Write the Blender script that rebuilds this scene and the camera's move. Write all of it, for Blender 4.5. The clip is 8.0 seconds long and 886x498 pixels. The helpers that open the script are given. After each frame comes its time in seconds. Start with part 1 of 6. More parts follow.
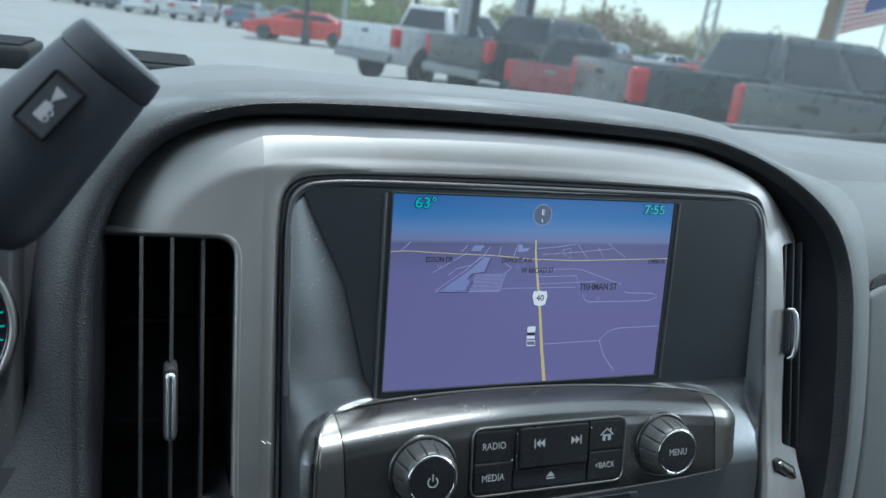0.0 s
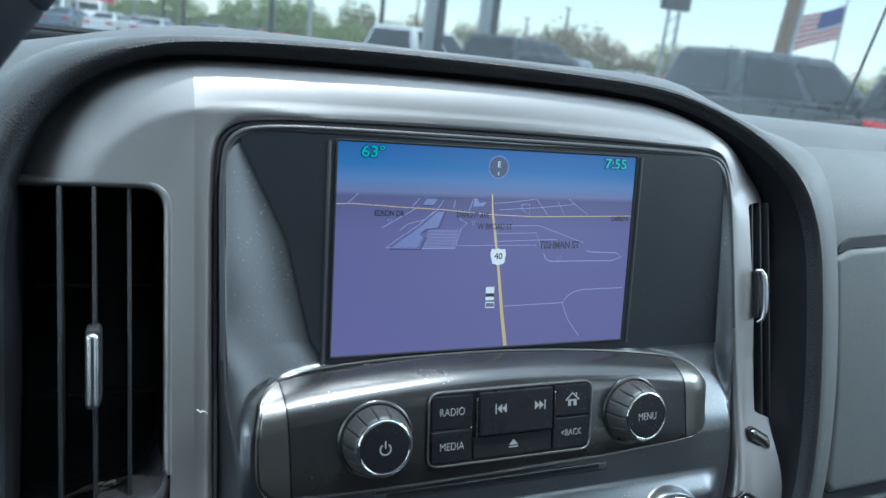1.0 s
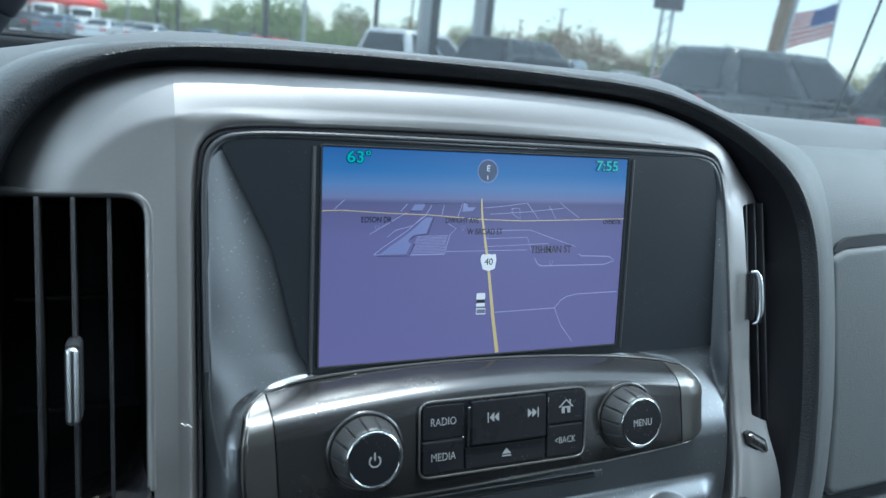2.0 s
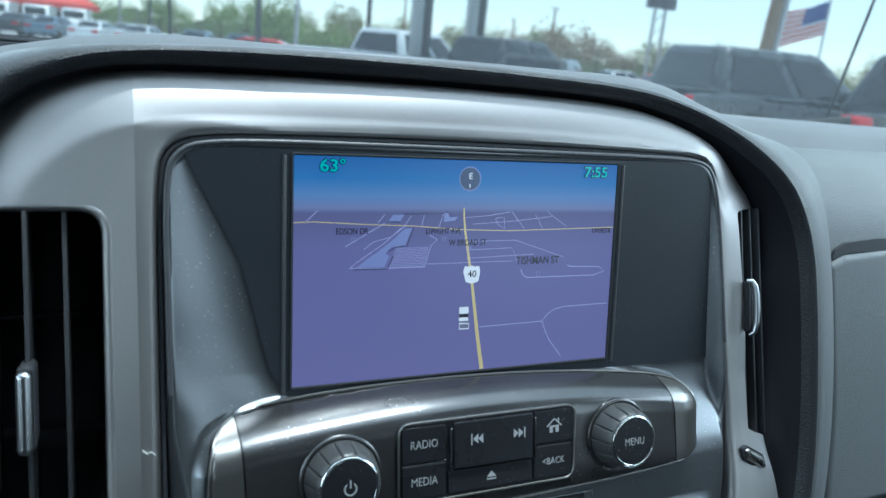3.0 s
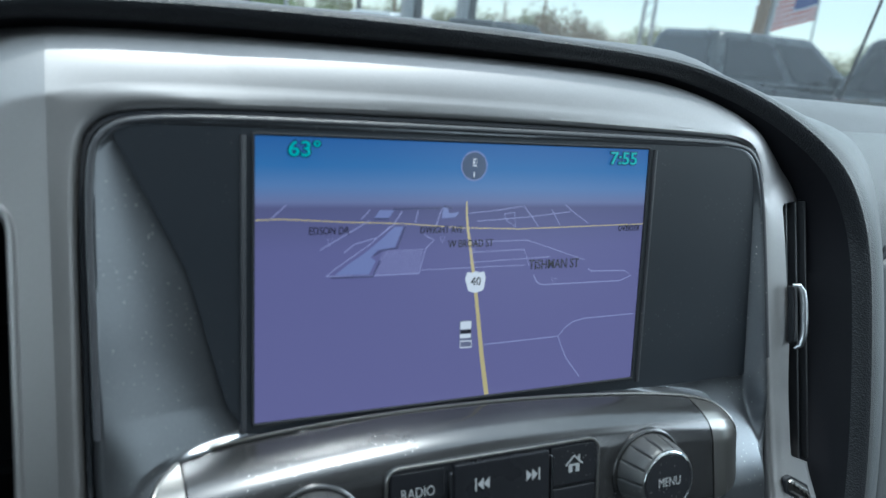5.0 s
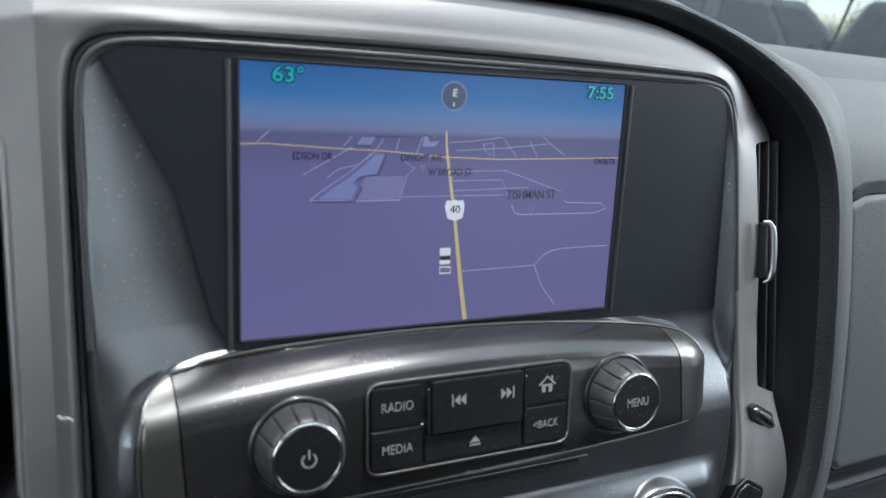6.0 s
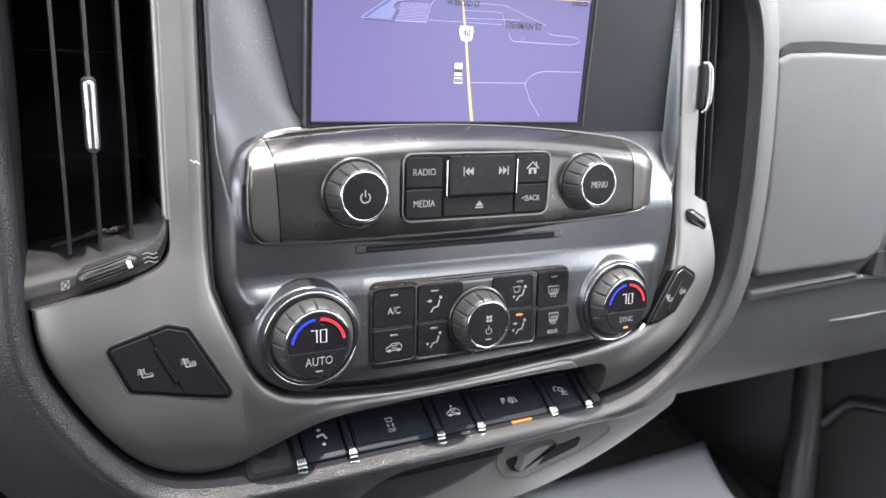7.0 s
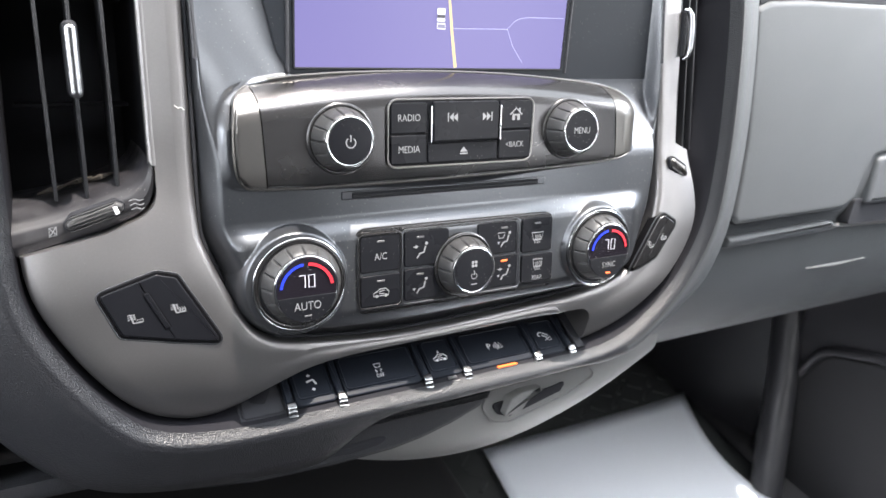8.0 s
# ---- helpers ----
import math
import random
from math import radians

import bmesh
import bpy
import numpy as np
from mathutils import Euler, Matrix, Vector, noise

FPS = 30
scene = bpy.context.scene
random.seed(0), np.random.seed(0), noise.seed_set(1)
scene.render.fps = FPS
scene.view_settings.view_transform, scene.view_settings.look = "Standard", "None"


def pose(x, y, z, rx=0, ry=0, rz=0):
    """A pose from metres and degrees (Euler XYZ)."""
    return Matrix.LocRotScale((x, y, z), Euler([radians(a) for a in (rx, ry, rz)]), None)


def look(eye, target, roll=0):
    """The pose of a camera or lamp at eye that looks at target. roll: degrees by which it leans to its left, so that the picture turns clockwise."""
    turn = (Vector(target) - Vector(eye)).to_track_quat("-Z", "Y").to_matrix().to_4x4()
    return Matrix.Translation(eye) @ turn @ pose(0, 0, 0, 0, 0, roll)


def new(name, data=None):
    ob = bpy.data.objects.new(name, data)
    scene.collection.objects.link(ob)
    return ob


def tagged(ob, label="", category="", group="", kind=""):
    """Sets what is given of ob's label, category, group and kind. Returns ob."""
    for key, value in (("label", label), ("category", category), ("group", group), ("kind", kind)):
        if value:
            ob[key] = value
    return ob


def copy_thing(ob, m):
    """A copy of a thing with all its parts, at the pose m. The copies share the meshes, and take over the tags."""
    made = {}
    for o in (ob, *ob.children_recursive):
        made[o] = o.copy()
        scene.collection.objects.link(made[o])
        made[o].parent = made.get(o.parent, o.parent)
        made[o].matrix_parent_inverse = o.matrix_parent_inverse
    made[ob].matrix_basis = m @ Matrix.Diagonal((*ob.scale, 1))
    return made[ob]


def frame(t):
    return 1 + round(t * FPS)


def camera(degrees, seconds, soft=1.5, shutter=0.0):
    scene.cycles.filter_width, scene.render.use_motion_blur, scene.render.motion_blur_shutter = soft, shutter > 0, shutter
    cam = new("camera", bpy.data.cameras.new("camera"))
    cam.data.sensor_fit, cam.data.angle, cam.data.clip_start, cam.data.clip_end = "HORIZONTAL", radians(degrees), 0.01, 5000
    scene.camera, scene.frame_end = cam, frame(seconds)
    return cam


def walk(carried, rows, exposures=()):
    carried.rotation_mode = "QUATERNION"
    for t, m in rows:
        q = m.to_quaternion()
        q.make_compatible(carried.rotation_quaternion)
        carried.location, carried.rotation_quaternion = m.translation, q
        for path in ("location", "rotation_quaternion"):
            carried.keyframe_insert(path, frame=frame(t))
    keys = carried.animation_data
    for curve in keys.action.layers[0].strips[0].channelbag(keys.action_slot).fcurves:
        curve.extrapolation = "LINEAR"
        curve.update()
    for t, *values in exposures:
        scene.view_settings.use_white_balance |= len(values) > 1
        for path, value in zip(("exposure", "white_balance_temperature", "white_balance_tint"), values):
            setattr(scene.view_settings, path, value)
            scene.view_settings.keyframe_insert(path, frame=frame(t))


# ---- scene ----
cam = camera(61.9, 8.0)
cam.data.dof.use_dof, cam.data.dof.focus_distance, cam.data.dof.aperture_fstop = True, 0.42, 11.0
PATH = [
    (0, (-0.202, -0.348, 1.539), (0.518, 1.427, 0.961), 7.1),
    (0.5, (-0.185, -0.335, 1.518), (0.586, 1.429, 0.976), 6.8),
    (1, (-0.184, -0.339, 1.501), (0.612, 1.421, 0.981), 6.5),
    (1.5, (-0.181, -0.336, 1.501), (0.615, 1.425, 0.986), 6.0),
    (3, (-0.163, -0.318, 1.503), (0.653, 1.435, 0.991), 5.5),
    (3.5, (-0.151, -0.296, 1.498), (0.67, 1.453, 0.981), 5.5),
    (4, (-0.145, -0.277, 1.494), (0.683, 1.466, 0.968), 5.6),
    (5.5, (-0.138, -0.255, 1.493), (0.706, 1.461, 0.905), 6.1),
    (6, (-0.14, -0.273, 1.483), (0.718, 1.414, 0.838), 6.6),
    (6.2, (-0.159, -0.304, 1.467), (0.712, 1.368, 0.798), 7.0),
    (6.5, (-0.185, -0.339, 1.459), (0.688, 1.304, 0.724), 7.4),
    (7, (-0.208, -0.384, 1.455), (0.684, 1.21, 0.643), 8.0),
    (7.5, (-0.212, -0.396, 1.451), (0.69, 1.165, 0.584), 8.2),
    (8, (-0.213, -0.392, 1.447), (0.713, 1.14, 0.556), 8.1),
]
walk(cam, [(t, look(eye, target, roll)) for t, eye, target, roll in PATH],
     exposures=[(0, -0.1, 5750, -2), (0.5, -0.06, 5450, -3), (1.5, 0.02, 5550, -2), (3, 0.0, 5350, -5), (4.2, -0.07, 5400, -5), (5.5, -0.12, 5800, 1), (6.0, -0.12, 6200, 6), (6.2, -0.25, 6700, 11), (6.5, 0.72, 6700, 15), (7.2, 1.1, 6700, 13), (8, 1.25, 6700, 13)])

# ---- world, sun and the light of the window openings ----
SUN_EL, SUN_AZ = 80.0, 104.0
world = bpy.data.worlds.new("sky")
scene.world = world
world.use_nodes = True
sky = world.node_tree.nodes.new("ShaderNodeTexSky")
sky.sky_type, sky.sun_disc = "NISHITA", False
sky.sun_elevation, sky.sun_rotation = radians(SUN_EL), radians(SUN_AZ)
sky.dust_density, sky.air_density, sky.ozone_density = 0.1, 1.0, 2.5
back = world.node_tree.nodes["Background"]
back.inputs["Strength"].default_value = 0.15
haze = world.node_tree.nodes.new("ShaderNodeHueSaturation")
haze.inputs["Saturation"].default_value, haze.inputs["Value"].default_value = 0.50, 1.3
world.node_tree.links.new(sky.outputs["Color"], haze.inputs["Color"])
world.node_tree.links.new(haze.outputs["Color"], back.inputs["Color"])
sun = new("sun", bpy.data.lights.new("sun", "SUN"))
sun.data.energy, sun.data.angle, sun.data.color = 5.0, radians(0.6), (1.0, 0.95, 0.88)
sun.matrix_world = look((0, 0, 0), (-math.sin(radians(SUN_AZ)) * math.cos(radians(SUN_EL)),
                                    -math.cos(radians(SUN_AZ)) * math.cos(radians(SUN_EL)), -math.sin(radians(SUN_EL))))


def window_light(name, at, to, w, h, power, color=(0.92, 0.97, 1.0)):
    ob = new(name, bpy.data.lights.new(name, "AREA"))
    ob.data.shape, ob.data.size, ob.data.size_y = "RECTANGLE", w, h
    ob.data.energy, ob.data.color = power, color
    ob.matrix_world = look(at, to)
    return ob


window_light("windshield_light", (0, 0.14, 1.70), (0, -0.10, 1.20), 1.45, 1.10, 11.2)
window_light("driver_window_light", (-0.84, -0.16, 1.60), (0.0, -0.16, 1.20), 0.80, 0.50, 4.3)
window_light("passenger_window_light", (0.81, -0.14, 1.66), (0.42, -0.04, 0.78), 0.66, 0.40, 7.2)
window_light("passenger_rear_window_light", (0.84, -1.08, 1.59), (0.05, 0.0, 1.35), 0.72, 0.56, 3.8)
window_light("driver_rear_window_light", (-0.84, -0.92, 1.62), (-0.1, 0.0, 1.42), 0.40, 0.52, 1.7)
window_light("rear_window_light", (0, -1.72, 1.68), (0, 0.0, 1.45), 1.3, 0.34, 0.12)
# ---- building tools; the dash is drawn in its own upright plane, tilted by DASH ----
DASH = pose(0, 0, 1.40, -13.5, 0, 0)
WORLD = Matrix.Identity(4)


def thing(name, label, category, at=(0, 0, 0), base=None, group="", kind=""):
    """An Empty at the thing's base; its parts are drawn in the plane's coordinates."""
    ob = new(name)
    ob.empty_display_size = 0.02
    ob.matrix_basis = (DASH if base is None else base) @ Matrix.Translation(at)
    ob["at"] = tuple(at)
    return tagged(ob, label, category, group, kind)


def part(name, bm, material, parent, label="", smooth=True):
    root = parent
    while root.parent:
        root = root.parent
    at = Vector(root["at"]) if "at" in root else Vector((0, 0, 0))
    bmesh.ops.translate(bm, verts=bm.verts, vec=-at)
    me = bpy.data.meshes.new(name)
    bm.to_mesh(me)
    bm.free()
    if smooth:
        me.polygons.foreach_set("use_smooth", [True] * len(me.polygons))
        me.set_sharp_from_angle(angle=radians(38))
    me.materials.append(material)
    ob = new(name, me)
    ob.parent = parent
    return tagged(ob, label)


def single(name, bm, material, label, category, base=None, kind="", smooth=True, group=""):
    """A thing of one mesh."""
    me = bpy.data.meshes.new(name)
    bm.to_mesh(me)
    bm.free()
    if smooth:
        me.polygons.foreach_set("use_smooth", [True] * len(me.polygons))
        me.set_sharp_from_angle(angle=radians(38))
    me.materials.append(material)
    ob = new(name, me)
    ob.matrix_basis = DASH if base is None else base
    return tagged(ob, label, category, group, kind)


def chaikin(pts, n=2, closed=True):
    for _ in range(n):
        out = []
        m = len(pts)
        for i in range(m if closed else m - 1):
            a, b = pts[i], pts[(i + 1) % m]
            out.append((a[0] * .75 + b[0] * .25, a[1] * .75 + b[1] * .25))
            out.append((a[0] * .25 + b[0] * .75, a[1] * .25 + b[1] * .75))
        pts = out
    return pts


def rounded(corners, radius, segs=6):
    """A closed outline with rounded corners; radius: one, or one for each corner."""
    out, m = [], len(corners)
    rad = radius if isinstance(radius, (list, tuple)) else [radius] * m
    for i in range(m):
        p, a, b = Vector(corners[i]), Vector(corners[i - 1]), Vector(corners[(i + 1) % m])
        u, v = (a - p), (b - p)
        lu, lv = u.length, v.length
        u.normalize(), v.normalize()
        ang = math.acos(max(-1, min(1, u.dot(v))))
        d = min(rad[i] / max(math.tan(ang / 2), 1e-4), lu * 0.49, lv * 0.49)
        s, e = p + u * d, p + v * d
        for k in range(segs + 1):
            f = k / segs
            q = s * (1 - f) ** 2 + p * 2 * f * (1 - f) + e * f * f
            out.append((q.x, q.y))
    return out


def box_outline(x0, z0, x1, z1, r=0.002, segs=5):
    return rounded([(x0, z0), (x1, z0), (x1, z1), (x0, z1)], r, segs)


def area2(pts):
    return sum(pts[i - 1][0] * pts[i][1] - pts[i][0] * pts[i - 1][1] for i in range(len(pts))) / 2


def inset(pts, d):
    """The outline moved inwards by d."""
    sgn = 1 if area2(pts) > 0 else -1
    out, m = [], len(pts)
    for i in range(m):
        p = Vector(pts[i])
        a, b = p - Vector(pts[i - 1]), Vector(pts[(i + 1) % m]) - p
        if a.length < 1e-9 or b.length < 1e-9:
            a = b = Vector(pts[(i + 1) % m]) - Vector(pts[i - 2])
        n = Vector((-a.y, a.x)).normalized() + Vector((-b.y, b.x)).normalized()
        n = n.normalized() * min(1 / max(0.35, math.cos(a.angle(b) / 2) if a.length and b.length else 1), 1.6)
        out.append((p.x + n.x * d * sgn, p.y + n.y * d * sgn))
    return out


def loft(loops, cap_first=False, cap_last=True, bm=None):
    """Joins closed loops of 3D points, each with as many points as the next."""
    bm = bm or bmesh.new()
    rings = [[bm.verts.new(p) for p in lp] for lp in loops]
    m = len(rings[0])
    for a, b in zip(rings, rings[1:]):
        for i in range(m):
            j = (i + 1) % m
            bm.faces.new((a[i], a[j], b[j], b[i]))
    if cap_last:
        bm.faces.new(rings[-1])
    if cap_first:
        bm.faces.new(list(reversed(rings[0])))
    bmesh.ops.recalc_face_normals(bm, faces=bm.faces)
    return bm


def slab(outline, front, depth, bevel=0.0008, segs=3, bm=None, dish=0.0):
    """A plate with a rounded front edge: front is the y of its face, which looks to -y."""
    loops = [[(x, front + depth, z) for x, z in outline]]
    for k in range(segs + 1):
        a = k / segs * math.pi / 2
        o = inset(outline, bevel * (1 - math.cos(a)))
        loops.append([(x, front + bevel * (1 - math.sin(a)), z) for x, z in o])
    loops.append([(x, front, z) for x, z in inset(outline, bevel * 1.25)])
    if dish:
        o = inset(outline, bevel * 2.2)
        loops.append([(x, front + dish, z) for x, z in o])
        loops.append([(x, front + dish, z) for x, z in inset(outline, bevel * 2.6)])
    return loft(loops, cap_first=True, bm=bm)


def lathe(cx, cz, profile, n=64, flutes=0, flute_depth=0.0, rows=(), bm=None, cap=True):
    """Turned about the axis that looks to -y: profile of (radius, y), from the back to the front."""
    loops = []
    for k, (r, y) in enumerate(profile):
        lp = []
        for i in range(n):
            a = 2 * math.pi * i / n
            rr = r
            if flutes and k in rows:
                rr -= flute_depth * max(0.0, math.cos(flutes * a)) ** 16
            lp.append((cx + rr * math.cos(a), y, cz + rr * math.sin(a)))
        loops.append(lp)
    return loft(loops, cap_first=cap, cap_last=cap, bm=bm)


def ring(cx, cz, r0, r1, y, h, n=64, bm=None):
    """A rounded ring: inner and outer radius, face at y, h deep."""
    b = (r1 - r0) / 2
    prof = [(r0, y + h), (r0, y + b * .6), (r0 + b * .5, y + b * .12), (r0 + b, y), (r1 - b * .5, y + b * .12), (r1, y + b * .6), (r1, y + h)]
    loops = [[(cx + r * math.cos(2 * math.pi * i / n), yy, cz + r * math.sin(2 * math.pi * i / n)) for i in range(n)] for r, yy in prof]
    return loft(loops + [loops[0]], cap_last=False, bm=bm)


def tube(pts, r, n=10, closed=False, bm=None, flat=1.0):
    """A round bar along 3D points."""
    P3 = [Vector(p) for p in pts]
    loops, m = [], len(P3)
    for i in range(m):
        a = P3[i - 1] if (i or closed) else P3[0]
        b = P3[(i + 1) % m] if (i < m - 1 or closed) else P3[-1]
        t = (b - a).normalized()
        u = t.orthogonal().normalized() if abs(t.y) > 0.95 else t.cross(Vector((0, 1, 0))).normalized()
        v = t.cross(u)
        rr = r[i] if isinstance(r, (list, tuple)) else r
        loops.append([tuple(P3[i] + u * rr * math.cos(2 * math.pi * k / n) + v * rr * flat * math.sin(2 * math.pi * k / n)) for k in range(n)])
    if closed:
        loops.append(loops[0])
    return loft(loops, cap_first=not closed, cap_last=not closed, bm=bm)


def cuboid(x0, y0, z0, x1, y1, z1, bevel=0.0, segs=2, bm=None):
    new_bm = bmesh.new()
    bmesh.ops.create_cube(new_bm, size=1)
    for v in new_bm.verts:
        v.co = Vector(((x0 + x1) / 2 + v.co.x * (x1 - x0), (y0 + y1) / 2 + v.co.y * (y1 - y0), (z0 + z1) / 2 + v.co.z * (z1 - z0)))
    if bevel:
        bmesh.ops.bevel(new_bm, geom=new_bm.edges[:], offset=bevel, segments=segs, profile=0.5, affect="EDGES")
    if bm is None:
        return new_bm
    tmp = bpy.data.meshes.new("tmp")
    new_bm.to_mesh(tmp)
    new_bm.free()
    bm.from_mesh(tmp)
    bpy.data.meshes.remove(tmp)
    return bm


def lettering(text, size, at, bm=None, turn=0.0, width=1.0, extrude=0.00012, align="CENTER", skew=0.0, bold=-0.00005):
    """Raised letters on a plane that looks to -y; at: their middle."""
    cu = bpy.data.curves.new("letters", "FONT")
    cu.body, cu.size, cu.align_x, cu.align_y, cu.extrude, cu.offset, cu.resolution_u = text, size, align, "CENTER", extrude, bold, 3
    ob = bpy.data.objects.new("letters", cu)
    me = bpy.data.meshes.new_from_object(ob)
    m = Matrix.Translation(at) @ Matrix.Rotation(radians(turn), 4, "Y") @ Matrix.Rotation(radians(90), 4, "X") @ Matrix.Diagonal((width, 1, 1, 1))
    if skew:
        sh = Matrix.Identity(4)
        sh[0][2] = skew
        m = Matrix.Translation(at) @ sh @ Matrix.Translation(-Vector(at)) @ m
    me.transform(m)
    bm = bm or bmesh.new()
    bm.from_mesh(me)
    bpy.data.objects.remove(ob)
    bpy.data.curves.remove(cu)
    bpy.data.meshes.remove(me)
    return bm


def stroke(pts, w, y, bm=None, closed=False, taper=1.0):
    """A flat line of width w along 2D points of the plane, at depth y."""
    bm = bm or bmesh.new()
    m = len(pts)
    L, R = [], []
    for i in range(m):
        a = Vector(pts[i - 1] if (i or closed) else pts[0])
        b = Vector(pts[(i + 1) % m] if (i < m - 1 or closed) else pts[-1])
        t = (b - a).normalized()
        ww = w * (1 + (taper - 1) * i / max(1, m - 1)) / 2
        L.append(bm.verts.new((pts[i][0] - t.y * ww, y, pts[i][1] + t.x * ww)))
        R.append(bm.verts.new((pts[i][0] + t.y * ww, y, pts[i][1] - t.x * ww)))
    for i in range(m if closed else m - 1):
        j = (i + 1) % m
        bm.faces.new((L[i], R[i], R[j], L[j]))
    return bm


def patch(pts, y, bm=None):
    bm = bm or bmesh.new()
    f = bm.faces.new([bm.verts.new((x, y, z)) for x, z in pts])
    f.normal_update()
    if f.normal.y > 0:
        f.normal_flip()
    return bm


def arc(cx, cz, r, a0, a1, n=20):
    return [(cx + r * math.cos(radians(a0 + (a1 - a0) * i / n)), cz + r * math.sin(radians(a0 + (a1 - a0) * i / n))) for i in range(n + 1)]


# ---- materials ----
def material(name, color, rough=0.5, metal=0.0, coat=0.0, grain=0.0, grain_scale=900.0, bump=0.0, bump_scale=600.0, kind="noise",
             wear=0.0, wear_scale=14.0, dust=0.0, spec=0.5, emit=None, emit_power=0.0, alpha=1.0, stretch=(1, 1, 1), vary=0.0):
    m = bpy.data.materials.new(name)
    m.use_nodes = True
    nt = m.node_tree
    b = nt.nodes["Principled BSDF"]
    b.inputs["Base Color"].default_value = (*color, 1)
    b.inputs["Roughness"].default_value = rough
    b.inputs["Metallic"].default_value = metal
    b.inputs["Coat Weight"].default_value = coat
    b.inputs["Coat Roughness"].default_value = 0.12
    b.inputs["Specular IOR Level"].default_value = spec
    if emit:
        b.inputs["Emission Color"].default_value = (*emit, 1)
        b.inputs["Emission Strength"].default_value = emit_power
    co = nt.nodes.new("ShaderNodeTexCoord")
    mp = nt.nodes.new("ShaderNodeMapping")
    mp.inputs["Scale"].default_value = stretch
    nt.links.new(co.outputs["Object"], mp.inputs["Vector"])

    def tex(kind, scale, detail=4.0):
        n = nt.nodes.new("ShaderNodeTexVoronoi" if kind == "cells" else "ShaderNodeTexNoise")
        n.inputs["Scale"].default_value = scale
        if kind != "cells":
            n.inputs["Detail"].default_value = detail
        nt.links.new(mp.outputs["Vector"], n.inputs["Vector"])
        return n.outputs["Distance" if kind == "cells" else "Fac"]

    def span(value, lo, hi, a=0.3, c=0.7):
        n = nt.nodes.new("ShaderNodeMapRange")
        for key, v in (("From Min", a), ("From Max", c), ("To Min", lo), ("To Max", hi)):
            n.inputs[key].default_value = v
        nt.links.new(value, n.inputs["Value"])
        return n.outputs["Result"]

    def mix(fac, a, c, mode="MIX"):
        n = nt.nodes.new("ShaderNodeMix")
        n.data_type, n.blend_type = "RGBA", mode
        nt.links.new(fac, n.inputs["Factor"])
        for i, v in ((6, a), (7, c)):
            if isinstance(v, tuple):
                n.inputs[i].default_value = (*v, 1)
            else:
                nt.links.new(v, n.inputs[i])
        return n.outputs[2]

    col = None
    if grain or wear:
        g = tex("noise", grain_scale if grain else wear_scale, 6)
        k = grain or wear
        col = mix(g, tuple(c * (1 - k) for c in color), tuple(min(1, c * (1 + k)) for c in color))
        if grain and wear:
            w = tex("noise", wear_scale, 5)
            col = mix(span(w, 0, wear), col, tuple(min(1, c * 1.6 + 0.02) for c in color))
        if wear:
            w = tex("noise", wear_scale * 1.7, 5)
            nt.links.new(span(w, max(0.03, rough - 0.12 * wear * 4), min(1, rough + 0.12 * wear * 4)), b.inputs["Roughness"])
    if vary:
        info = nt.nodes.new("ShaderNodeObjectInfo")
        base = col if col is not None else color
        col = mix(span(info.outputs["Random"], 0, vary, 0, 1), base, tuple(c * 0.4 for c in color))
    if dust:
        for scale, lo, hi, seed in ((420.0, 0.05, 0.16, 22.0), (170.0, 0.025, 0.075, 9.0)):
            hit = nt.nodes.new("ShaderNodeMath")
            hit.operation = "MULTIPLY"
            nt.links.new(span(tex("cells", scale), 1, 0, lo, hi), hit.inputs[0])
            nt.links.new(span(tex("noise", seed, 3), 0, dust, 0.46, 0.66), hit.inputs[1])
            col = mix(hit.outputs[0], col if col is not None else color, (0.75, 0.73, 0.70))
    if col is not None:
        nt.links.new(col, b.inputs["Base Color"])
    if bump:
        bp = nt.nodes.new("ShaderNodeBump")
        bp.inputs["Strength"].default_value = bump
        bp.inputs["Distance"].default_value = 0.0006
        nt.links.new(tex(kind, bump_scale, 3), bp.inputs["Height"])
        nt.links.new(bp.outputs["Normal"], b.inputs["Normal"])
    return m


SILVER = material("satin_silver_trim", (0.280, 0.272, 0.275), 0.44, 0.95, grain=0.06, wear=0.05, wear_scale=22, dust=0.10)
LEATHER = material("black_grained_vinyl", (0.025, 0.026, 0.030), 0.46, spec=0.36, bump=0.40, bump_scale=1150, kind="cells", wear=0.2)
ROLL_VINYL = material("coarse_grained_roll_vinyl", (0.013, 0.014, 0.017), 0.38, spec=0.42, bump=0.48, bump_scale=1150, kind="cells", wear=0.12)
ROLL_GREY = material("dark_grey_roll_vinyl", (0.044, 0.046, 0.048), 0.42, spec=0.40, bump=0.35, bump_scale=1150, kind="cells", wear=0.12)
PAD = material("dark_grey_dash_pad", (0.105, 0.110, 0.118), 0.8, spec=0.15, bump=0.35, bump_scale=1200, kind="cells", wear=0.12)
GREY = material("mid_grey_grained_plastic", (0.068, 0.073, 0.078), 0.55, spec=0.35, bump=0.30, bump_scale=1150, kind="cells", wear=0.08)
BLACK = material("black_satin_plastic", (0.032, 0.033, 0.038), 0.38, grain=0.2, dust=0.2, wear=0.15)
MODULE = material("charcoal_metallic_plastic", (0.132, 0.138, 0.149), 0.31, 0.88, grain=0.10, dust=0.6, wear=0.08)
GLOSS = material("gunmetal_panel", (0.084, 0.083, 0.086), 0.24, 0.85, coat=0.1, dust=0.6, wear=0.10)
CHROME = material("bright_chrome", (0.75, 0.76, 0.78), 0.08, 1.0)
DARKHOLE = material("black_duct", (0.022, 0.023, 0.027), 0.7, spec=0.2)
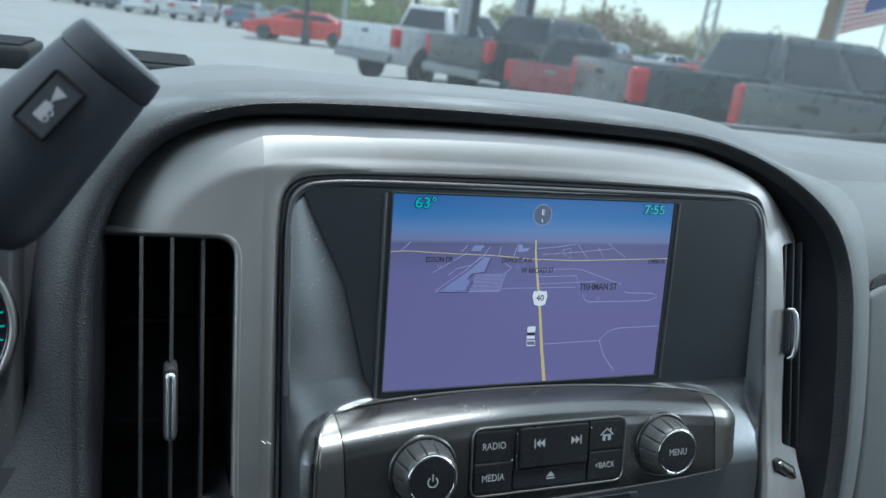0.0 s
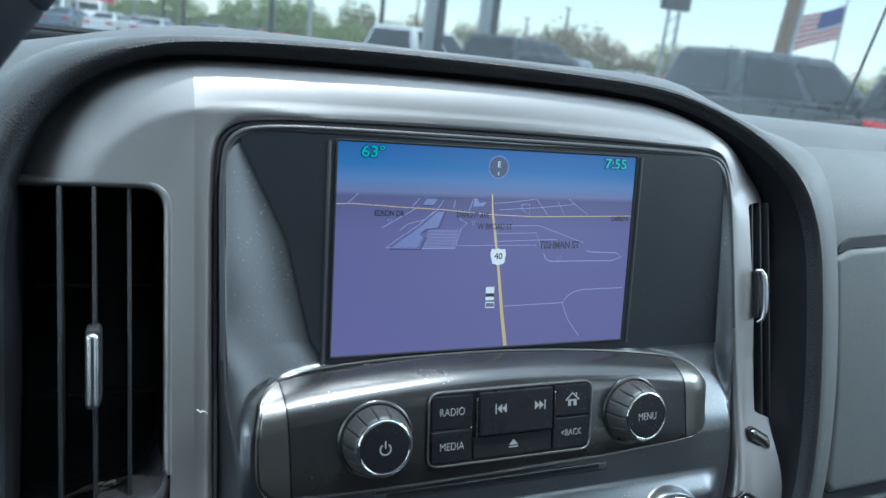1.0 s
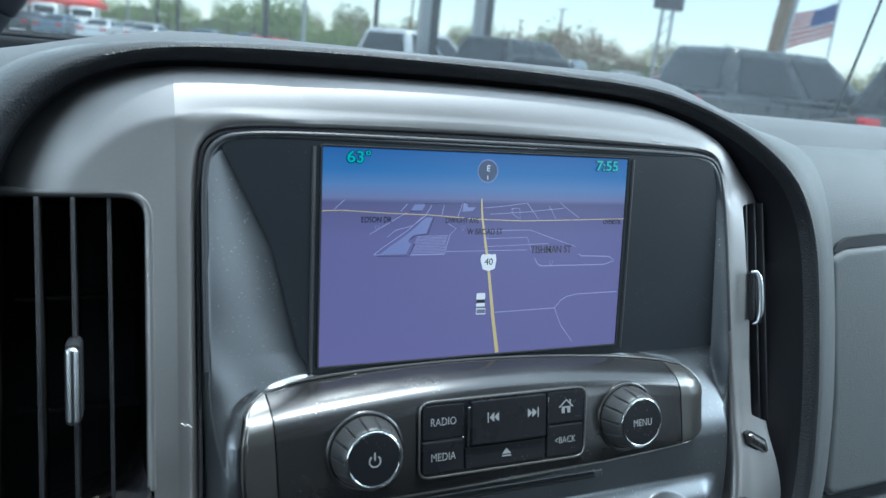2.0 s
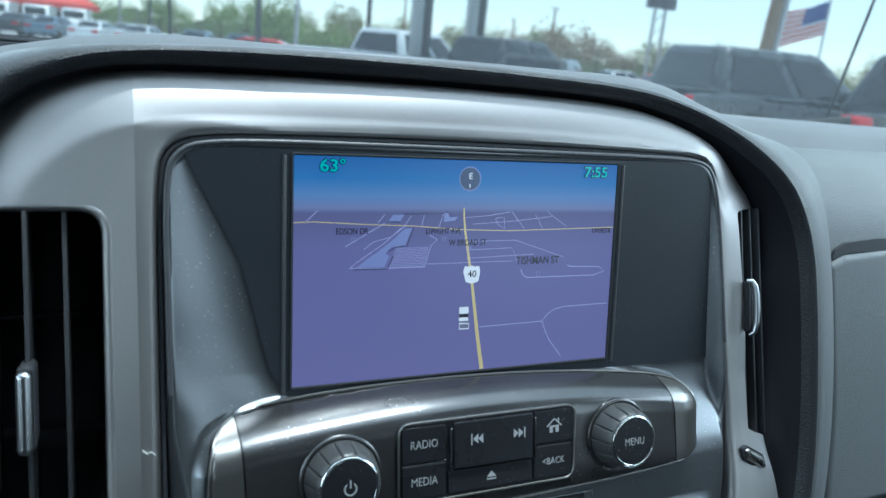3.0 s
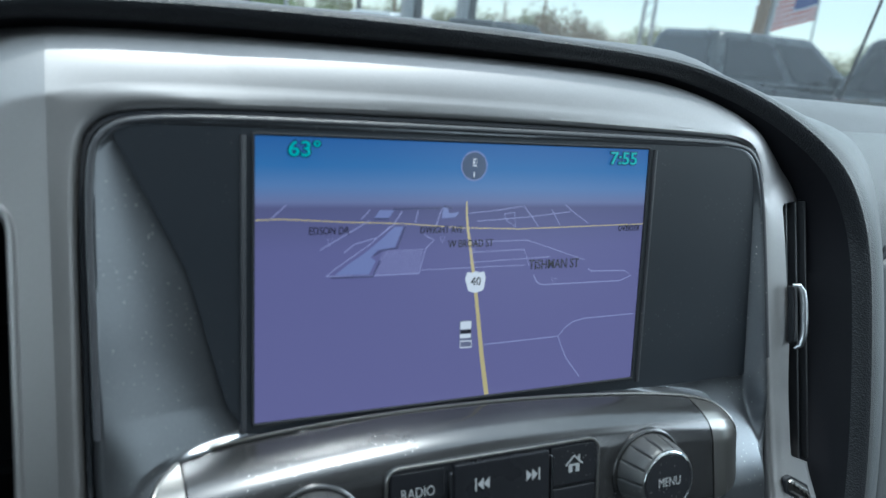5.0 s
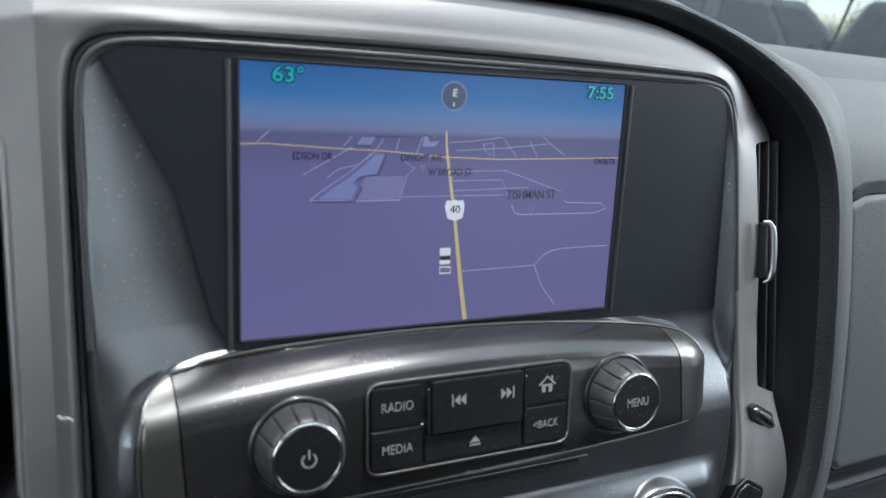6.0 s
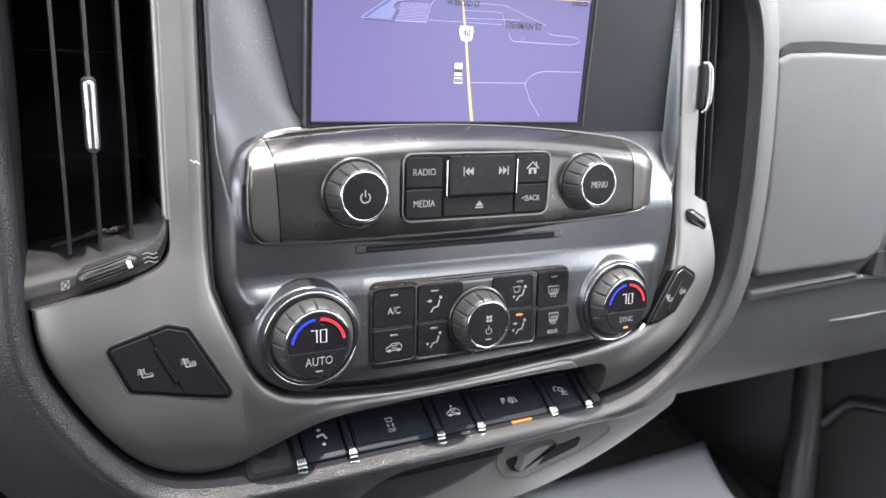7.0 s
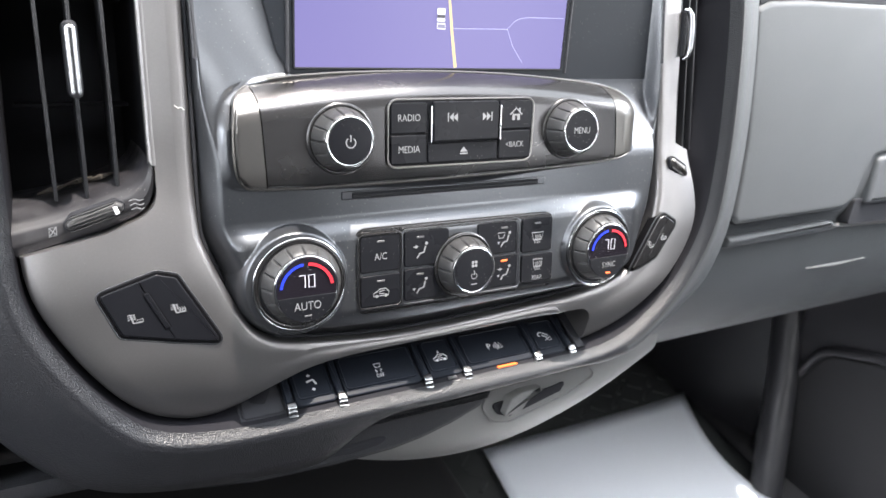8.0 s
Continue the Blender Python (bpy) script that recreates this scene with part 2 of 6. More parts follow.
KNOB = material("soft_touch_grey_knob", (0.033, 0.033, 0.034), 0.40, grain=0.15, dust=0.2, wear=0.2)
BUTTON = material("matt_black_button", (0.010, 0.0105, 0.013), 0.32, spec=0.12, grain=0.15, dust=0.25, wear=0.2)
SEAT_KEY = material("plain_black_key", (0.009, 0.0095, 0.012), 0.34, spec=0.15, grain=0.15, wear=0.15)
DARKMETAL = material("dark_metal_edge", (0.19, 0.184, 0.178), 0.29, 0.9, grain=0.05)
LETTER = material("grey_white_print", (0.27, 0.275, 0.285), 0.5)
TRIM_BLACK = material("dark_plastic_trim", (0.028, 0.028, 0.032), 0.38, grain=0.15, wear=0.15)
# ---- dashboard: outlines of the centre stack in the dash plane ----
CENTRE = (0.0, -0.085)


def star(outline, angles, centre=CENTRE):
    """The outline's radius at each angle round the centre."""
    P = np.array(outline) - np.array(centre)
    Q = np.roll(P, -1, axis=0)
    out = []
    for a in angles:
        d = np.array((math.cos(a), math.sin(a)))
        e = Q - P
        den = d[0] * e[:, 1] - d[1] * e[:, 0]
        den = np.where(np.abs(den) < 1e-12, 1e-12, den)
        t = (P[:, 0] * e[:, 1] - P[:, 1] * e[:, 0]) / den
        u = (P[:, 0] * d[1] - P[:, 1] * d[0]) / den
        ok = (t > 0) & (u >= -1e-6) & (u <= 1 + 1e-6)
        out.append(t[ok].max() if ok.any() else 0.2)
    return np.array(out)


OPENING = chaikin([(-.1457, -.0766), (-.1462, -.1353), (-.1438, -.1463), (-.1257, -.1885), (-.1135, -.2013), (-.0972, -.2069), (-.0321, -.2134),
                   (.052, -.2096), (.1193, -.2045), (.1397, -.1986), (.1549, -.1898), (.165, -.1736), (.1745, -.1407), (.1753, -.0838), (.1724, -.0569),
                   (.167, .0149), (.1628, .045), (.1575, .0565), (.147, .0602), (.1226, .0614), (.007, .0632), (-.0869, .0626), (-.1280, .0612), (-.1405, .0570), (-.1455, .0450), (-.1457, -.01)], 2)
SILVER_EDGE = chaikin([(-.2240, .010), (-.2275, .043), (-.2175, .0625), (-.2005, .0770), (-.1830, .0850), (-.1539, .0895), (-.1145, .0912), (-.0579, .0918), (.0065, .0920), (.0805, .0908), (.1240, .0865),
                       (.1650, .0690), (.1915, .0500), (.2060, .0327), (.2090, .0), (.2090, -.06), (.2060, -.1050), (.2085, -.1250), (.2128, -.1415), (.2140, -.1612),
                       (.2066, -.1828), (.1914, -.2034), (.1738, -.2187), (.1540, -.2336), (.1360, -.2420), (.1190, -.2472), (.1080, -.2440), (.1000, -.2300), (.0900, -.2180), (.052, -.2178), (-.0321, -.2195), (-.0840, -.2220),
                       (-.1117, -.2332), (-.1360, -.2450), (-.1500, -.2470), (-.1629, -.2446), (-.1798, -.2356), (-.1952, -.2190), (-.2136, -.1902), (-.2258, -.1644), (-.2285, -.1415), (-.2275, -.10), (-.2260, -.04)], 2)
CREST = chaikin([(-.2360, .0150), (-.2250, .0520), (-.2060, .0770), (-.1800, .0900), (-.1500, .0960), (-.0900, .0985), (-.0330, .0990), (.0320, .0985), (.1083, .0960), (.1480, .0870), (.1800, .0720), (.2090, .0500),
                 (.2240, .0260), (.2315, .0020), (.2345, -.0300), (.2360, -.0670), (.2360, -.1050), (.2330, -.1430), (.2285, -.1660), (.2190, -.1880), (.2000, -.2150), (.1660, -.2430), (.1350, -.2545), (.0952, -.2560), (-.0128, -.2580), (-.0883, -.2575), (-.1411, -.2575),
                 (-.1793, -.2500), (-.1990, -.2320), (-.2210, -.1990), (-.2345, -.1700), (-.2370, -.1461), (-.2365, -.1065), (-.2370, -.0400)], 2)


RADIO = chaikin([(-.1282, -.1010), (-.1272, -.0740), (-.1212, -.0648), (-.1014, -.0594), (-.0543, -.0562), (.0173, -.0558), (.0796, -.0596), (.1239, -.0653), (.1350, -.0715), (.1385, -.0900), (.1380, -.1030), (.1332, -.1090), (.0834, -.1134), (-.0375, -.1159), (-.1185, -.1150), (-.1253, -.1120)], 2)


def roll_back(x, z):
    """The trim's upper border rolls back towards the padded surround."""
    if z < -0.02:
        return 0.0
    a = math.atan2(z - CENTRE[1], x - CENTRE[0])
    side = max(0.0, min(1.0, (76 - abs(math.degrees(a) - 90)) / 30))
    r = math.hypot(x - CENTRE[0], z - CENTRE[1])
    q = max(0.0, min(r - float(np.interp(a, ANG[:361], r_open[:361])) - 0.002, 0.0315 - float(np.interp(a, ANG[:361], r_silver[:361])) + r))
    return side * side * (3 - 2 * side) * (0.32 * q if x > -0.154 else 0.32 * q * (1 - 0.5 * min(1.0, (-0.154 - x) / 0.04)))


def facet(x, z=0.0):
    """How far the trim falls back towards its ends, past the creases, and stands out in its lower wings."""
    up = max(0.0, min(1.0, (z + 0.13) / 0.06))
    low = max(0.0, min(1.0, (-0.095 - z) / 0.075))
    low = low * low * (3 - 2 * low)
    return up * (0.26 * max(0.0, -0.154 - x) + 0.10 * max(0.0, x - 0.150)) - 0.0075 * low + 5.0 * max(0.0, -0.200 - z) ** 2 + roll_back(x, z)


def star_loft(name, rows, n=560):
    """rows: (radii, depth function of x and z)."""
    ang = [2 * math.pi * i / n for i in range(n)]
    loops = []
    for radii, depth in rows:
        lp = []
        for a, r in zip(ang, radii):
            x, z = CENTRE[0] + r * math.cos(a), CENTRE[1] + r * math.sin(a)
            lp.append((x, depth(x, z), z))
        loops.append(lp)
    return loft(loops, cap_last=False)


NA = 720
ANG = [2 * math.pi * i / NA for i in range(NA)]
r_open, r_silver, r_crest = star(OPENING, ANG), star(SILVER_EDGE, ANG), star(CREST, ANG)

# satin silver trim round the centre stack, cut out for the two vents
L_VENT = rounded([(-.2380, .0312), (-.1640, .0312), (-.1645, -.1240), (-.1900, -.1335), (-.2400, -.1440)], [.002, .013, .016, .02, .002], 8)
R_VENT = rounded([(.1832, .0285), (.2200, .0325), (.2260, -.1180), (.2000, -.1092), (.1908, -.1050), (.1898, -.0450)], [.004, .002, .002, .002, .002, .01], 6)
rows = [(r_open, lambda x, z: 0.024)]
fine = [(0, 0.30 + 0.56 * k / 22, -0.0012 - 0.0008 * math.sin(math.pi * k / 22)) for k in range(23)]
for d, s, y in [(0, 0, 0.0040), (0, 0, 0.0026), (.0004, 0, 0.0014), (.0012, 0, 0.0004), (.0024, 0, -0.0004), (.0040, 0, -0.0008), (0, .15, -0.0010), (0, .23, -0.0011)] + fine + [(0, .93, -0.0002),
                (-.0022, 1, 0.0010), (-.0012, 1, 0.0020), (-.0003, 1, 0.0036), (0, 1, 0.0060), (0, 1, 0.030)]:
    rows.append((r_open * (1 - s) + r_silver * s + d, lambda x, z, y=y: y))
bm = star_loft("trim", rows + rows[:1], NA)
bmesh.ops.bisect_plane(bm, geom=bm.verts[:] + bm.edges[:] + bm.faces[:], plane_co=(-0.154, 0, 0), plane_no=(1, 0, 0))
for v in bm.verts:
    v.co.y += facet(v.co.x, v.co.z)
trim = single("center_stack_trim", bm, SILVER, "satin silver plastic trim framing the centre stack, dusty and lightly scratched", "dash trim")
BANK_CUT = rounded([(-.0600, -.2800), (.1168, -.2800), (.1168, -.2166), (-.0300, -.2195), (-.0600, -.2207)], [.001, .001, .011, .02, .001], 8)
for outline in (L_VENT, R_VENT, BANK_CUT):
    me = bpy.data.meshes.new("cutter")
    cb = loft([[(x, -0.05, z) for x, z in outline], [(x, 0.06, z) for x, z in outline]], cap_first=True)
    cb.to_mesh(me)
    cb.free()
    cutter = new("cutter", me)
    cutter.matrix_basis = DASH
    cut = trim.modifiers.new("vent", "BOOLEAN")
    cut.operation, cut.object, cut.solver = "DIFFERENCE", cutter, "EXACT"
    bpy.context.view_layer.update()
    done = bpy.data.meshes.new_from_object(trim.evaluated_get(bpy.context.evaluated_depsgraph_get()))
    trim.modifiers.clear()
    trim.data = done
    bpy.data.objects.remove(cutter)
trim.data.polygons.foreach_set("use_smooth", [True] * len(trim.data.polygons))
trim.data.set_sharp_from_angle(angle=radians(34))
for e in trim.data.edges:
    if all(abs(trim.data.vertices[k].co.x + 0.154) < 2e-5 for k in e.vertices):
        e.use_edge_sharp = True

# padded surround: dark inner wall and roll, then the skirt that runs out into the dash
inner = np.minimum(r_crest - 0.0055, np.maximum(r_silver + 0.0008, r_crest - 0.032))
crest_x = CENTRE[0] + r_crest * np.cos(ANG)
inner = np.where((np.abs(crest_x + 0.002) < 0.120) & (np.sin(ANG) < -0.7), r_crest - 0.0104, inner)


def lean(a, mid, half, soft):
    """1 near an angle, falling to 0 past half + soft degrees."""
    d = abs((math.degrees(a) - mid + 180) % 360 - 180)
    t = max(0.0, min(1.0, (half + soft - d) / soft))
    return t * t * (3 - 2 * t)


SIDE_ROW = [(.004, -.0125), (.008, -.0105), (.013, -.0060), (.018, .001), (.022, .009), (.026, .030)]
TOP_ROW = [(.0016, -.0118), (.0034, -.0092), (.0050, -.0040), (.0066, .003), (.0092, .014), (.0130, .030)]
LOW_ROW = [(.0025, -.0118), (.0055, -.0090), (.0080, -.0040), (.0100, .003), (.0112, .010), (.0116, .030)]
WIDE_ROW = [(.006, -.0118), (.014, -.0085), (.024, -.0030), (.034, .0040), (.044, .0110), (.052, .0185)]
FLAT_ROW = [(.0035, -.0120), (.009, -.0095), (.018, -.0060), (.028, -.002), (.040, .004), (.048, .020)]


def skirt_row(k, a):
    top, flat, foot, wide = lean(a, 90, 38, 22), lean(a, 216, 30, 16), lean(a, 273, 26, 14), lean(a, 0, 26, 18)
    w = (1 - top) * (1 - flat) * (1 - foot) * (1 - wide)
    return tuple(SIDE_ROW[k][j] * w + TOP_ROW[k][j] * top + FLAT_ROW[k][j] * flat * (1 - top) + LOW_ROW[k][j] * foot * (1 - flat) + WIDE_ROW[k][j] * wide * (1 - top) for j in (0, 1))


def ring_sheet(rows, a0, a1):
    """An open or closed band round the stack between two angles: rows are functions of the index."""
    i0, i1 = int(a0 * NA / 360), int(a1 * NA / 360)
    bm = bmesh.new()
    grid = []
    for fn in rows:
        lp = []
        for i in range(i0, i1 + 1):
            r, y = fn(i % NA)
            lp.append(bm.verts.new((CENTRE[0] + r * math.cos(ANG[i % NA]), y, CENTRE[1] + r * math.sin(ANG[i % NA]))))
        grid.append(lp)
    for p, q in zip(grid, grid[1:]):
        for i in range(len(p) - 1):
            bm.faces.new((p[i], p[i + 1], q[i + 1], q[i]))
    bmesh.ops.remove_doubles(bm, verts=bm.verts, dist=1e-6)
    bmesh.ops.recalc_face_normals(bm, faces=bm.faces)
    return bm


def brow(i):
    """The roll stands less far out along its top."""
    return 0.0125 * lean(ANG[i], 114, 60, 26)


def roll_row(d, y):
    return lambda i: (max(r_crest[i] + d, inner[i] + 0.0005 + 0.02 * (d + 0.009)), y + brow(i))


def wall_row(i):
    x, z = CENTRE[0] + inner[i] * math.cos(ANG[i]), CENTRE[1] + inner[i] * math.sin(ANG[i])
    return (inner[i], 0.012 + max(0, facet(x, z)))


surround = thing("padded_surround", "black grained vinyl padded roll around the centre stack", "dash padding", (0, 0, -0.26))
part("inner_wall", ring_sheet([lambda i: (inner[i], 0.05), wall_row, roll_row(-0.009, 0.001), roll_row(-0.0065, -0.0055)], 0, 360), material("deep_black_plastic", (0.011, 0.011, 0.014), 0.6, spec=0.15), surround, "smooth black inner wall")
ROLL = [roll_row(-0.0065, -0.0055), roll_row(-0.0052, -0.0082), roll_row(-0.0035, -0.0103), roll_row(-0.0018, -0.0118), roll_row(0.0, -0.0125),
        lambda i: (r_crest[i] + skirt_row(0, ANG[i])[0] * .5, -0.0062 + skirt_row(0, ANG[i])[1] * .5 + brow(i))]
part("roll", ring_sheet(ROLL, 48, 312), ROLL_VINYL, surround, "black grained roll")
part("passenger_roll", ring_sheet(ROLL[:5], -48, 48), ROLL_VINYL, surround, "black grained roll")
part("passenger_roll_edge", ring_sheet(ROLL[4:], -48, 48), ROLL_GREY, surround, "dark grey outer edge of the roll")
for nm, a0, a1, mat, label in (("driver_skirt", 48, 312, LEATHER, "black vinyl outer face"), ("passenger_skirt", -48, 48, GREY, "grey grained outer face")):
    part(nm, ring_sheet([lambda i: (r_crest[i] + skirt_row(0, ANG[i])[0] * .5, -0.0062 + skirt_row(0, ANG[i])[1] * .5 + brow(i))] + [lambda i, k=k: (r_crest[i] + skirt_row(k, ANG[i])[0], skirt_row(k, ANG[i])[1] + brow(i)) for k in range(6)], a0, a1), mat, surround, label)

# charcoal moulding that fills the opening: screen pocket, radio shelf, climate hump
GX, GZ = np.linspace(-0.152, 0.182, 600), np.linspace(-0.216, 0.068, 510)
XX, ZZ = np.meshgrid(GX, GZ)


def step(v, a, b):
    t = np.clip((v - a) / (b - a), 0, 1)
    return t * t * (3 - 2 * t)


ra = np.hypot(XX - CENTRE[0], ZZ - CENTRE[1])
edge = np.interp(np.arctan2(ZZ - CENTRE[1], XX - CENTRE[0]) % (2 * math.pi), ANG + [2 * math.pi], np.append(r_open, r_open[0])) - ra
rr = star(RADIO, ANG, (0.0, -0.088))
into = np.interp(np.arctan2(ZZ + 0.088, XX) % (2 * math.pi), ANG + [2 * math.pi], np.append(rr, rr[0])) - np.hypot(XX, ZZ + 0.088)
low = step(ZZ, -0.060, -0.112)
# rounded lip inside the trim, then the broad lower face
Y = 0.0045 - (0.0085 + 0.0045 * low) * step(edge, 0.0002, 0.0055 + 0.0080 * low)
# screen plate, level with the screen, and the flanks that run down to it, creased where they meet
plate = 0.0072 - 0.0100 * (ZZ + 0.0535) / 0.107
flank_l = np.interp(ZZ, (-.064, -.058, -.045, .005, .052, .060), (.060, .055, .047, .034, .011, .009))
left = np.clip((XX + 0.1457 - 0.0050) / (flank_l - 0.0050), 0, 1)
roof = np.clip((edge - 0.0046) / (0.0036 + 0.0024 * step(XX, 0.12, 0.15)), 0, 1)
soft = step(ZZ, -0.020, -0.075)
sink = np.minimum((1 - (1 - left) ** 1.8) * (1 - soft) + step(left, 0, 1) * soft, step(roof, 0, 1))
above = step(ZZ, -0.112, -0.062)
Y = Y + (plate - Y) * sink * above
# raised border round the radio panel, then its seat
rim_y = np.interp(ZZ, (-.118, -.100, -.085, -.072, -.064, -.055), (-.0094, -.0092, -.0080, -.0028, .0012, .0042))
near = (1 - step(-into, 0.0016, 0.0075)) * (1 - 0.85 * step(ZZ, -0.070, -0.060) * (1 - step(np.abs(XX), 0.085, 0.115)))
Y = Y + (rim_y - 0.0006 - Y) * near
Y = Y + (0.0090 - Y) * step(into, 0.0, 0.0042)
# climate hump
hump = step(XX, -0.141, -0.122) * (1 - step(XX, 0.140, 0.158)) * step(ZZ, -0.2085, -0.188) * (1 - step(ZZ, -0.1475, -0.1335))
Y = Y - 0.0064 * hump
for cx, cz, r in ((-0.0985, -0.1678, 0.0290), (0.1105, -0.1690, 0.0275)):
    d = np.hypot(XX - cx, ZZ - cz)
    Y = np.minimum(Y, np.where(d < r + 0.006, -0.0185 + 0.018 * step(d, r - 0.001, r + 0.006), 1))
bm = bmesh.new()
vs = [[bm.verts.new((XX[j, i], Y[j, i], ZZ[j, i])) for i in range(XX.shape[1])] for j in range(XX.shape[0])]
for j in range(len(vs) - 1):
    for i in range(len(vs[0]) - 1):
        if edge[j, i] > -0.006 or edge[j + 1, i + 1] > -0.006:
            bm.faces.new((vs[j][i], vs[j][i + 1], vs[j + 1][i + 1], vs[j + 1][i]))
bmesh.ops.delete(bm, geom=[v for v in bm.verts if not v.link_faces], context="VERTS")
moulding = single("stack_moulding", bm, MODULE, "charcoal moulded plastic fascia with a screen pocket, dusty", "dash fascia")

# thin chrome line inside the trim
ln = [(CENTRE[0] + (r - 0.0012) * math.cos(a), 0.0016 + facet(CENTRE[0] + r * math.cos(a)), CENTRE[1] + (r - 0.0012) * math.sin(a)) for r, a in zip(r_open, ANG)]
single("trim_gap_line", tube(ln, 0.0011, 6, closed=True), DARKHOLE, "thin black gap line around the fascia", "dash trim")


# ---- dash pad: top, passenger side, driver side ----
def sheet(nx, ny, fn):
    bm = bmesh.new()
    g = [[bm.verts.new(fn(i / nx, j / ny)) for i in range(nx + 1)] for j in range(ny + 1)]
    for j in range(ny):
        for i in range(nx):
            bm.faces.new((g[j][i], g[j][i + 1], g[j + 1][i + 1], g[j + 1][i]))
    bmesh.ops.recalc_face_normals(bm, faces=bm.faces)
    return bm


def pad_top(u, v):
    x = -0.87 + 1.74 * u
    hill = 0.5 + 0.5 * math.cos(math.pi * min(1, max(0, (abs(x) - 0.13) / 0.15)))
    front = 0.046 + 0.03 * (1 - hill)
    y = front + (0.62 - front) * v
    z = 1.476 + 0.024 * hill * (1 - 0.25 * v) - 0.05 * v * v - 0.01 * max(0, abs(x) - 0.3)
    if v < 0.06:
        z -= (0.014 + 0.007 * (1 - hill)) * (1 - v / 0.06) ** 2
    return (x, y, z)


single("dashboard_top", sheet(80, 40, pad_top), PAD, "dark grey grained dash top under the windshield", "dashboard", base=WORLD, kind="structure")


def side_pad(x0, x1, z_top, y0):
    """The dash's face beside the centre stack, rounded over at its top, in the dash plane."""
    prof = [(0.10, z_top), (0.062, z_top - 0.001), (0.040, z_top - 0.007), (0.022, z_top - 0.018), (0.010, z_top - 0.034), (0.003, z_top - 0.055), (0.0, z_top - 0.085), (0.0, -0.08), (0.0, -0.150), (0.004, -0.174), (0.012, -0.190), (0.016, -0.212), (0.024, -0.245), (0.042, -0.280), (0.068, -0.305), (0.11, -0.330)]

    def fn(u, v):
        k = v * (len(prof) - 1)
        i = min(int(k), len(prof) - 2)
        f = k - i
        return (x0 + (x1 - x0) * u, y0 + prof[i][0] * (1 - f) + prof[i + 1][0] * f, prof[i][1] * (1 - f) + prof[i + 1][1] * f)
    return sheet(10, 36, fn)


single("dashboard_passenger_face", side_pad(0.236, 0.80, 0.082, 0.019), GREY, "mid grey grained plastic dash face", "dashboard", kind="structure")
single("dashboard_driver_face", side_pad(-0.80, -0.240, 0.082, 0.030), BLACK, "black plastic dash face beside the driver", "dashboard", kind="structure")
# ---- screen ----
screen = thing("infotainment_screen", "lit colour navigation map screen set in the dash fascia", "screen", (0, 0.0, -0.054))
SCR_TOP, SCR_LOW = -0.004, 0.006


def on_screen(bm):
    """Leans a flat drawing made round y = 0 into the screen's plane."""
    for v in bm.verts:
        v.co.y += SCR_LOW + (SCR_TOP - SCR_LOW) * (v.co.z + 0.0535) / 0.107
    return bm


def glow(name, color, power=1.0):
    return material(name, (0.01, 0.01, 0.012), 0.22, emit=color, emit_power=power)


def backlight():
    m = material("map_backlight", (0.01, 0.01, 0.015), 0.30, spec=0.3, emit=(1, 1, 1), emit_power=0.86)
    nt = m.node_tree
    co, sep, ramp = nt.nodes.new("ShaderNodeTexCoord"), nt.nodes.new("ShaderNodeSeparateXYZ"), nt.nodes.new("ShaderNodeValToRGB")
    fit = nt.nodes.new("ShaderNodeMapRange")
    fit.inputs["From Min"].default_value, fit.inputs["From Max"].default_value = 0.0, 0.108
    nt.links.new(co.outputs["Object"], sep.inputs[0])
    nt.links.new(sep.outputs["Z"], fit.inputs["Value"])
    nt.links.new(fit.outputs["Result"], ramp.inputs["Fac"])
    stops = [(0.0, (0.150, 0.138, 0.320)), (0.60, (0.135, 0.128, 0.305)), (0.755, (0.105, 0.105, 0.235)), (0.775, (0.165, 0.190, 0.37)), (0.83, (0.115, 0.215, 0.45)), (0.90, (0.040, 0.165, 0.42)), (1.0, (0.030, 0.120, 0.36))]
    for k, (p, c) in enumerate(stops):
        e = ramp.color_ramp.elements[k] if k < 2 else ramp.color_ramp.elements.new(p)
        e.position, e.color = p, (*c, 1)
    nt.links.new(ramp.outputs["Color"], nt.nodes["Principled BSDF"].inputs["Emission Color"])
    return m


PALE, YELLOW, INK = glow("map_pale_line", (0.25, 0.255, 0.475)), glow("map_yellow_road", (0.48, 0.39, 0.20)), glow("map_ink", (0.006, 0.006, 0.012))
BLOCK, WHITE_UI, DIAL = glow("map_building_block", (0.165, 0.19, 0.40)), glow("map_white", (0.62, 0.64, 0.72)), glow("map_dial", (0.015, 0.035, 0.10))
part("display", on_screen(slab([(-.0885, -.0535), (.0885, -.0535), (.0885, .0535), (-.0885, .0535)], 0.0, 0.004, 0.0003, 1)), backlight(), screen)
part("display_frame", on_screen(loft([[(x, y, z) for x, z in inset(box_outline(-.0885, -.0535, .0885, .0535, 0.0006, 3), d)] for d, y in ((-0.0011, 0.006), (-0.0011, -0.0002), (-0.0008, -0.0006), (-0.0003, -0.0006), (0.0, -0.0004), (0.0, 0.004))], cap_last=False)), DARKHOLE, screen)
crease_l = lambda z: -.1457 + float(np.interp(z, (-.064, -.058, -.045, .005, .052, .060), (.060, .055, .047, .034, .011, .009)))
crease_r = lambda z: .1700 - .045 * max(0.0, z + .01) - .30 * max(0.0, z - .040) - .0070


def bezel_fn(u, v):
    z = -.0600 + .1160 * v
    x0, x1 = crease_l(z), crease_r(z)
    return (x0 + (x1 - x0) * u, 0.0064 - 0.0100 * (z + 0.0535) / 0.107, z)


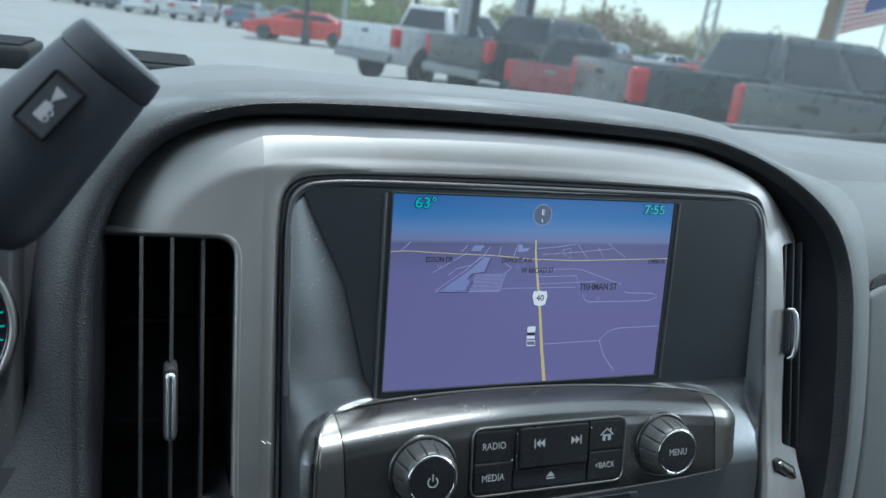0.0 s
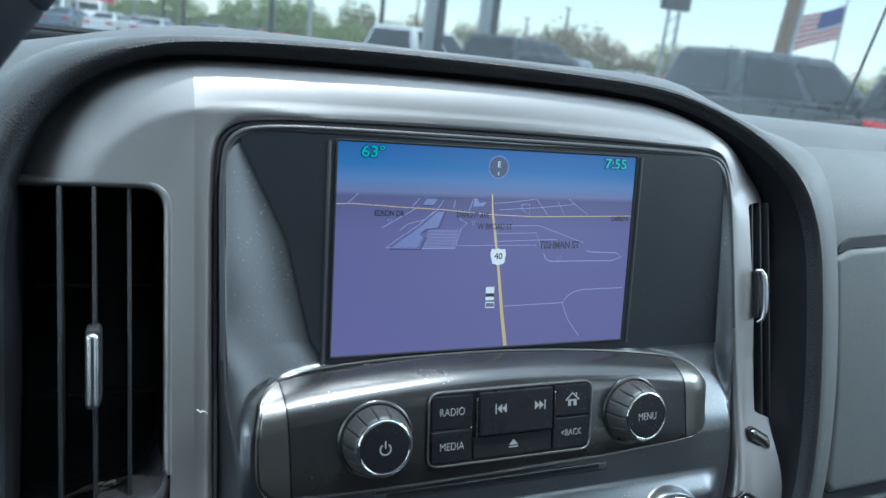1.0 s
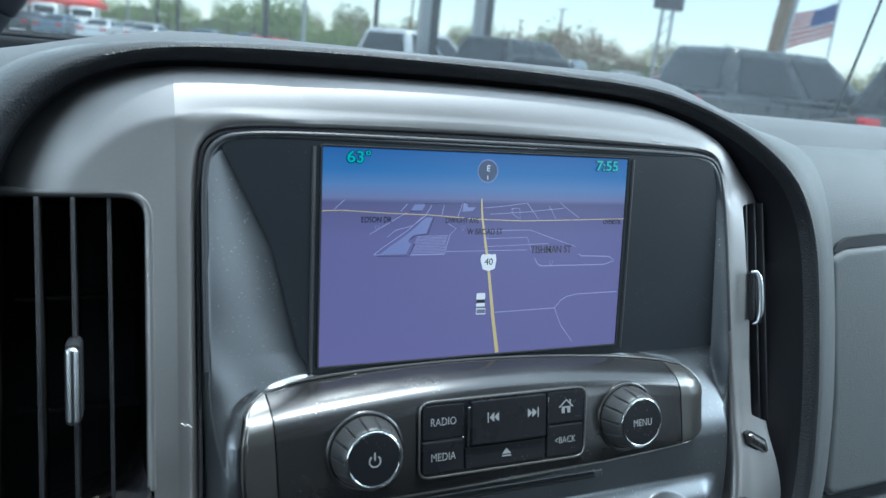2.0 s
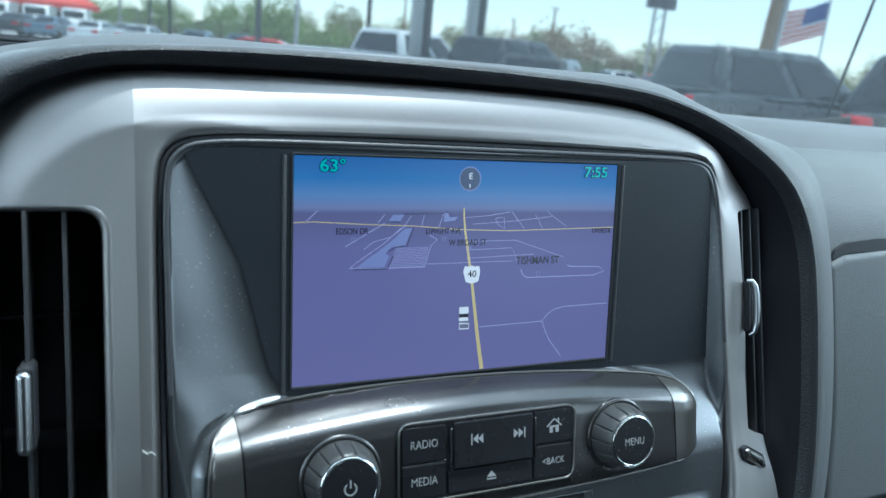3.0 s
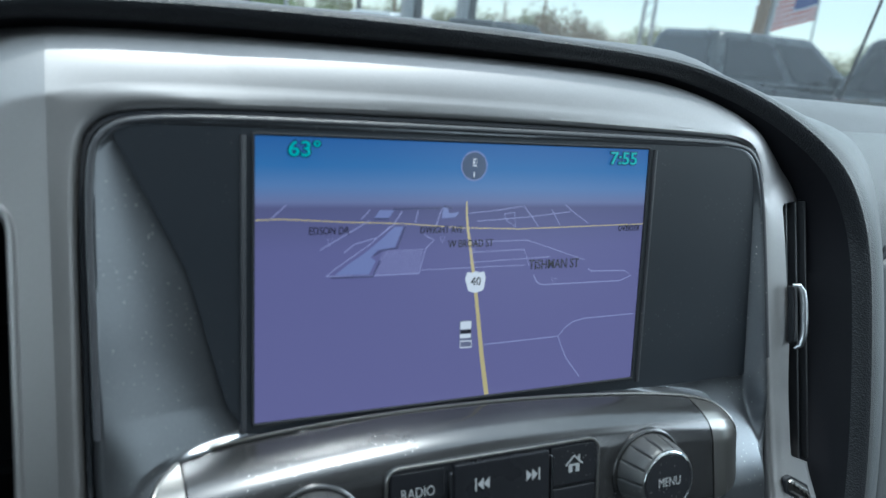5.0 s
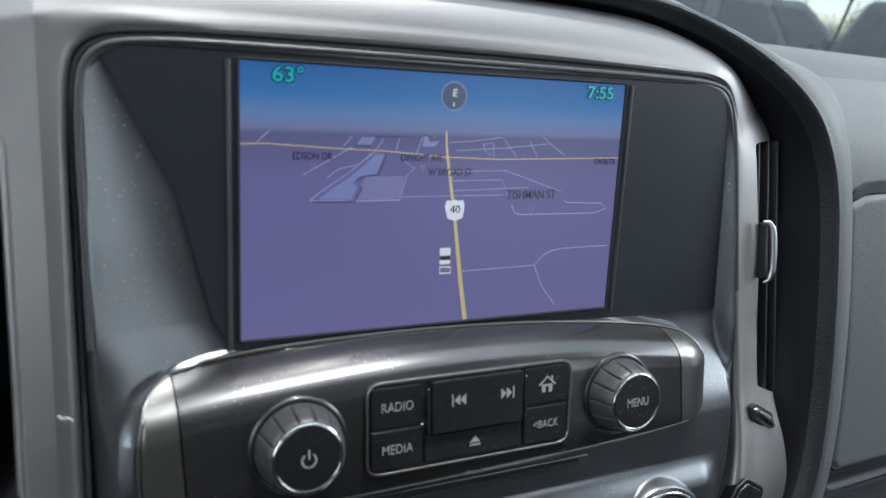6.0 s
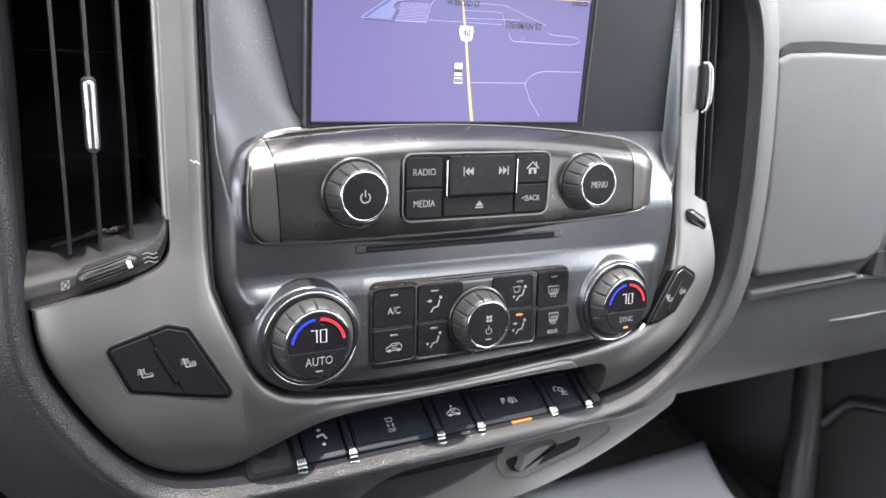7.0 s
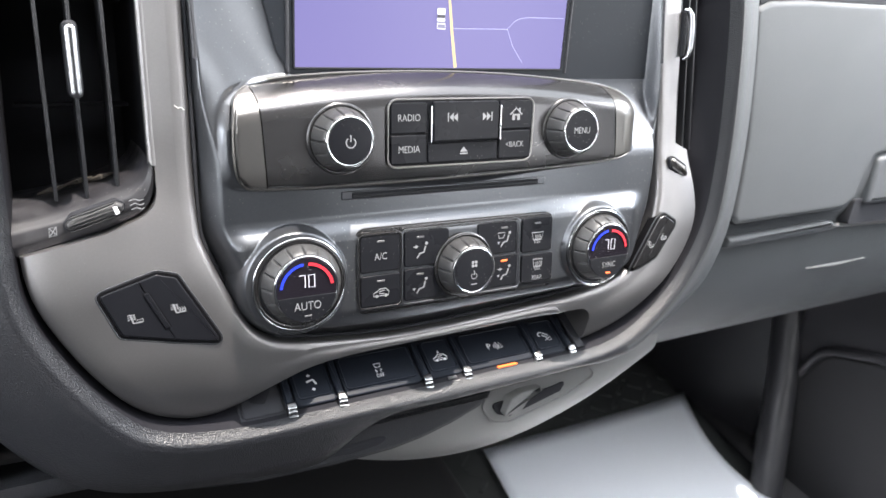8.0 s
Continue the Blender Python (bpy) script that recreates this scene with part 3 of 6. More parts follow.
part("bezel", sheet(60, 40, bezel_fn), material("matt_black_bezel", (0.017, 0.020, 0.025), 0.42, spec=0.25, dust=0.12, wear=0.15), screen, "matt black plate beside the display")
pocket_lip = [(CENTRE[0] + (r - 0.0040) * math.cos(a), -0.0030, CENTRE[1] + (r - 0.0040) * math.sin(a)) for r, a in zip(r_open, ANG)]
part("pocket_lip", tube([p for p in pocket_lip if p[2] > -0.050], 0.0014, 10), BLACK, screen, "rounded dark lip of the screen pocket")
for x in (-.0925, .0925):
    part("bezel_ridge", tube([(x, 0.0064 - 0.0100 * (z + 0.0535) / 0.107, z) for z in (-.0560, -.02, .02, .0535)], 0.0011, 8), BLACK, screen, "thin satin ridge beside the display")
SHADE = glow("map_building_shade", (0.050, 0.052, 0.130))
STREETS_WEST = [[(-.0825, .0238), (-.0773, .0286)], [(-.0642, .0117), (-.0448, .0226)], [(-.0482, .0231), (-.0447, .0269)], [(-.0549, .0103), (-.0505, .0137), (-.0414, .0160), (-.0339, .0216)],
                [(-.0618, .0015), (-.0577, .0046), (-.0444, .0134), (-.0363, .0204)], [(-.0618, .0015), (-.0426, .0010), (-.0233, .0011), (-.0225, .0046), (-.0206, .0114), (-.0172, .0144), (-.0215, .0167)],
                [(-.0246, .0263), (-.0256, .0216)], [(-.0143, .0271), (-.0165, .0206)], [(-.0345, .0216), (-.0313, .0262)]]
STREETS_EAST = [[(-.0224, .0025), (-.0002, .0026), (.0258, .0027)], [(-.0013, .0090), (.0253, .0095), (.0283, .0023)], [(-.0010, .0047), (.0389, .0060)], [(-.0016, .0132), (.0268, .0135), (.0569, .0040)],
                [(.0148, .0248), (.0196, .0254), (.0204, .0193), (.0157, .0220), (.0148, .0248)], [(.0240, .0282), (.0318, .0194)], [(.0381, .0266), (.0426, .0198)], [(.0449, .0286), (.0492, .0255), (.0579, .0202)],
                [(-.0016, .0252), (.0102, .0262), (.0230, .0279)], [(.0020, .0219), (.0261, .0234), (.0477, .0255)]]
STREETS_SOUTH = [[(.0080, -.0309), (.0454, -.0302), (.0490, -.0262), (.0530, -.0240), (.0592, -.0229), (.0866, -.0225)], [(.0454, -.0302), (.0475, -.0350), (.0503, -.0405), (.0584, -.0502)],
                 [(.0308, -.0018), (.0325, -.0050), (.0350, -.0063), (.0772, -.0064), (.0837, -.0042), (.0799, -.0018), (.0612, -.0012), (.0592, -.0002)]]
for w, group in ((0.0004, STREETS_WEST), (0.0003, STREETS_EAST), (0.0005, STREETS_SOUTH)):
    for pts in group:
        part("street_line", on_screen(stroke(pts, w, -0.0002)), PALE, screen)
for k in range(13):
    f = k / 12
    part("roof_line", on_screen(stroke([(-.0390 - .0036 * f, .0105 - .0092 * f), (-.0219 - .0014 * f, .0108 - .0094 * f)], 0.00028, -0.0002)), PALE, screen)
for cx, cz, k in ((-.0605, .0148, 1), (-.0136, .0147, 1), (.0000, .0093, 1.1), (.0412, -.0048, 1.2)):
    part("street_arrow", on_screen(stroke([(cx - .0011 * k, cz + .001 * k), (cx + .0011 * k, cz + .001 * k), (cx, cz - .0014 * k)], 0.0003, -0.0004, closed=True)), PALE, screen)
for pts in ([(-.0582, .0018), (-.0445, .0016), (-.0419, .0068), (-.0439, .0082), (-.0412, .0111), (-.0340, .0120), (-.0307, .0201), (-.0344, .0201), (-.0392, .0158), (-.0422, .0132), (-.0482, .0088), (-.0532, .0057)],
            [(-.0430, .0235), (-.0371, .0233), (-.0347, .0267), (-.0407, .0267)], [(-.0141, .0232), (-.0082, .0236), (-.0063, .0257), (-.0109, .0253), (-.0117, .0274), (-.0137, .0277)]):
    part("building_plan", on_screen(patch(pts, -0.00015)), BLOCK, screen)
for pts in ([(-.0600, .0009), (-.0429, .0007), (-.0401, .0068)], [(-.0300, .0201), (-.0331, .0117), (-.0395, .0109), (-.0428, .0090)], [(-.0354, .0270), (-.0246, .0272), (-.0143, .0273)], [(-.0134, .0282), (-.0097, .0271)], [(-.0371, .0232), (-.0430, .0233)]):
    part("building_side", on_screen(stroke(pts, 0.0007, -0.00025)), SHADE, screen)
bm = stroke([(-.0033, .0300), (-.0030, .0250), (-.0023, .0192), (-.0003, .0087), (.0028, -.0081), (.0048, -.0210), (.0069, -.0346), (.0103, -.0532)], 0.0007, -0.0003, taper=3.2)
stroke([(-.0883, .0232), (-.0788, .0235), (-.0554, .0222), (-.0307, .0213), (-.0039, .0192), (.0229, .0184), (.0482, .0189), (.0729, .0194), (.0884, .0197)], 0.0004, -0.0003, bm)
part("main_road", on_screen(bm), YELLOW, screen)
for word, size, x, z, w in (("EDSON DR", .0041, -.0609, .0188, .78), ("DWIGHT AVE", .0040, -.0141, .0185, .78), ("W BROAD ST", .0044, -.0006, .0126, .78), ("TISHMAN ST", .0058, .0408, .0026, .80), ("OVERSTR", .0037, .0800, .0178, .78)):
    part("street_name", on_screen(lettering(word, size, (x, -0.0006, z), width=w, bold=0.00003)), INK, screen, "small dark street lettering")
TEAL, TEAL_RIM = glow("map_teal", (0.02, 0.40, 0.40)), glow("map_teal_dark", (0.002, 0.035, 0.09))
for nm, word, size, x in (("temperature_reading", "63\u00b0", .0078, -.0706), ("clock_reading", "7:55", .0076, .0741)):
    rim = part(nm, on_screen(lettering(word, size, (x, -0.0006, .0489), width=1.16, bold=0.00052)), TEAL_RIM, screen, "dark edged digits")
    part("reading_face", on_screen(lettering(word, size, (x, -0.0010, .0489), width=1.16, bold=0.00004)), TEAL, rim, "teal lit digits")
compass = part("compass", on_screen(patch(arc(-.0006, .0444, .0055, 0, 360, 32)[:-1], -0.0003)), DIAL, screen, "dark round compass dial")
part("compass_ring", on_screen(stroke(arc(-.0006, .0444, .0058, 0, 360, 40)[:-1], 0.0005, -0.0004, closed=True)), BLOCK, compass)
bm = lettering("E", .0045, (-.0004, -0.0006, .0456), bold=0.0)
patch([(-.0009, .0400), (-.0004, .0400), (-.0004, .0420), (-.0009, .0420)], -0.0006, bm)
part("compass_letter", on_screen(bm), WHITE_UI, compass)
shield = part("route_shield", on_screen(patch(rounded([(-.0010, -.0072), (.0024, -.0082), (.0062, -.0072), (.0070, -.0020), (.0062, .0010), (.0042, .0004), (.0023, .0010), (.0004, .0004), (-.0018, .0010), (-.0026, -.0020)], .0010, 4), -0.0006)), WHITE_UI, screen, "white road number shield")
part("route_number", on_screen(lettering("40", .0050, (.0023, -0.0009, -.0034), bold=0.0)), INK, shield)
marker = part("position_marker", on_screen(patch(rounded([(-.0038, -.0315), (.0020, -.0317), (.0014, -.0196), (-.0044, -.0195)], .0010, 4), -0.0005)), glow("map_grey", (0.13, 0.135, 0.22)), screen, "small white pickup marker")
for z0, z1 in ((-.0234, -.0200), (-.0272, -.0254)):
    part("marker_roof", on_screen(patch(box_outline(-.0040, z0, .0012, z1, .0006, 3), -0.0008)), WHITE_UI, marker)
part("marker_tailgate", on_screen(stroke([(-.0036, -.0312), (-.0037, -.0284), (.0015, -.0286), (.0017, -.0313)], .0006, -0.0008, closed=True)), WHITE_UI, marker)
part("marker_glass", on_screen(patch([(-.0038, -.0252), (.0012, -.0252), (.0010, -.0237), (-.0038, -.0237)], -0.0009)), INK, marker)

# ---- radio panel ----
radio = thing("radio_control_panel", "black radio control panel with two knobs and labelled buttons", "radio", (0, 0, -0.115))


LOOP = np.array(RADIO + RADIO[:1])
UPPER, LOWER = LOOP[LOOP[:, 1] > -0.088], LOOP[LOOP[:, 1] <= -0.088]
UPPER, LOWER = UPPER[np.argsort(UPPER[:, 0])], LOWER[np.argsort(LOWER[:, 0])]


def radio_face(x, z):
    """Depth of the panel's face: a long roll down from its arched top, upright below."""
    foot = np.interp(x, LOWER[:, 0], LOWER[:, 1])
    s, f = max(0.0, -.0552 - .55 * x * x - z), max(0.0, z - foot)
    y = np.interp(s, (0, .0012, .0034, .0062, .0095, .0130, .0175, .045), (.0030, -.0010, -.0066, -.0115, -.0154, -.0176, -.0186, -.0190))
    e = min(f, max(0.0, x - RADIO_X[0] + .0002), max(0.0, RADIO_X[1] + .0002 - x))
    return float(y + (0.0022 * max(0.0, 1 - e / 0.0016) ** 2 if y < -.004 else 0.0) + 5.0 * max(0.0, -.102 - z) ** 2 + .0060 * min(1.0, max(0.0, (x - .124) / .0145)) ** 1.5)


RADIO_X = (LOOP[:, 0].min(), LOOP[:, 0].max())


def radio_body(x0, x1, grow=0.0):
    """The part of the panel's shell between two uprights that lean a little."""
    x0, x1 = max(x0, RADIO_X[0] + .0001), min(x1, RADIO_X[1] - .0001)
    nx, nz, bm = max(16, int((x1 - x0) / .0022)), 44, bmesh.new()
    grid = []
    for i in range(nx + 1):
        u = i / nx
        x = x0 + (x1 - x0) * u
        top, foot = float(np.interp(x, UPPER[:, 0], UPPER[:, 1])), float(np.interp(x, LOWER[:, 0], LOWER[:, 1]))
        col = []
        for j in range(nz + 1):
            w = j / nz
            z = foot + (top - foot) * (0.5 - 0.5 * math.cos(math.pi * w))
            xx = x - 0.05 * (z + 0.088) * (1 if abs(x) < .1255 else 0)
            col.append((xx, radio_face(x, z) - grow, z))
        grid.append([(col[0][0], col[0][1] + 0.010, col[0][2])] + col + [(col[-1][0], col[-1][1] + 0.010, col[-1][2])])
    for col in (grid[0], grid[-1]):
        grid.insert(0 if col is grid[0] else len(grid), [(a, max(b, b + 0.006), c) for a, b, c in col])
    vs = [[bm.verts.new(q) for q in col] for col in grid]
    for a, b in zip(vs, vs[1:]):
        for i in range(len(a) - 1):
            bm.faces.new((a[i], b[i], b[i + 1], a[i + 1]))
    bmesh.ops.recalc_face_normals(bm, faces=bm.faces)
    return bm


part("faceplate", radio_body(-0.1137, 0.1167), GLOSS, radio)
part("end_cap", radio_body(-0.2, -0.1144, 0.0002), DARKMETAL, radio, "satin silver end piece")
part("end_cap", radio_body(0.1174, 0.2, 0.0002), DARKMETAL, radio, "satin silver end piece")
part("rim", tube([(x, radio_face(x, z) + 0.0004, z) for x, z in inset(RADIO, -0.0006)], 0.0008, 8, closed=True), DARKMETAL, radio, "thin metal rim line")


def key(name, outline, front, parent, mat=None, depth=0.004, label="", bevel=0.0006):
    return part(name, slab(outline, front, depth, bevel, 3), mat or BUTTON, parent, label)


def button(name, x0, z0, x1, z1, front, parent, word="", size=0.005, drawing=None, r=0.0012, at=None, mat=None, print_mat=None):
    """A push button with its print."""
    ob = key(name, box_outline(x0, z0, x1, z1, r), front, parent, mat)
    cx, cz = at or ((x0 + x1) / 2, (z0 + z1) / 2)
    if word:
        part("lettering", lettering(word, size, (cx, front - 0.0001, cz), width=0.82), print_mat or LETTER, ob)
    if drawing:
        part("symbol", drawing(cx, cz, front - 0.00025), print_mat or LETTER, ob)
    return ob


# button field of the radio
FIELD = rounded([(-.0453, -.1066), (.0492, -.1066), (.0502, -.0703), (-.0447, -.0703)], .0055, 6)
part("button_well", slab(inset(FIELD, -0.0010), -0.0192, 0.004, 0.0008, 2), DARKHOLE, radio)
part("button_field_rim", tube([(x, -0.0202, z) for x, z in inset(FIELD, -0.0006)], 0.0006, 6, closed=True), DARKMETAL, radio, "thin metal rim around the buttons")


def seek_marks(cx, cz, y):
    bm = bmesh.new()
    for sx, c in ((-1, -.0095), (1, .0140)):
        x = 0.003 + c
        stroke([(x - .0027 * -sx, cz - .0026), (x - .0027 * -sx, cz + .0026)], .0007, y, bm)
        for k in (0.0, .0027):
            patch([(x + sx * (.0020 - k), cz), (x + sx * (-.0007 - k), cz + .0024), (x + sx * (-.0007 - k), cz - .0024)], y, bm)
    return bm


def eject_mark(cx, cz, y):
    bm = patch([(cx - .0026, cz), (cx + .0026, cz), (cx, cz + .0030)], y)
    return patch([(cx - .0026, cz - .0014), (cx + .0026, cz - .0014), (cx + .0026, cz - .0006), (cx - .0026, cz - .0006)], y, bm)


def house_mark(cx, cz, y):
    bm = patch([(cx - .0027, cz - .0032), (cx - .0008, cz - .0032), (cx - .0008, cz - .0006), (cx + .0008, cz - .0006), (cx + .0008, cz - .0032), (cx + .0027, cz - .0032), (cx + .0027, cz + .0004), (cx - .0027, cz + .0004)], y)
    stroke([(cx - .0042, cz), (cx, cz + .0038), (cx + .0042, cz)], .0009, y - 0.0001, bm)
    return stroke([(cx + .0024, cz + .0016), (cx + .0024, cz + .0040)], .0009, y - 0.0001, bm)


def power_mark(cx, cz, y):
    bm = stroke(arc(cx, cz - .0004, .0026, 125, 415, 26), .0007, y)
    return stroke([(cx, cz), (cx, cz + .0036)], .0007, y, bm)


button("radio_button", -.0440, -.0885, -.0217, -.0716, -0.0205, radio, "RADIO", .0056)
button("media_button", -.0440, -.1056, -.0217, -.0895, -0.0205, radio, "MEDIA", .0056)
button("seek_button", -.0182, -.0934, .0248, -.0712, -0.0222, radio, drawing=seek_marks, at=(.003, -.0800))
button("eject_button", -.0207, -.1056, .0252, -.0945, -0.0205, radio, drawing=eject_mark)
button("home_button", .0264, -.0880, .0492, -.0712, -0.0205, radio, drawing=house_mark)
button("back_button", .0264, -.1056, .0488, -.0890, -0.0205, radio, "\u25c1BACK".replace("\u25c1", "<"), .0050)
for x in (-.0197, .0261):
    part("chrome_bar", slab(box_outline(x - .0006, -.0940, x + .0006, -.0735, .0005, 3), -0.0224, 0.004, 0.0004, 2), CHROME, radio, "slim chrome side bar")
part("cell_line", tube([(-.0442, -0.0199, -.0890), (-.0215, -0.0199, -.0890)], 0.0004, 5), CHROME, radio)


def dial(name, cx, cz, y0, y1, r0, r1, face_r, parent, flutes, label=""):
    """A fluted knob from y0 to its face at y1, with a chrome ring round the face."""
    d = y0 - y1
    ob = part(name, lathe(cx, cz, [(r0, y0 + 0.004), (r0, y0 - d * .12), (r0 - (r0 - r1) * .25, y0 - d * .3), (r0 - (r0 - r1) * .6, y0 - d * .62), (r1, y0 - d * .86), (r1 - .0008, y0 - d * .96), (r1 - .0016, y1 + 0.0002), (face_r, y1 + 0.0004)], 288, flutes, 0.0012, (2, 3, 4)), KNOB, parent, label)
    part("chrome_ring", ring(cx, cz, face_r - .0002, face_r + .0012, y1 - 0.0003, 0.002), CHROME, ob, "bright chrome ring")
    return ob


for nm, cx, cz, word in (("power_knob", -.0723, -.0902, ""), ("menu_knob", .0783, -.0894, "MENU")):
    part("knob_collar", ring(cx, cz, .0168, .0192, -0.0200, 0.004), GLOSS, radio)
    k = dial(nm, cx, cz, -0.0185, -0.0325, .0170, .0146, .0120, radio, 14, "black fluted knob with a chrome ring")
    part("knob_face", lathe(cx, cz, [(.0120, -0.031), (.0119, -0.0326), (.0060, -0.0329)], 64), BUTTON, k)
    if word:
        part("lettering", lettering(word, .0056, (cx, -0.0331, cz), width=.80), LETTER, k)
    else:
        part("symbol", power_mark(cx, cz, -0.0332), LETTER, k)

# disc slot
slot = thing("disc_slot", "narrow black disc slot with a felt lip", "disc slot", (0, 0, -0.126))
slot.matrix_basis = DASH @ Matrix.Translation((0, -0.0040, -0.1253))
part("slot_frame", slab(rounded([(-.0690, -.1262), (.0700, -.1262), (.0700, -.1212), (-.0690, -.1212)], .0014, 4), -0.0055, 0.006, 0.0008, 3), MODULE, slot)
part("slot_mouth", slab(rounded([(-.0630, -.1253), (.0640, -.1253), (.0640, -.1220), (-.0630, -.1220)], .0014, 4), -0.0060, 0.003, 0.0002, 1), DARKHOLE, slot)
part("felt_lip", tube([(-.0625, -0.0061, -.1243), (.0, -0.0064, -.1244), (.0635, -0.0061, -.1243)], .0008, 6), LEATHER, slot)

# ---- climate controls ----
climate = thing("climate_control_panel", "charcoal climate panel with three dials and mode buttons, dusty", "climate controls", (0, 0, -0.2))
CY = -0.0150


def bar(cx, cz, y, bm=None):
    return patch([(cx - .0021, cz - .0004), (cx + .0021, cz - .0004), (cx + .0021, cz + .0004), (cx - .0021, cz + .0004)], y, bm)


def seated(feet, head, screen_mark=False):
    """A seat outline with arrows of air."""
    def fn(cx, cz, y):
        bm = stroke([(cx + .0034, cz + .0030), (cx + .0022, cz - .0008), (cx - .0004, cz - .0012), (cx - .0022, cz - .0040)], .0010, y)
        patch(arc(cx + .0040, cz + .0046, .0010, 0, 360, 10)[:-1], y, bm)
        if head:
            patch([(cx - .0012, cz + .0030), (cx - .0032, cz + .0042), (cx - .0032, cz + .0018)], y, bm)
            stroke([(cx - .0046, cz + .0030), (cx - .0030, cz + .0030)], .0007, y, bm)
        if feet:
            patch([(cx - .0040, cz - .0026), (cx - .0050, cz - .0006), (cx - .0030, cz - .0006)], y, bm)
        if screen_mark:
            stroke([(cx - .0048, cz + .0050), (cx - .0036, cz + .0016), (cx - .0006, cz + .0016), (cx + .0006, cz + .0050)], .0006, y, bm, closed=True)
        return bm
    return fn


def car_mark(cx, cz, y):
    bm = stroke([(cx - .0048, cz - .0016), (cx - .0046, cz + .0004), (cx - .0028, cz + .0010), (cx - .0008, cz + .0026), (cx + .0030, cz + .0026), (cx + .0048, cz + .0008), (cx + .0048, cz - .0016)], .0006, y, closed=True)
    for x in (-.0028, .0030):
        patch(arc(cx + x, cz - .0016, .0010, 0, 360, 10)[:-1], y - .0001, bm)
    return stroke([(cx + .0022, cz + .0016), (cx - .0012, cz + .0010), (cx - .0012, cz - .0002), (cx + .0020, cz - .0004)], .0006, y - .0001, bm)


def defrost_mark(cx, cz, y, square=False):
    w = .0036 if square else .0044
    bm = stroke([(cx - w, cz + .0032), (cx + w, cz + .0032), (cx + .0030, cz - .0016), (cx - .0030, cz - .0016)], .0007, y, closed=True)
    for k in (-.0016, 0, .0016):
        stroke([(cx + k, cz + .0018), (cx + k + .0005, cz), (cx + k - .0004, cz - .0018), (cx + k, cz - .0040)], .0006, y - .0001, bm)
    return bm


part("panel_plate", slab(rounded([(-.0640, -.1930), (.0770, -.1930), (.0745, -.1425), (-.0640, -.1415)], .008, 6), CY + 0.0004, 0.004, 0.0008, 2), GLOSS, climate)
amber = material("amber_indicator", (0.5, 0.12, 0.02), 0.4, emit=(1.0, 0.13, 0.03), emit_power=0.75)
dim = material("dim_indicator", (0.09, 0.09, 0.095), 0.4)
for nm, (x0, z0, x1, z1), word, draw, lamp in (
        ("ac_button", (-.0612, -.1676, -.0360, -.1458), "A/C", None, dim), ("recirculation_button", (-.0612, -.1880, -.0360, -.1694), "", car_mark, dim),
        ("face_vent_button", (-.0335, -.1672, -.0040, -.1458), "", seated(False, True), dim), ("floor_vent_button", (-.0335, -.1880, -.0040, -.1684), "", seated(True, False), dim),
        ("windshield_floor_button", (.0165, -.1660, .0450, -.1458), "", seated(True, False, True), dim), ("face_floor_button", (.0165, -.1880, .0462, -.1672), "", seated(True, True), amber),
        ("defrost_button", (.0490, -.1678, .0725, -.1452), "", defrost_mark, dim), ("rear_defrost_button", (.0495, -.1880, .0740, -.1692), "REAR", lambda cx, cz, y: defrost_mark(cx, cz + .0042, y, True), dim)):
    cx = (x0 + x1) / 2 + (-.0045 if nm in ("face_vent_button", "floor_vent_button") else .0045 if nm.startswith(("windshield", "face_floor")) else 0)
    cz = (z0 + z1) / 2 - .0016
    ob = key(nm, box_outline(x0, z0, x1, z1, .0022), CY - 0.0014, climate)
    if word == "REAR":
        part("lettering", lettering(word, .0042, (cx, CY - 0.0015, cz - .0050), width=.8), LETTER, ob)
    elif word:
        part("lettering", lettering(word, .0060, (cx, CY - 0.0015, cz - .0002), width=.8), LETTER, ob)
    if draw:
        part("symbol", draw(cx, cz, CY - 0.00165), LETTER, ob)
    part("indicator", slab(box_outline(cx - .0024, z1 - .0042, cx + .0024, z1 - .0030, .0003, 2), CY - 0.0017, 0.001, 0.0002, 1), lamp, ob, "lit amber indicator" if lamp is amber else "")
part("mode_field_rim", tube([(x, CY - 0.0014, z) for x, z in rounded([(-.0350, -.1896), (.0478, -.1896), (.0462, -.1442), (-.0350, -.1442)], .003, 4)], 0.0006, 6, closed=True), MODULE, climate, "thin metal rim around the mode buttons")
part("button_rim", tube([(x, CY - 0.0013, z) for x, z in rounded([(-.0622, -.1890), (-.0352, -.1890), (-.0352, -.1448), (-.0622, -.1448)], .004, 4)], 0.0006, 6, closed=True), GLOSS, climate)

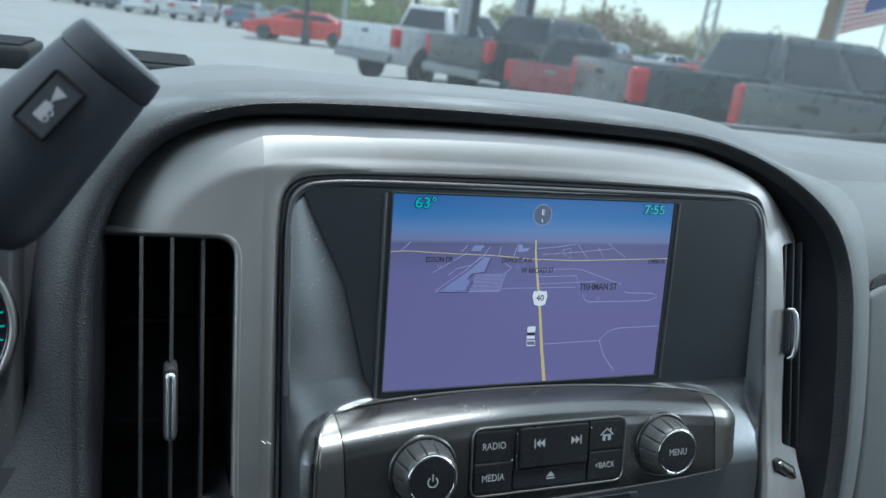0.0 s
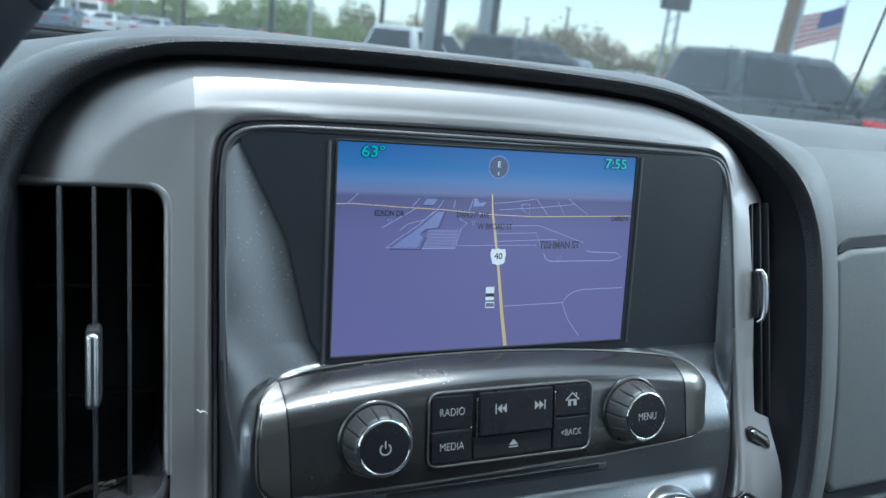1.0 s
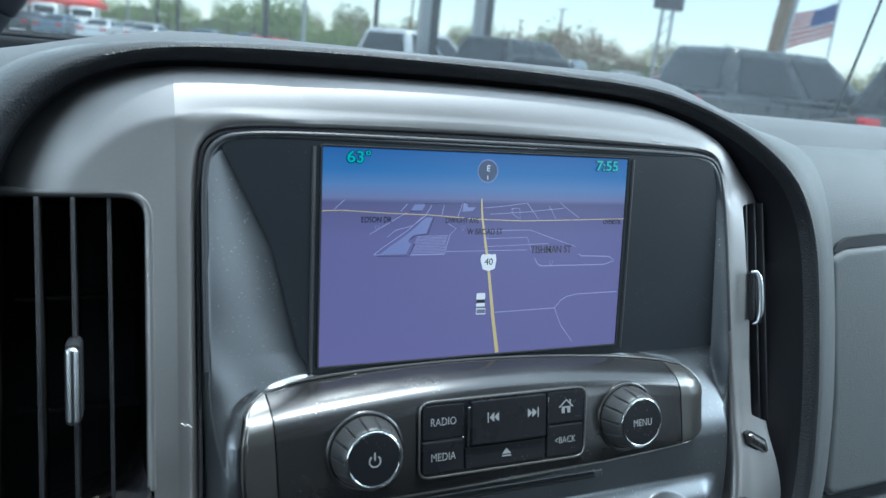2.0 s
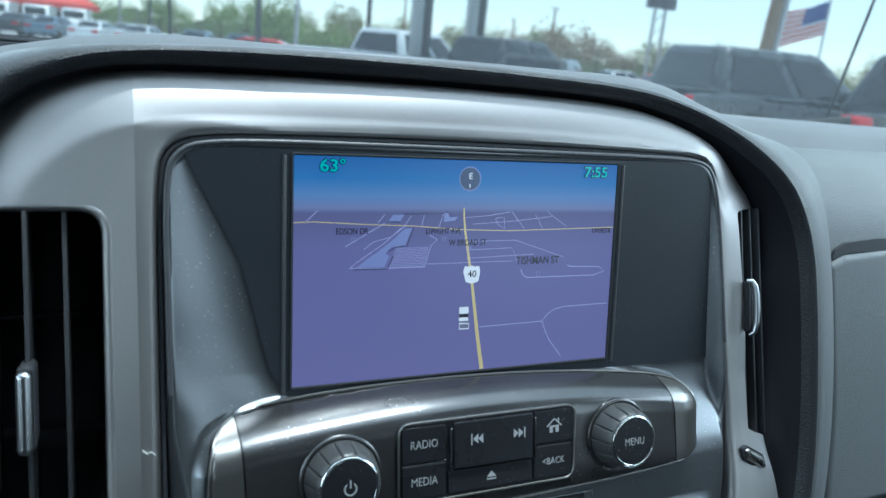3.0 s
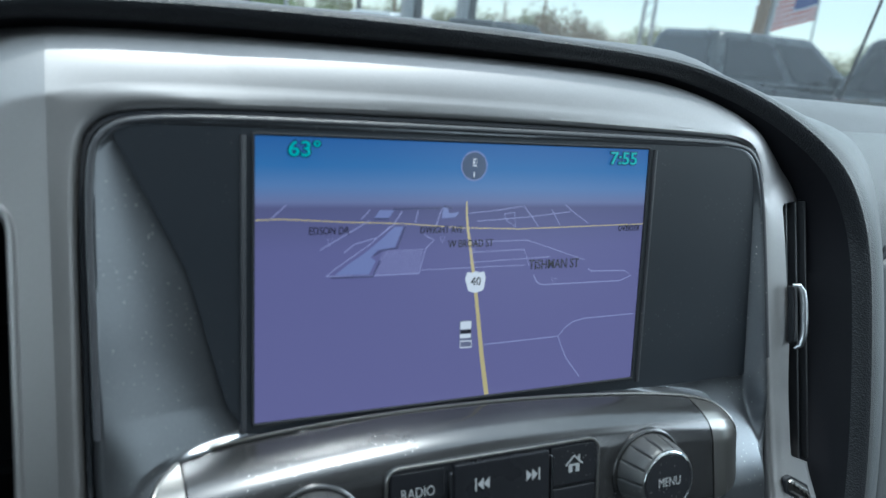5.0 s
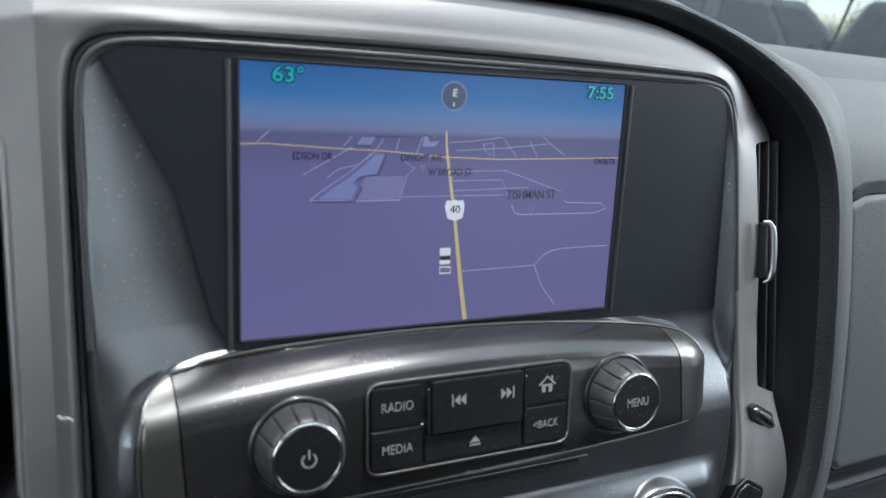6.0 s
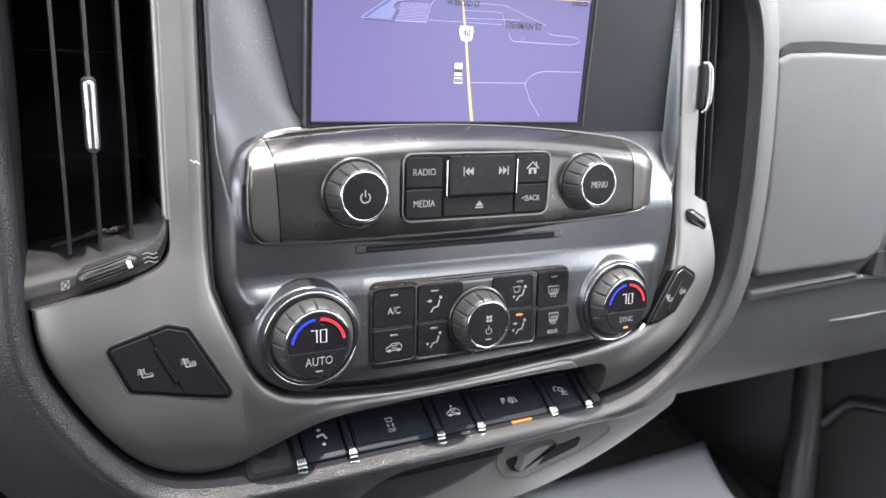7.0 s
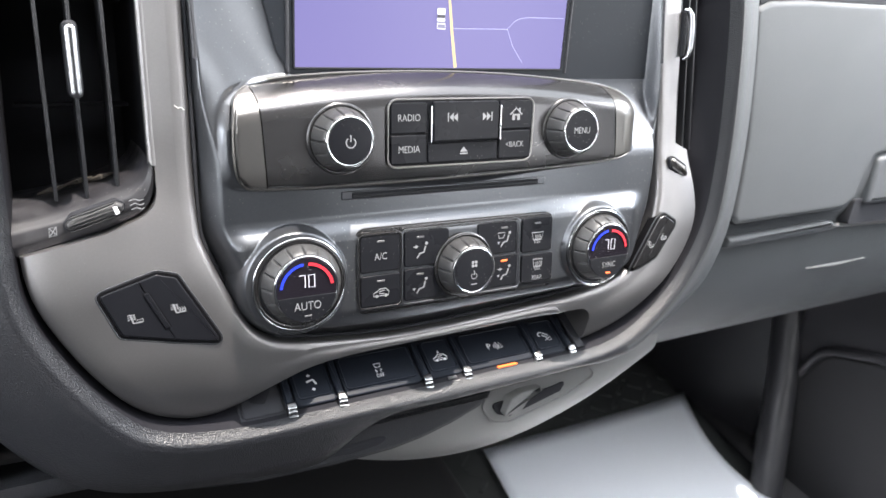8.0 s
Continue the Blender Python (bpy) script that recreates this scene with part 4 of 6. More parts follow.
BLUE, RED = material("blue_temperature_arc", (0.01, 0.02, 0.4), 0.4, emit=(0.02, 0.06, 0.9), emit_power=0.5), material("red_temperature_arc", (0.4, 0.02, 0.03), 0.4, emit=(0.75, 0.03, 0.05), emit_power=0.4)
DIGIT = material("pale_dial_digit", (0.5, 0.5, 0.55), 0.4, emit=(0.62, 0.62, 0.7), emit_power=0.18)
DIALFACE = material("dark_dial_glass", (0.012, 0.010, 0.014), 0.12, coat=0.5, dust=0.4, wear=0.2)
for nm, cx, cz, word in (("driver_temperature_dial", -.0968, -.1672, "AUTO"), ("passenger_temperature_dial", .1105, -.1694, "SYNC")):
    part("dial_bezel", ring(cx - .0008, cz - .0004, .0226, .0262, -0.0200, 0.006), GLOSS, climate, "gloss black bezel ring")
    part("dial_bezel_line", ring(cx - .0008, cz - .0004, .0252, .0262, -0.0204, 0.004), CHROME, climate)
    k = dial(nm, cx, cz, -0.0195, -0.0285, .0222, .0192, .0166, climate, 16, "grey fluted temperature dial with a lit read-out")
    part("dial_glass", lathe(cx, cz, [(.0166, -0.027), (.0164, -0.0286), (.008, -0.0288)], 64), DIALFACE, k)
    half = [(x, z) for x, z in arc(cx, cz - .0030, .0160, 185, 355, 30)]
    part("set_button", slab(half, -0.0294, 0.002, 0.0004, 2), BUTTON, k, "half-moon push button")
    part("lettering", lettering(word, .0066 if word == "AUTO" else .0054, (cx, -0.0296, cz - .0098), width=.82), LETTER, k)
    for nm2, dx, path in (("tens_digit", -.0026, [(-.0015, .0034), (.0016, .0034), (.0016, -.0034)]), ("units_digit", .0026, [(-.0016, .0034), (.0016, .0034), (.0016, -.0034), (-.0016, -.0034)])):
        part(nm2, stroke([(cx + dx + a, cz + .0040 + b) for a, b in path], .0006, -0.0292, closed=nm2 == "units_digit"), DIGIT, k, "pale lit digit")
    part("cold_arc", stroke(arc(cx, cz - .0008, .0142, 172, 97, 18), .0015, -0.0292), BLUE, k, "blue cold arc")
    part("warm_arc", stroke(arc(cx, cz - .0008, .0142, 86, 8, 18), .0017, -0.0292), RED, k, "red warm arc")
    part("indicator", slab(box_outline(cx - .0020, cz - .0158, cx + .0020, cz - .0148, .0003, 2), -0.0297, 0.001, 0.0002, 1), amber if word == "SYNC" else dim, k)


def fan_mark(cx, cz, y):
    bm = bmesh.new()
    for k in range(4):
        a = radians(45 + 90 * k)
        patch(arc(cx + .0015 * math.cos(a), cz + .0040 + .0015 * math.sin(a), .0010, 0, 360, 10)[:-1], y, bm)
    stroke(arc(cx, cz - .0034, .0019, 125, 415, 20), .0005, y, bm)
    stroke([(cx, cz - .0030), (cx, cz)], .0006, y, bm)
    return bar(cx, cz - .0085, y, bm)


part("dial_bezel", ring(.0062, -.1698, .0180, .0204, -0.0182, 0.005), GLOSS, climate, "gloss black bezel ring")
k = dial("fan_dial", .0062, -.1700, -0.0170, -0.0292, .0182, .0158, .0132, climate, 14, "grey fluted fan dial with a chrome ring")
part("knob_face", lathe(.0062, -.1700, [(.0132, -0.028), (.0131, -0.0293), (.006, -0.0296)], 64), BUTTON, k)
part("symbol", fan_mark(.0062, -.1700, -0.0299), LETTER, k)


# ---- heated seat switches ----
def heat_mark(full):
    def fn(cx, cz, y):
        bm = stroke([(cx - .0022, cz + .0028), (cx - .0010, cz - .0018), (cx + .0036, cz - .0014)], .0008, y)
        stroke([(cx - .0022, cz + .0028), (cx - .0006, cz + .0022), (cx + .0004, cz - .0004), (cx + .0036, cz + .0002), (cx + .0036, cz - .0014)], .0004, y, bm)
        for k in (-.0012, 0, .0012):
            stroke([(cx - .0036, cz + .0012 + k), (cx - .0024, cz + .0018 + k), (cx - .0012, cz + .0012 + k), (cx, cz + .0018 + k)], .0004, y - .0001, bm)
        if full:
            for k in (.0008, .0020, .0032):
                stroke([(cx + k, cz - .0012), (cx + k + .0004, cz), (cx + k - .0002, cz + .0012)], .0004, y - .0001, bm)
        return bm
    return fn


GAP_BLACK = material("black_gap", (0.004, 0.004, 0.005), 0.7, spec=0.1)


def seat_switch(outline, split, marks, front, label, mat):
    ob = thing("heated_seat_switch", label, "seat switch", (sum(p[0] for p in outline) / len(outline), front, min(p[1] for p in outline)))
    part("recess", slab(rounded(outline, .0042, 6), front - 0.0001, 0.008, 0.0003, 1), GAP_BLACK, ob)
    part("recess_rim", tube([(x, front + 0.0005, z) for x, z in inset(rounded(outline, .0042, 6), -0.0004)], 0.0005, 8, closed=True), BLACK, ob)
    (ax, az), (bx, bz) = split
    for side, nm in ((-1, "seat_back_key"), (1, "seat_full_key")):
        bm = slab(inset(rounded(outline, .0042, 6), 0.0016), front - 0.0008, 0.005, 0.0007, 3)
        n = Vector((bz - az, 0, -(bx - ax))).normalized() * side
        cut = bmesh.ops.bisect_plane(bm, geom=bm.verts[:] + bm.edges[:] + bm.faces[:], plane_co=Vector(((ax + bx) / 2, 0, (az + bz) / 2)) - n * 0.0003, plane_no=n, clear_outer=True)
        bmesh.ops.holes_fill(bm, edges=[e for e in cut["geom_cut"] if isinstance(e, bmesh.types.BMEdge)], sides=0)
        k = part(nm, bm, mat, ob)
        mx, mz = marks[0 if n.x > 0 else 1]
        part("symbol", heat_mark(n.x < 0)(mx, mz, front - 0.0011), LETTER, k)
    d = (Vector((bx, bz)) - Vector((ax, az))).normalized()
    a, b = Vector((ax, az)) + d * .004, Vector((bx, bz)) - d * .004
    n = Vector((-d.y, d.x)) * .0019
    pill = [tuple(a + d * .005 - n), tuple(b - d * .006 - n), tuple(b - d * .006 + n), tuple(a + d * .005 + n)]
    part("divider_gap", slab(rounded(pill, .0012, 4), front - 0.0009, 0.003, 0.0002, 1), GAP_BLACK, ob)
    part("divider", slab(inset(rounded(pill, .0012, 4), 0.0006), front - 0.0014, 0.003, 0.0004, 2), mat, ob)
    return ob


seat_switch([(-.1985, -.1625), (-.1885, -.1868), (-.1640, -.1930), (-.1358, -.1990), (-.1588, -.1568), (-.1690, -.1538)], ((-.1790, -.1560), (-.1610, -.1938)), ((-.1808, -.1775), (-.1600, -.1750)), -0.0096, "black driver heated seat keys set in silver trim", SEAT_KEY)
# black keys in gunmetal: the passenger window's reflection is put into their colour
seat_switch([(.1700, -.1570), (.1468, -.1945), (.1570, -.1930), (.1728, -.1865), (.1885, -.1650), (.1892, -.1605), (.1768, -.1533)], ((.1815, -.1560), (.1600, -.1940)), ((.1655, -.1760), (.1765, -.1715)), -0.0098, "black passenger heated seat keys, greyed to imitate window reflection, set in silver trim", GLOSS)

# ---- switch bank under the climate panel ----
BANK_KEY = material("blue_black_switch_plastic", (0.012, 0.0145, 0.020), 0.4, spec=0.1, grain=0.15)
BANK_PRINT = material("white_switch_print", (0.62, 0.63, 0.64), 0.5)
bank = thing("switch_bank", "row of black switches with chrome edged dividers", "switch panel", (0, 0, -0.252))


# the switches lie on a ledge that faces up: its frame has x across, z from the front edge backwards
SHELF = Matrix(((1, 0, 0, 0), (0, .57, .82, -.0030), (0, -.82, .57, -.2485), (0, 0, 0, 1)))


def on_shelf(bm):
    bm.transform(SHELF)
    return bm


part("recess", on_shelf(slab([(-.1300, -.0010), (.1175, -.0010), (.1175, .0420), (-.1300, .0420)], 0.0024, 0.004, 0.0004, 1)), DARKHOLE, bank)
part("recess_wall", cuboid(-.1300, 0.028, -.2380, .1200, 0.032, -.2050), DARKHOLE, bank)
part("end_wall", on_shelf(slab([(.1105, .0), (.1172, .0), (.1172, .0360), (.1105, .0360)], -0.0010, 0.006, 0.0010, 2)), DARKHOLE, bank)


def off_mark(cx, cz, y):
    bm = lettering("OFF", .0038, (cx, y, cz - .0048), width=.8)
    stroke([(cx - .0022, cz + .0040), (cx + .0022, cz + .0040), (cx + .0016, cz + .0014), (cx - .0016, cz + .0014)], .0006, y, bm, closed=True)
    for s in (-1, 1):
        stroke([(cx + s * .0014, cz), (cx + s * .0022, cz - .0008), (cx + s * .0010, cz - .0014), (cx + s * .0018, cz - .0024)], .0006, y, bm)
    return bm


def pedal_mark(cx, cz, y):
    bm = stroke([(cx - .0030, cz + .0006), (cx + .0012, cz + .0016), (cx + .0026, cz - .0018)], .0014, y)
    for dx, dz in ((-.0008, .0048), (.0002, -.0050)):
        patch([(cx + dx - .0014, cz + dz), (cx + dx, cz + dz - .0012), (cx + dx + .0014, cz + dz), (cx + dx, cz + dz + .0012)], y, bm)
    return bm


def truck_mark(cx, cz, y):
    bm = car_mark(cx, cz - .0008, y)
    return patch([(cx - .0008, cz + .0030), (cx + .0010, cz + .0030), (cx + .0001, cz + .0052)], y, bm)


def park_mark(cx, cz, y):
    bm = lettering("P", .0068, (cx - .0042, y, cz), width=.9)
    for k in range(3):
        stroke(arc(cx - .0020, cz, .0018 + .0014 * k, -40, 40, 6), .0006, y, bm)
    return stroke([(cx + .0030, cz - .0020), (cx + .0044, cz + .0024), (cx + .0060, cz - .0020)], .0007, y, bm, closed=True)


def slope_mark(cx, cz, y):
    bm = stroke([(cx + .0040, cz - .0040), (cx + .0040, cz - .0010), (cx - .0010, cz - .0036)], .0006, y, closed=True)
    stroke([(cx - .0020, cz + .0006), (cx + .0012, cz - .0014), (cx + .0024, cz + .0006), (cx - .0006, cz + .0026)], .0008, y, bm, closed=True)
    return stroke(arc(cx - .0030, cz + .0016, .0020, 40, 250, 10), .0006, y, bm)


for nm, x0, x1, draw, lamp in (("pedal_switch", -.0965, -.0715, pedal_mark, None), ("traction_switch", -.0657, -.0138, off_mark, None), ("cargo_lamp_switch", -.0070, .0160, truck_mark, dim),
                               ("parking_sensor_switch", .0214, .0730, park_mark, amber), ("hill_descent_switch", .0784, .1016, slope_mark, None)):
    k = part(nm, on_shelf(slab(box_outline(x0, 0.0, x1, .0290, .0026), 0.0, 0.006, 0.0012, 4)), BANK_KEY, bank, "black dished push switch")
    inner_edge = box_outline(x0 + .0022, .0050, x1 - .0022, .0275, .0028)
    part("dish", on_shelf(loft([[(x, y, z) for x, z in inset(inner_edge, d)] for d, y in ((-.0010, .0003), (-.0005, -.0004), (0.0, -.0004), (.0006, 0.0002))], cap_last=False)), BANK_KEY, k, "raised edge round the key's dish")
    part("symbol", on_shelf(draw((x0 + x1) / 2, .0148, -0.0002)), BANK_PRINT, k)
    if lamp:
        w = .0078 if lamp is amber else .0030
        part("indicator", slab(box_outline((x0 + x1) / 2 - w + .003, -.2512, (x0 + x1) / 2 + w + .003, -.2494, .0004, 2), -0.0046, 0.002, 0.0002, 1), lamp, k, "lit amber indicator" if lamp is amber else "")
part("blank_panel", on_shelf(slab(box_outline(-.1280, 0.0, -.1035, .0290, .0026), 0.0012, 0.005, 0.0012, 3)), DARKHOLE, bank)
TIP = material("worn_chrome_tip", (0.42, 0.43, 0.44), 0.20, 1.0, wear=0.2)
for x in (-.1002, -.0688, -.0105, .0187, .0757, .1050):
    d = part("divider", on_shelf(slab(box_outline(x - .0021, 0.0, x + .0021, .0290, .0008), -0.0016, 0.008, 0.0007, 2)), BANK_KEY, bank)
    tip = part("chrome_tip", slab(box_outline(x - .0030, -.2552, x + .0030, -.2484, .0016), -0.0066, 0.004, 0.0011, 4), TIP, d, "bright chrome tip")
    part("tip_ridge", tube([(x - .0026, -0.0066, -.2520), (x, -0.0070, -.2521), (x + .0026, -0.0066, -.2520)], .0007, 8), TIP, tip)
    part("tip_top", on_shelf(slab(box_outline(x - .0030, -.0020, x + .0030, .0030, .0016), -0.0028, 0.004, 0.0011, 4)), TIP, tip)
# ---- air vents ----
VENT_IN = material("vent_black_plastic", (0.024, 0.025, 0.028), 0.40, grain=0.2, dust=0.2, spec=0.5)
POLISH = material("polished_tab_chrome", (0.42, 0.43, 0.45), 0.28, 1.0)
DUSTY = material("dusty_black_plastic", (0.015, 0.0145, 0.017), 0.45, grain=0.3, dust=0.6, wear=0.35, wear_scale=60)

vent = thing("air_vent", "tall black air vent with upright slats and a chrome tab", "air vent", (-.195, 0, -.14))
part("duct", loft([[(x, y + max(0, facet(x, z)), z) for x, z in inset(L_VENT, d)] for d, y in ((0.0, 0.010), (0.0006, 0.012), (0.0015, 0.030), (0.0060, 0.075))], cap_last=True), DARKHOLE, vent)
V_EDGE = [(Vector(p) * (1 - k / 12) + Vector(q) * (k / 12))[:] for p, q in zip(L_VENT, L_VENT[1:] + L_VENT[:1]) for k in range(12)]
part("lip", tube([(x, 0.0010 + facet(x, z), z) for x, z in inset(V_EDGE, 0.0004) if x > -.234 and z > -.112], 0.0026, 10), SILVER, vent, "rounded silver lip")
for x in (-.2095, -.1956, -.1812):
    bm = cuboid(x - .0009, 0.0085, -.118, x + .0009, 0.038, .0285, 0.0005, 2)
    part("slat", bm, VENT_IN, vent)
for z in (-.075, -.02):
    part("rear_slat", cuboid(-.2240, 0.055, z - .001, -.1660, 0.068, z + .001, 0.0004, 1), DARKHOLE, vent)
tab = part("tab", slab(box_outline(-.1990, -.0680, -.1932, -.0345, .0028, 8), -0.0062, 0.010, 0.0027, 8), POLISH, vent, "polished chrome adjusting tab")
part("tab_stem", slab(box_outline(-.1992, -.0684, -.1926, -.0330, .0032, 6), 0.0005, 0.016, 0.0024, 5), DARKHOLE, tab)
# sill with the thumb wheel: rolls from the front edge back under the slats and up the side of the duct
SILL_FRONT = chaikin([(-.2420, -.1472), (-.2265, -.1430), (-.2044, -.1374), (-.1835, -.1316), (-.1704, -.1259), (-.1651, -.1165), (-.1640, -.0980)], 3, closed=False)
SILL_BACK = chaikin([(-.2420, -.1222), (-.2265, -.1200), (-.2065, -.1172), (-.1920, -.1126), (-.1767, -.1068), (-.1698, -.1000), (-.1674, -.0900)], 3, closed=False)


def sill_fn(u, v):
    k = u * (len(SILL_FRONT) - 1)
    i = min(int(k), len(SILL_FRONT) - 2)
    f = k - i
    a, b = (Vector(c[i]) * (1 - f) + Vector(c[i + 1]) * f for c in (SILL_FRONT, SILL_BACK))
    w = min(1.0, v / 0.8)
    q = a * (1 - w) + b * w
    y = float(np.interp(v, (0, .05, .25, .45, .6, .8, 1.0), (.004, .0005, -.0012, .0002, .0050, .0180, .0600)))
    return (q.x, y, q.y)


part("sill", sheet(60, 24, sill_fn), DUSTY, vent, "dusty lower sill")
WHEEL = rounded([(-.2080, -.1268), (-.2043, -.1230), (-.1838, -.1168), (-.1794, -.1186), (-.1799, -.1228), (-.1846, -.1260), (-.2052, -.1318), (-.2080, -.1296)], .0026, 6)
part("wheel_slot", slab(WHEEL, -0.0030, 0.006, 0.0003, 1), DARKHOLE, vent)
whl = part("thumb_wheel", slab(inset(WHEEL, 0.0009), -0.0058, 0.008, 0.0024, 5), KNOB, vent, "ribbed thumb wheel")
for k in range(5):
    f = (k - 2) * .0017
    part("rib", tube([(-.2050, -0.0055 + 0.0004 * abs(k - 2), -.1278 + f), (-.1950, -0.0060 + 0.0003 * abs(k - 2), -.1247 + f), (-.1850, -0.0055 + 0.0004 * abs(k - 2), -.1216 + f)], 0.00045, 5), KNOB, whl)
part("mark", slab(rounded([(-.1859, -.1202), (-.1838, -.1198), (-.1826, -.1234), (-.1847, -.1242)], .0004, 3), -0.0064, 0.001, 0.0002, 1), material("white_mark", (0.8, 0.8, 0.8), 0.5), whl, "white position mark")
bm = bmesh.new()
for k in range(3):
    stroke([(-.1778 + .0004 * k, -.1184 - .0022 * k), (-.1755 + .0004 * k, -.1176 - .0022 * k), (-.1730 + .0004 * k, -.1186 - .0022 * k), (-.1708, -.1180 - .0022 * k)], .0005, -0.0016, bm)
part("symbol", bm, LETTER, vent)
bm = stroke([(-.2144, -.1332), (-.2112, -.1324), (-.2110, -.1284), (-.2142, -.1290)], .0004, -0.0016, closed=True)
stroke([(-.2144, -.1332), (-.2110, -.1284)], .0004, -0.0016, bm)
stroke([(-.2112, -.1324), (-.2142, -.1290)], .0004, -0.0016, bm)
part("symbol", bm, LETTER, vent)
LINT = material("grey_dust_lint", (0.04, 0.034, 0.028), 0.95, bump=1.0, bump_scale=1500)
for x, z, w in ((-.2105, -.1120, .007), (-.1990, -.1085, .007), (-.1880, -.1070, .007)):
    part("dust_lint", tube([(x - w, 0.021, z - .004), (x, 0.018, z - .0016), (x + w, 0.020, z)], [.0004, .0016, .0004], 6), LINT, vent, "grey lint in the corner")

vent = thing("air_vent", "narrow black air vent with upright slats and a chrome tab", "air vent", (.200, 0, -.12))
part("duct", loft([[(x, y, z) for x, z in inset(R_VENT, d)] for d, y in ((0.0, 0.012), (0.0006, 0.014), (0.0015, 0.030), (0.0040, 0.070))], cap_last=True), DARKHOLE, vent)
for x, bend in ((.1905, .0072), (.1975, .0082), (.2045, .0082)):
    bm = cuboid(x - .0007, 0.0070, -.112, x + .0007, 0.036, .0300, 0.0004, 2)
    for v in bm.verts:
        v.co.x += bend * (0.026 - v.co.z) / 0.13
    part("slat", bm, VENT_IN, vent)
tab = part("tab", slab(rounded([(.1890, -.0450), (.1918, -.0440), (.1924, -.0380), (.1920, -.0200), (.1906, -.0146), (.1880, -.0140)], .0012, 5), -0.0006, 0.014, 0.0012, 4), DARKHOLE, vent, "black adjusting tab")
part("tab_edge", tube([(.1862, -.0020, -.0132), (.1884, -.0040, -.0136), (.1898, -.0050, -.0166), (.1906, -.0054, -.0220), (.1910, -.0056, -.0300), (.1912, -.0054, -.0385), (.1900, -.0048, -.0446), (.1876, -.0030, -.0466)], [.0008, .0015, .0019, .0020, .0020, .0019, .0015, .0008], 12), POLISH, tab, "polished chrome edge")
R_WHEEL = rounded([(.1822, -.1150), (.1866, -.1138), (.1992, -.1208), (.2024, -.1298), (.1972, -.1306), (.1836, -.1226)], .0022, 6)
part("wheel_slot", slab(R_WHEEL, -0.0046, 0.008, 0.0004, 2), DARKHOLE, vent)
whl = part("thumb_wheel", slab(inset(R_WHEEL, 0.0012), -0.0066, 0.008, 0.0026, 5), DARKMETAL, vent, "ribbed thumb wheel")
for k in range(4):
    f = k * .0032
    part("rib", tube([(.1866 + f, -0.0060, -.1166 - .0020 * k), (.1872 + f, -0.0070, -.1190 - .0022 * k), (.1880 + f, -0.0060, -.1222 - .0018 * k)], 0.0004, 5), DARKMETAL, whl)

# ---- lower dash: drawer, light grey panel with a latch ----
LOWGREY = material("light_grey_plastic", (0.175, 0.176, 0.176), 0.5, bump=0.15, bump_scale=700, kind="cells", wear=0.08)


def lower_sheet(u, v):
    x = -0.085 + 0.288 * u
    d = (x - 0.05) / 0.08
    low = -0.333 + 0.012 * d * d + 0.010 * max(0.0, d - 1.2) ** 2
    z = -0.258 + (low + 0.258) * v
    return (x, 0.0105 + 0.004 * v + 0.020 * v ** 4, z)


lower = thing("lower_dash_panel", "grey plastic lower dash panel with an open latch", "dash panel", (0, 0.02, -0.32))
part("panel", sheet(40, 16, lower_sheet), LOWGREY, lower)
part("return_edge", sheet(40, 4, lambda u, v: (lower_sheet(u, 1)[0], lower_sheet(u, 1)[1] + 0.09 * v, lower_sheet(u, 1)[2] + 0.01 * v)), LOWGREY, lower)
LATCH = rounded([(.0440, -.2860), (.0484, -.2780), (.0923, -.2765), (.1344, -.2760), (.1376, -.2800), (.1141, -.2895), (.0640, -.3000), (.0510, -.2970)], [.004, .004, .02, .004, .003, .01, .008, .004], 6)
part("latch_frame", tube([(x, 0.0118, z) for x, z in inset(LATCH, -0.0030)], 0.0009, 6, closed=True), LOWGREY, lower)
part("latch_recess", slab(rounded([(.0479, -.2855), (.0729, -.2842), (.0980, -.2830), (.1134, -.2802), (.1087, -.2875), (.0637, -.2980), (.0539, -.2945)], .003, 6), 0.0106, 0.006, 0.0004, 2), DARKHOLE, lower)
part("latch", slab(rounded([(.0545, -.2935), (.0690, -.2930), (.0794, -.2800), (.0892, -.2775), (.0695, -.2775), (.0601, -.2805)], .0022, 6), 0.0035, 0.010, 0.0016, 3), LOWGREY, lower, "light grey pull latch")
drawer = thing("storage_drawer", "closed black vinyl storage drawer below the switches", "drawer", (-.05, 0, -.305))
DRAWER = rounded([(-.1700, -.2728), (-.1600, -.2900), (-.1200, -.2965), (-.0700, -.2985), (-.0300, -.2975), (-.0080, -.2945), (.0145, -.2890), (.0369, -.2812), (.0440, -.2738), (.0425, -.2724), (.0, -.2716), (-.08, -.2720)], [.004, .012, .02, .02, .02, .01, .02, .006, .002, .002, .05, .05], 6)
part("front", slab(DRAWER, 0.0055, 0.03, 0.0030, 4), LEATHER, drawer)
part("gap", slab(inset(DRAWER, -0.0014), 0.0082, 0.03, 0.0006, 1), DARKHOLE, drawer)
part("finger_recess", slab(rounded([(-.0935, -.2900), (-.0787, -.2850), (-.0370, -.2856), (-.0355, -.2885), (-.0403, -.2912), (-.0600, -.2930)], .003, 5), 0.0051, 0.004, 0.0006, 2), DARKHOLE, drawer)

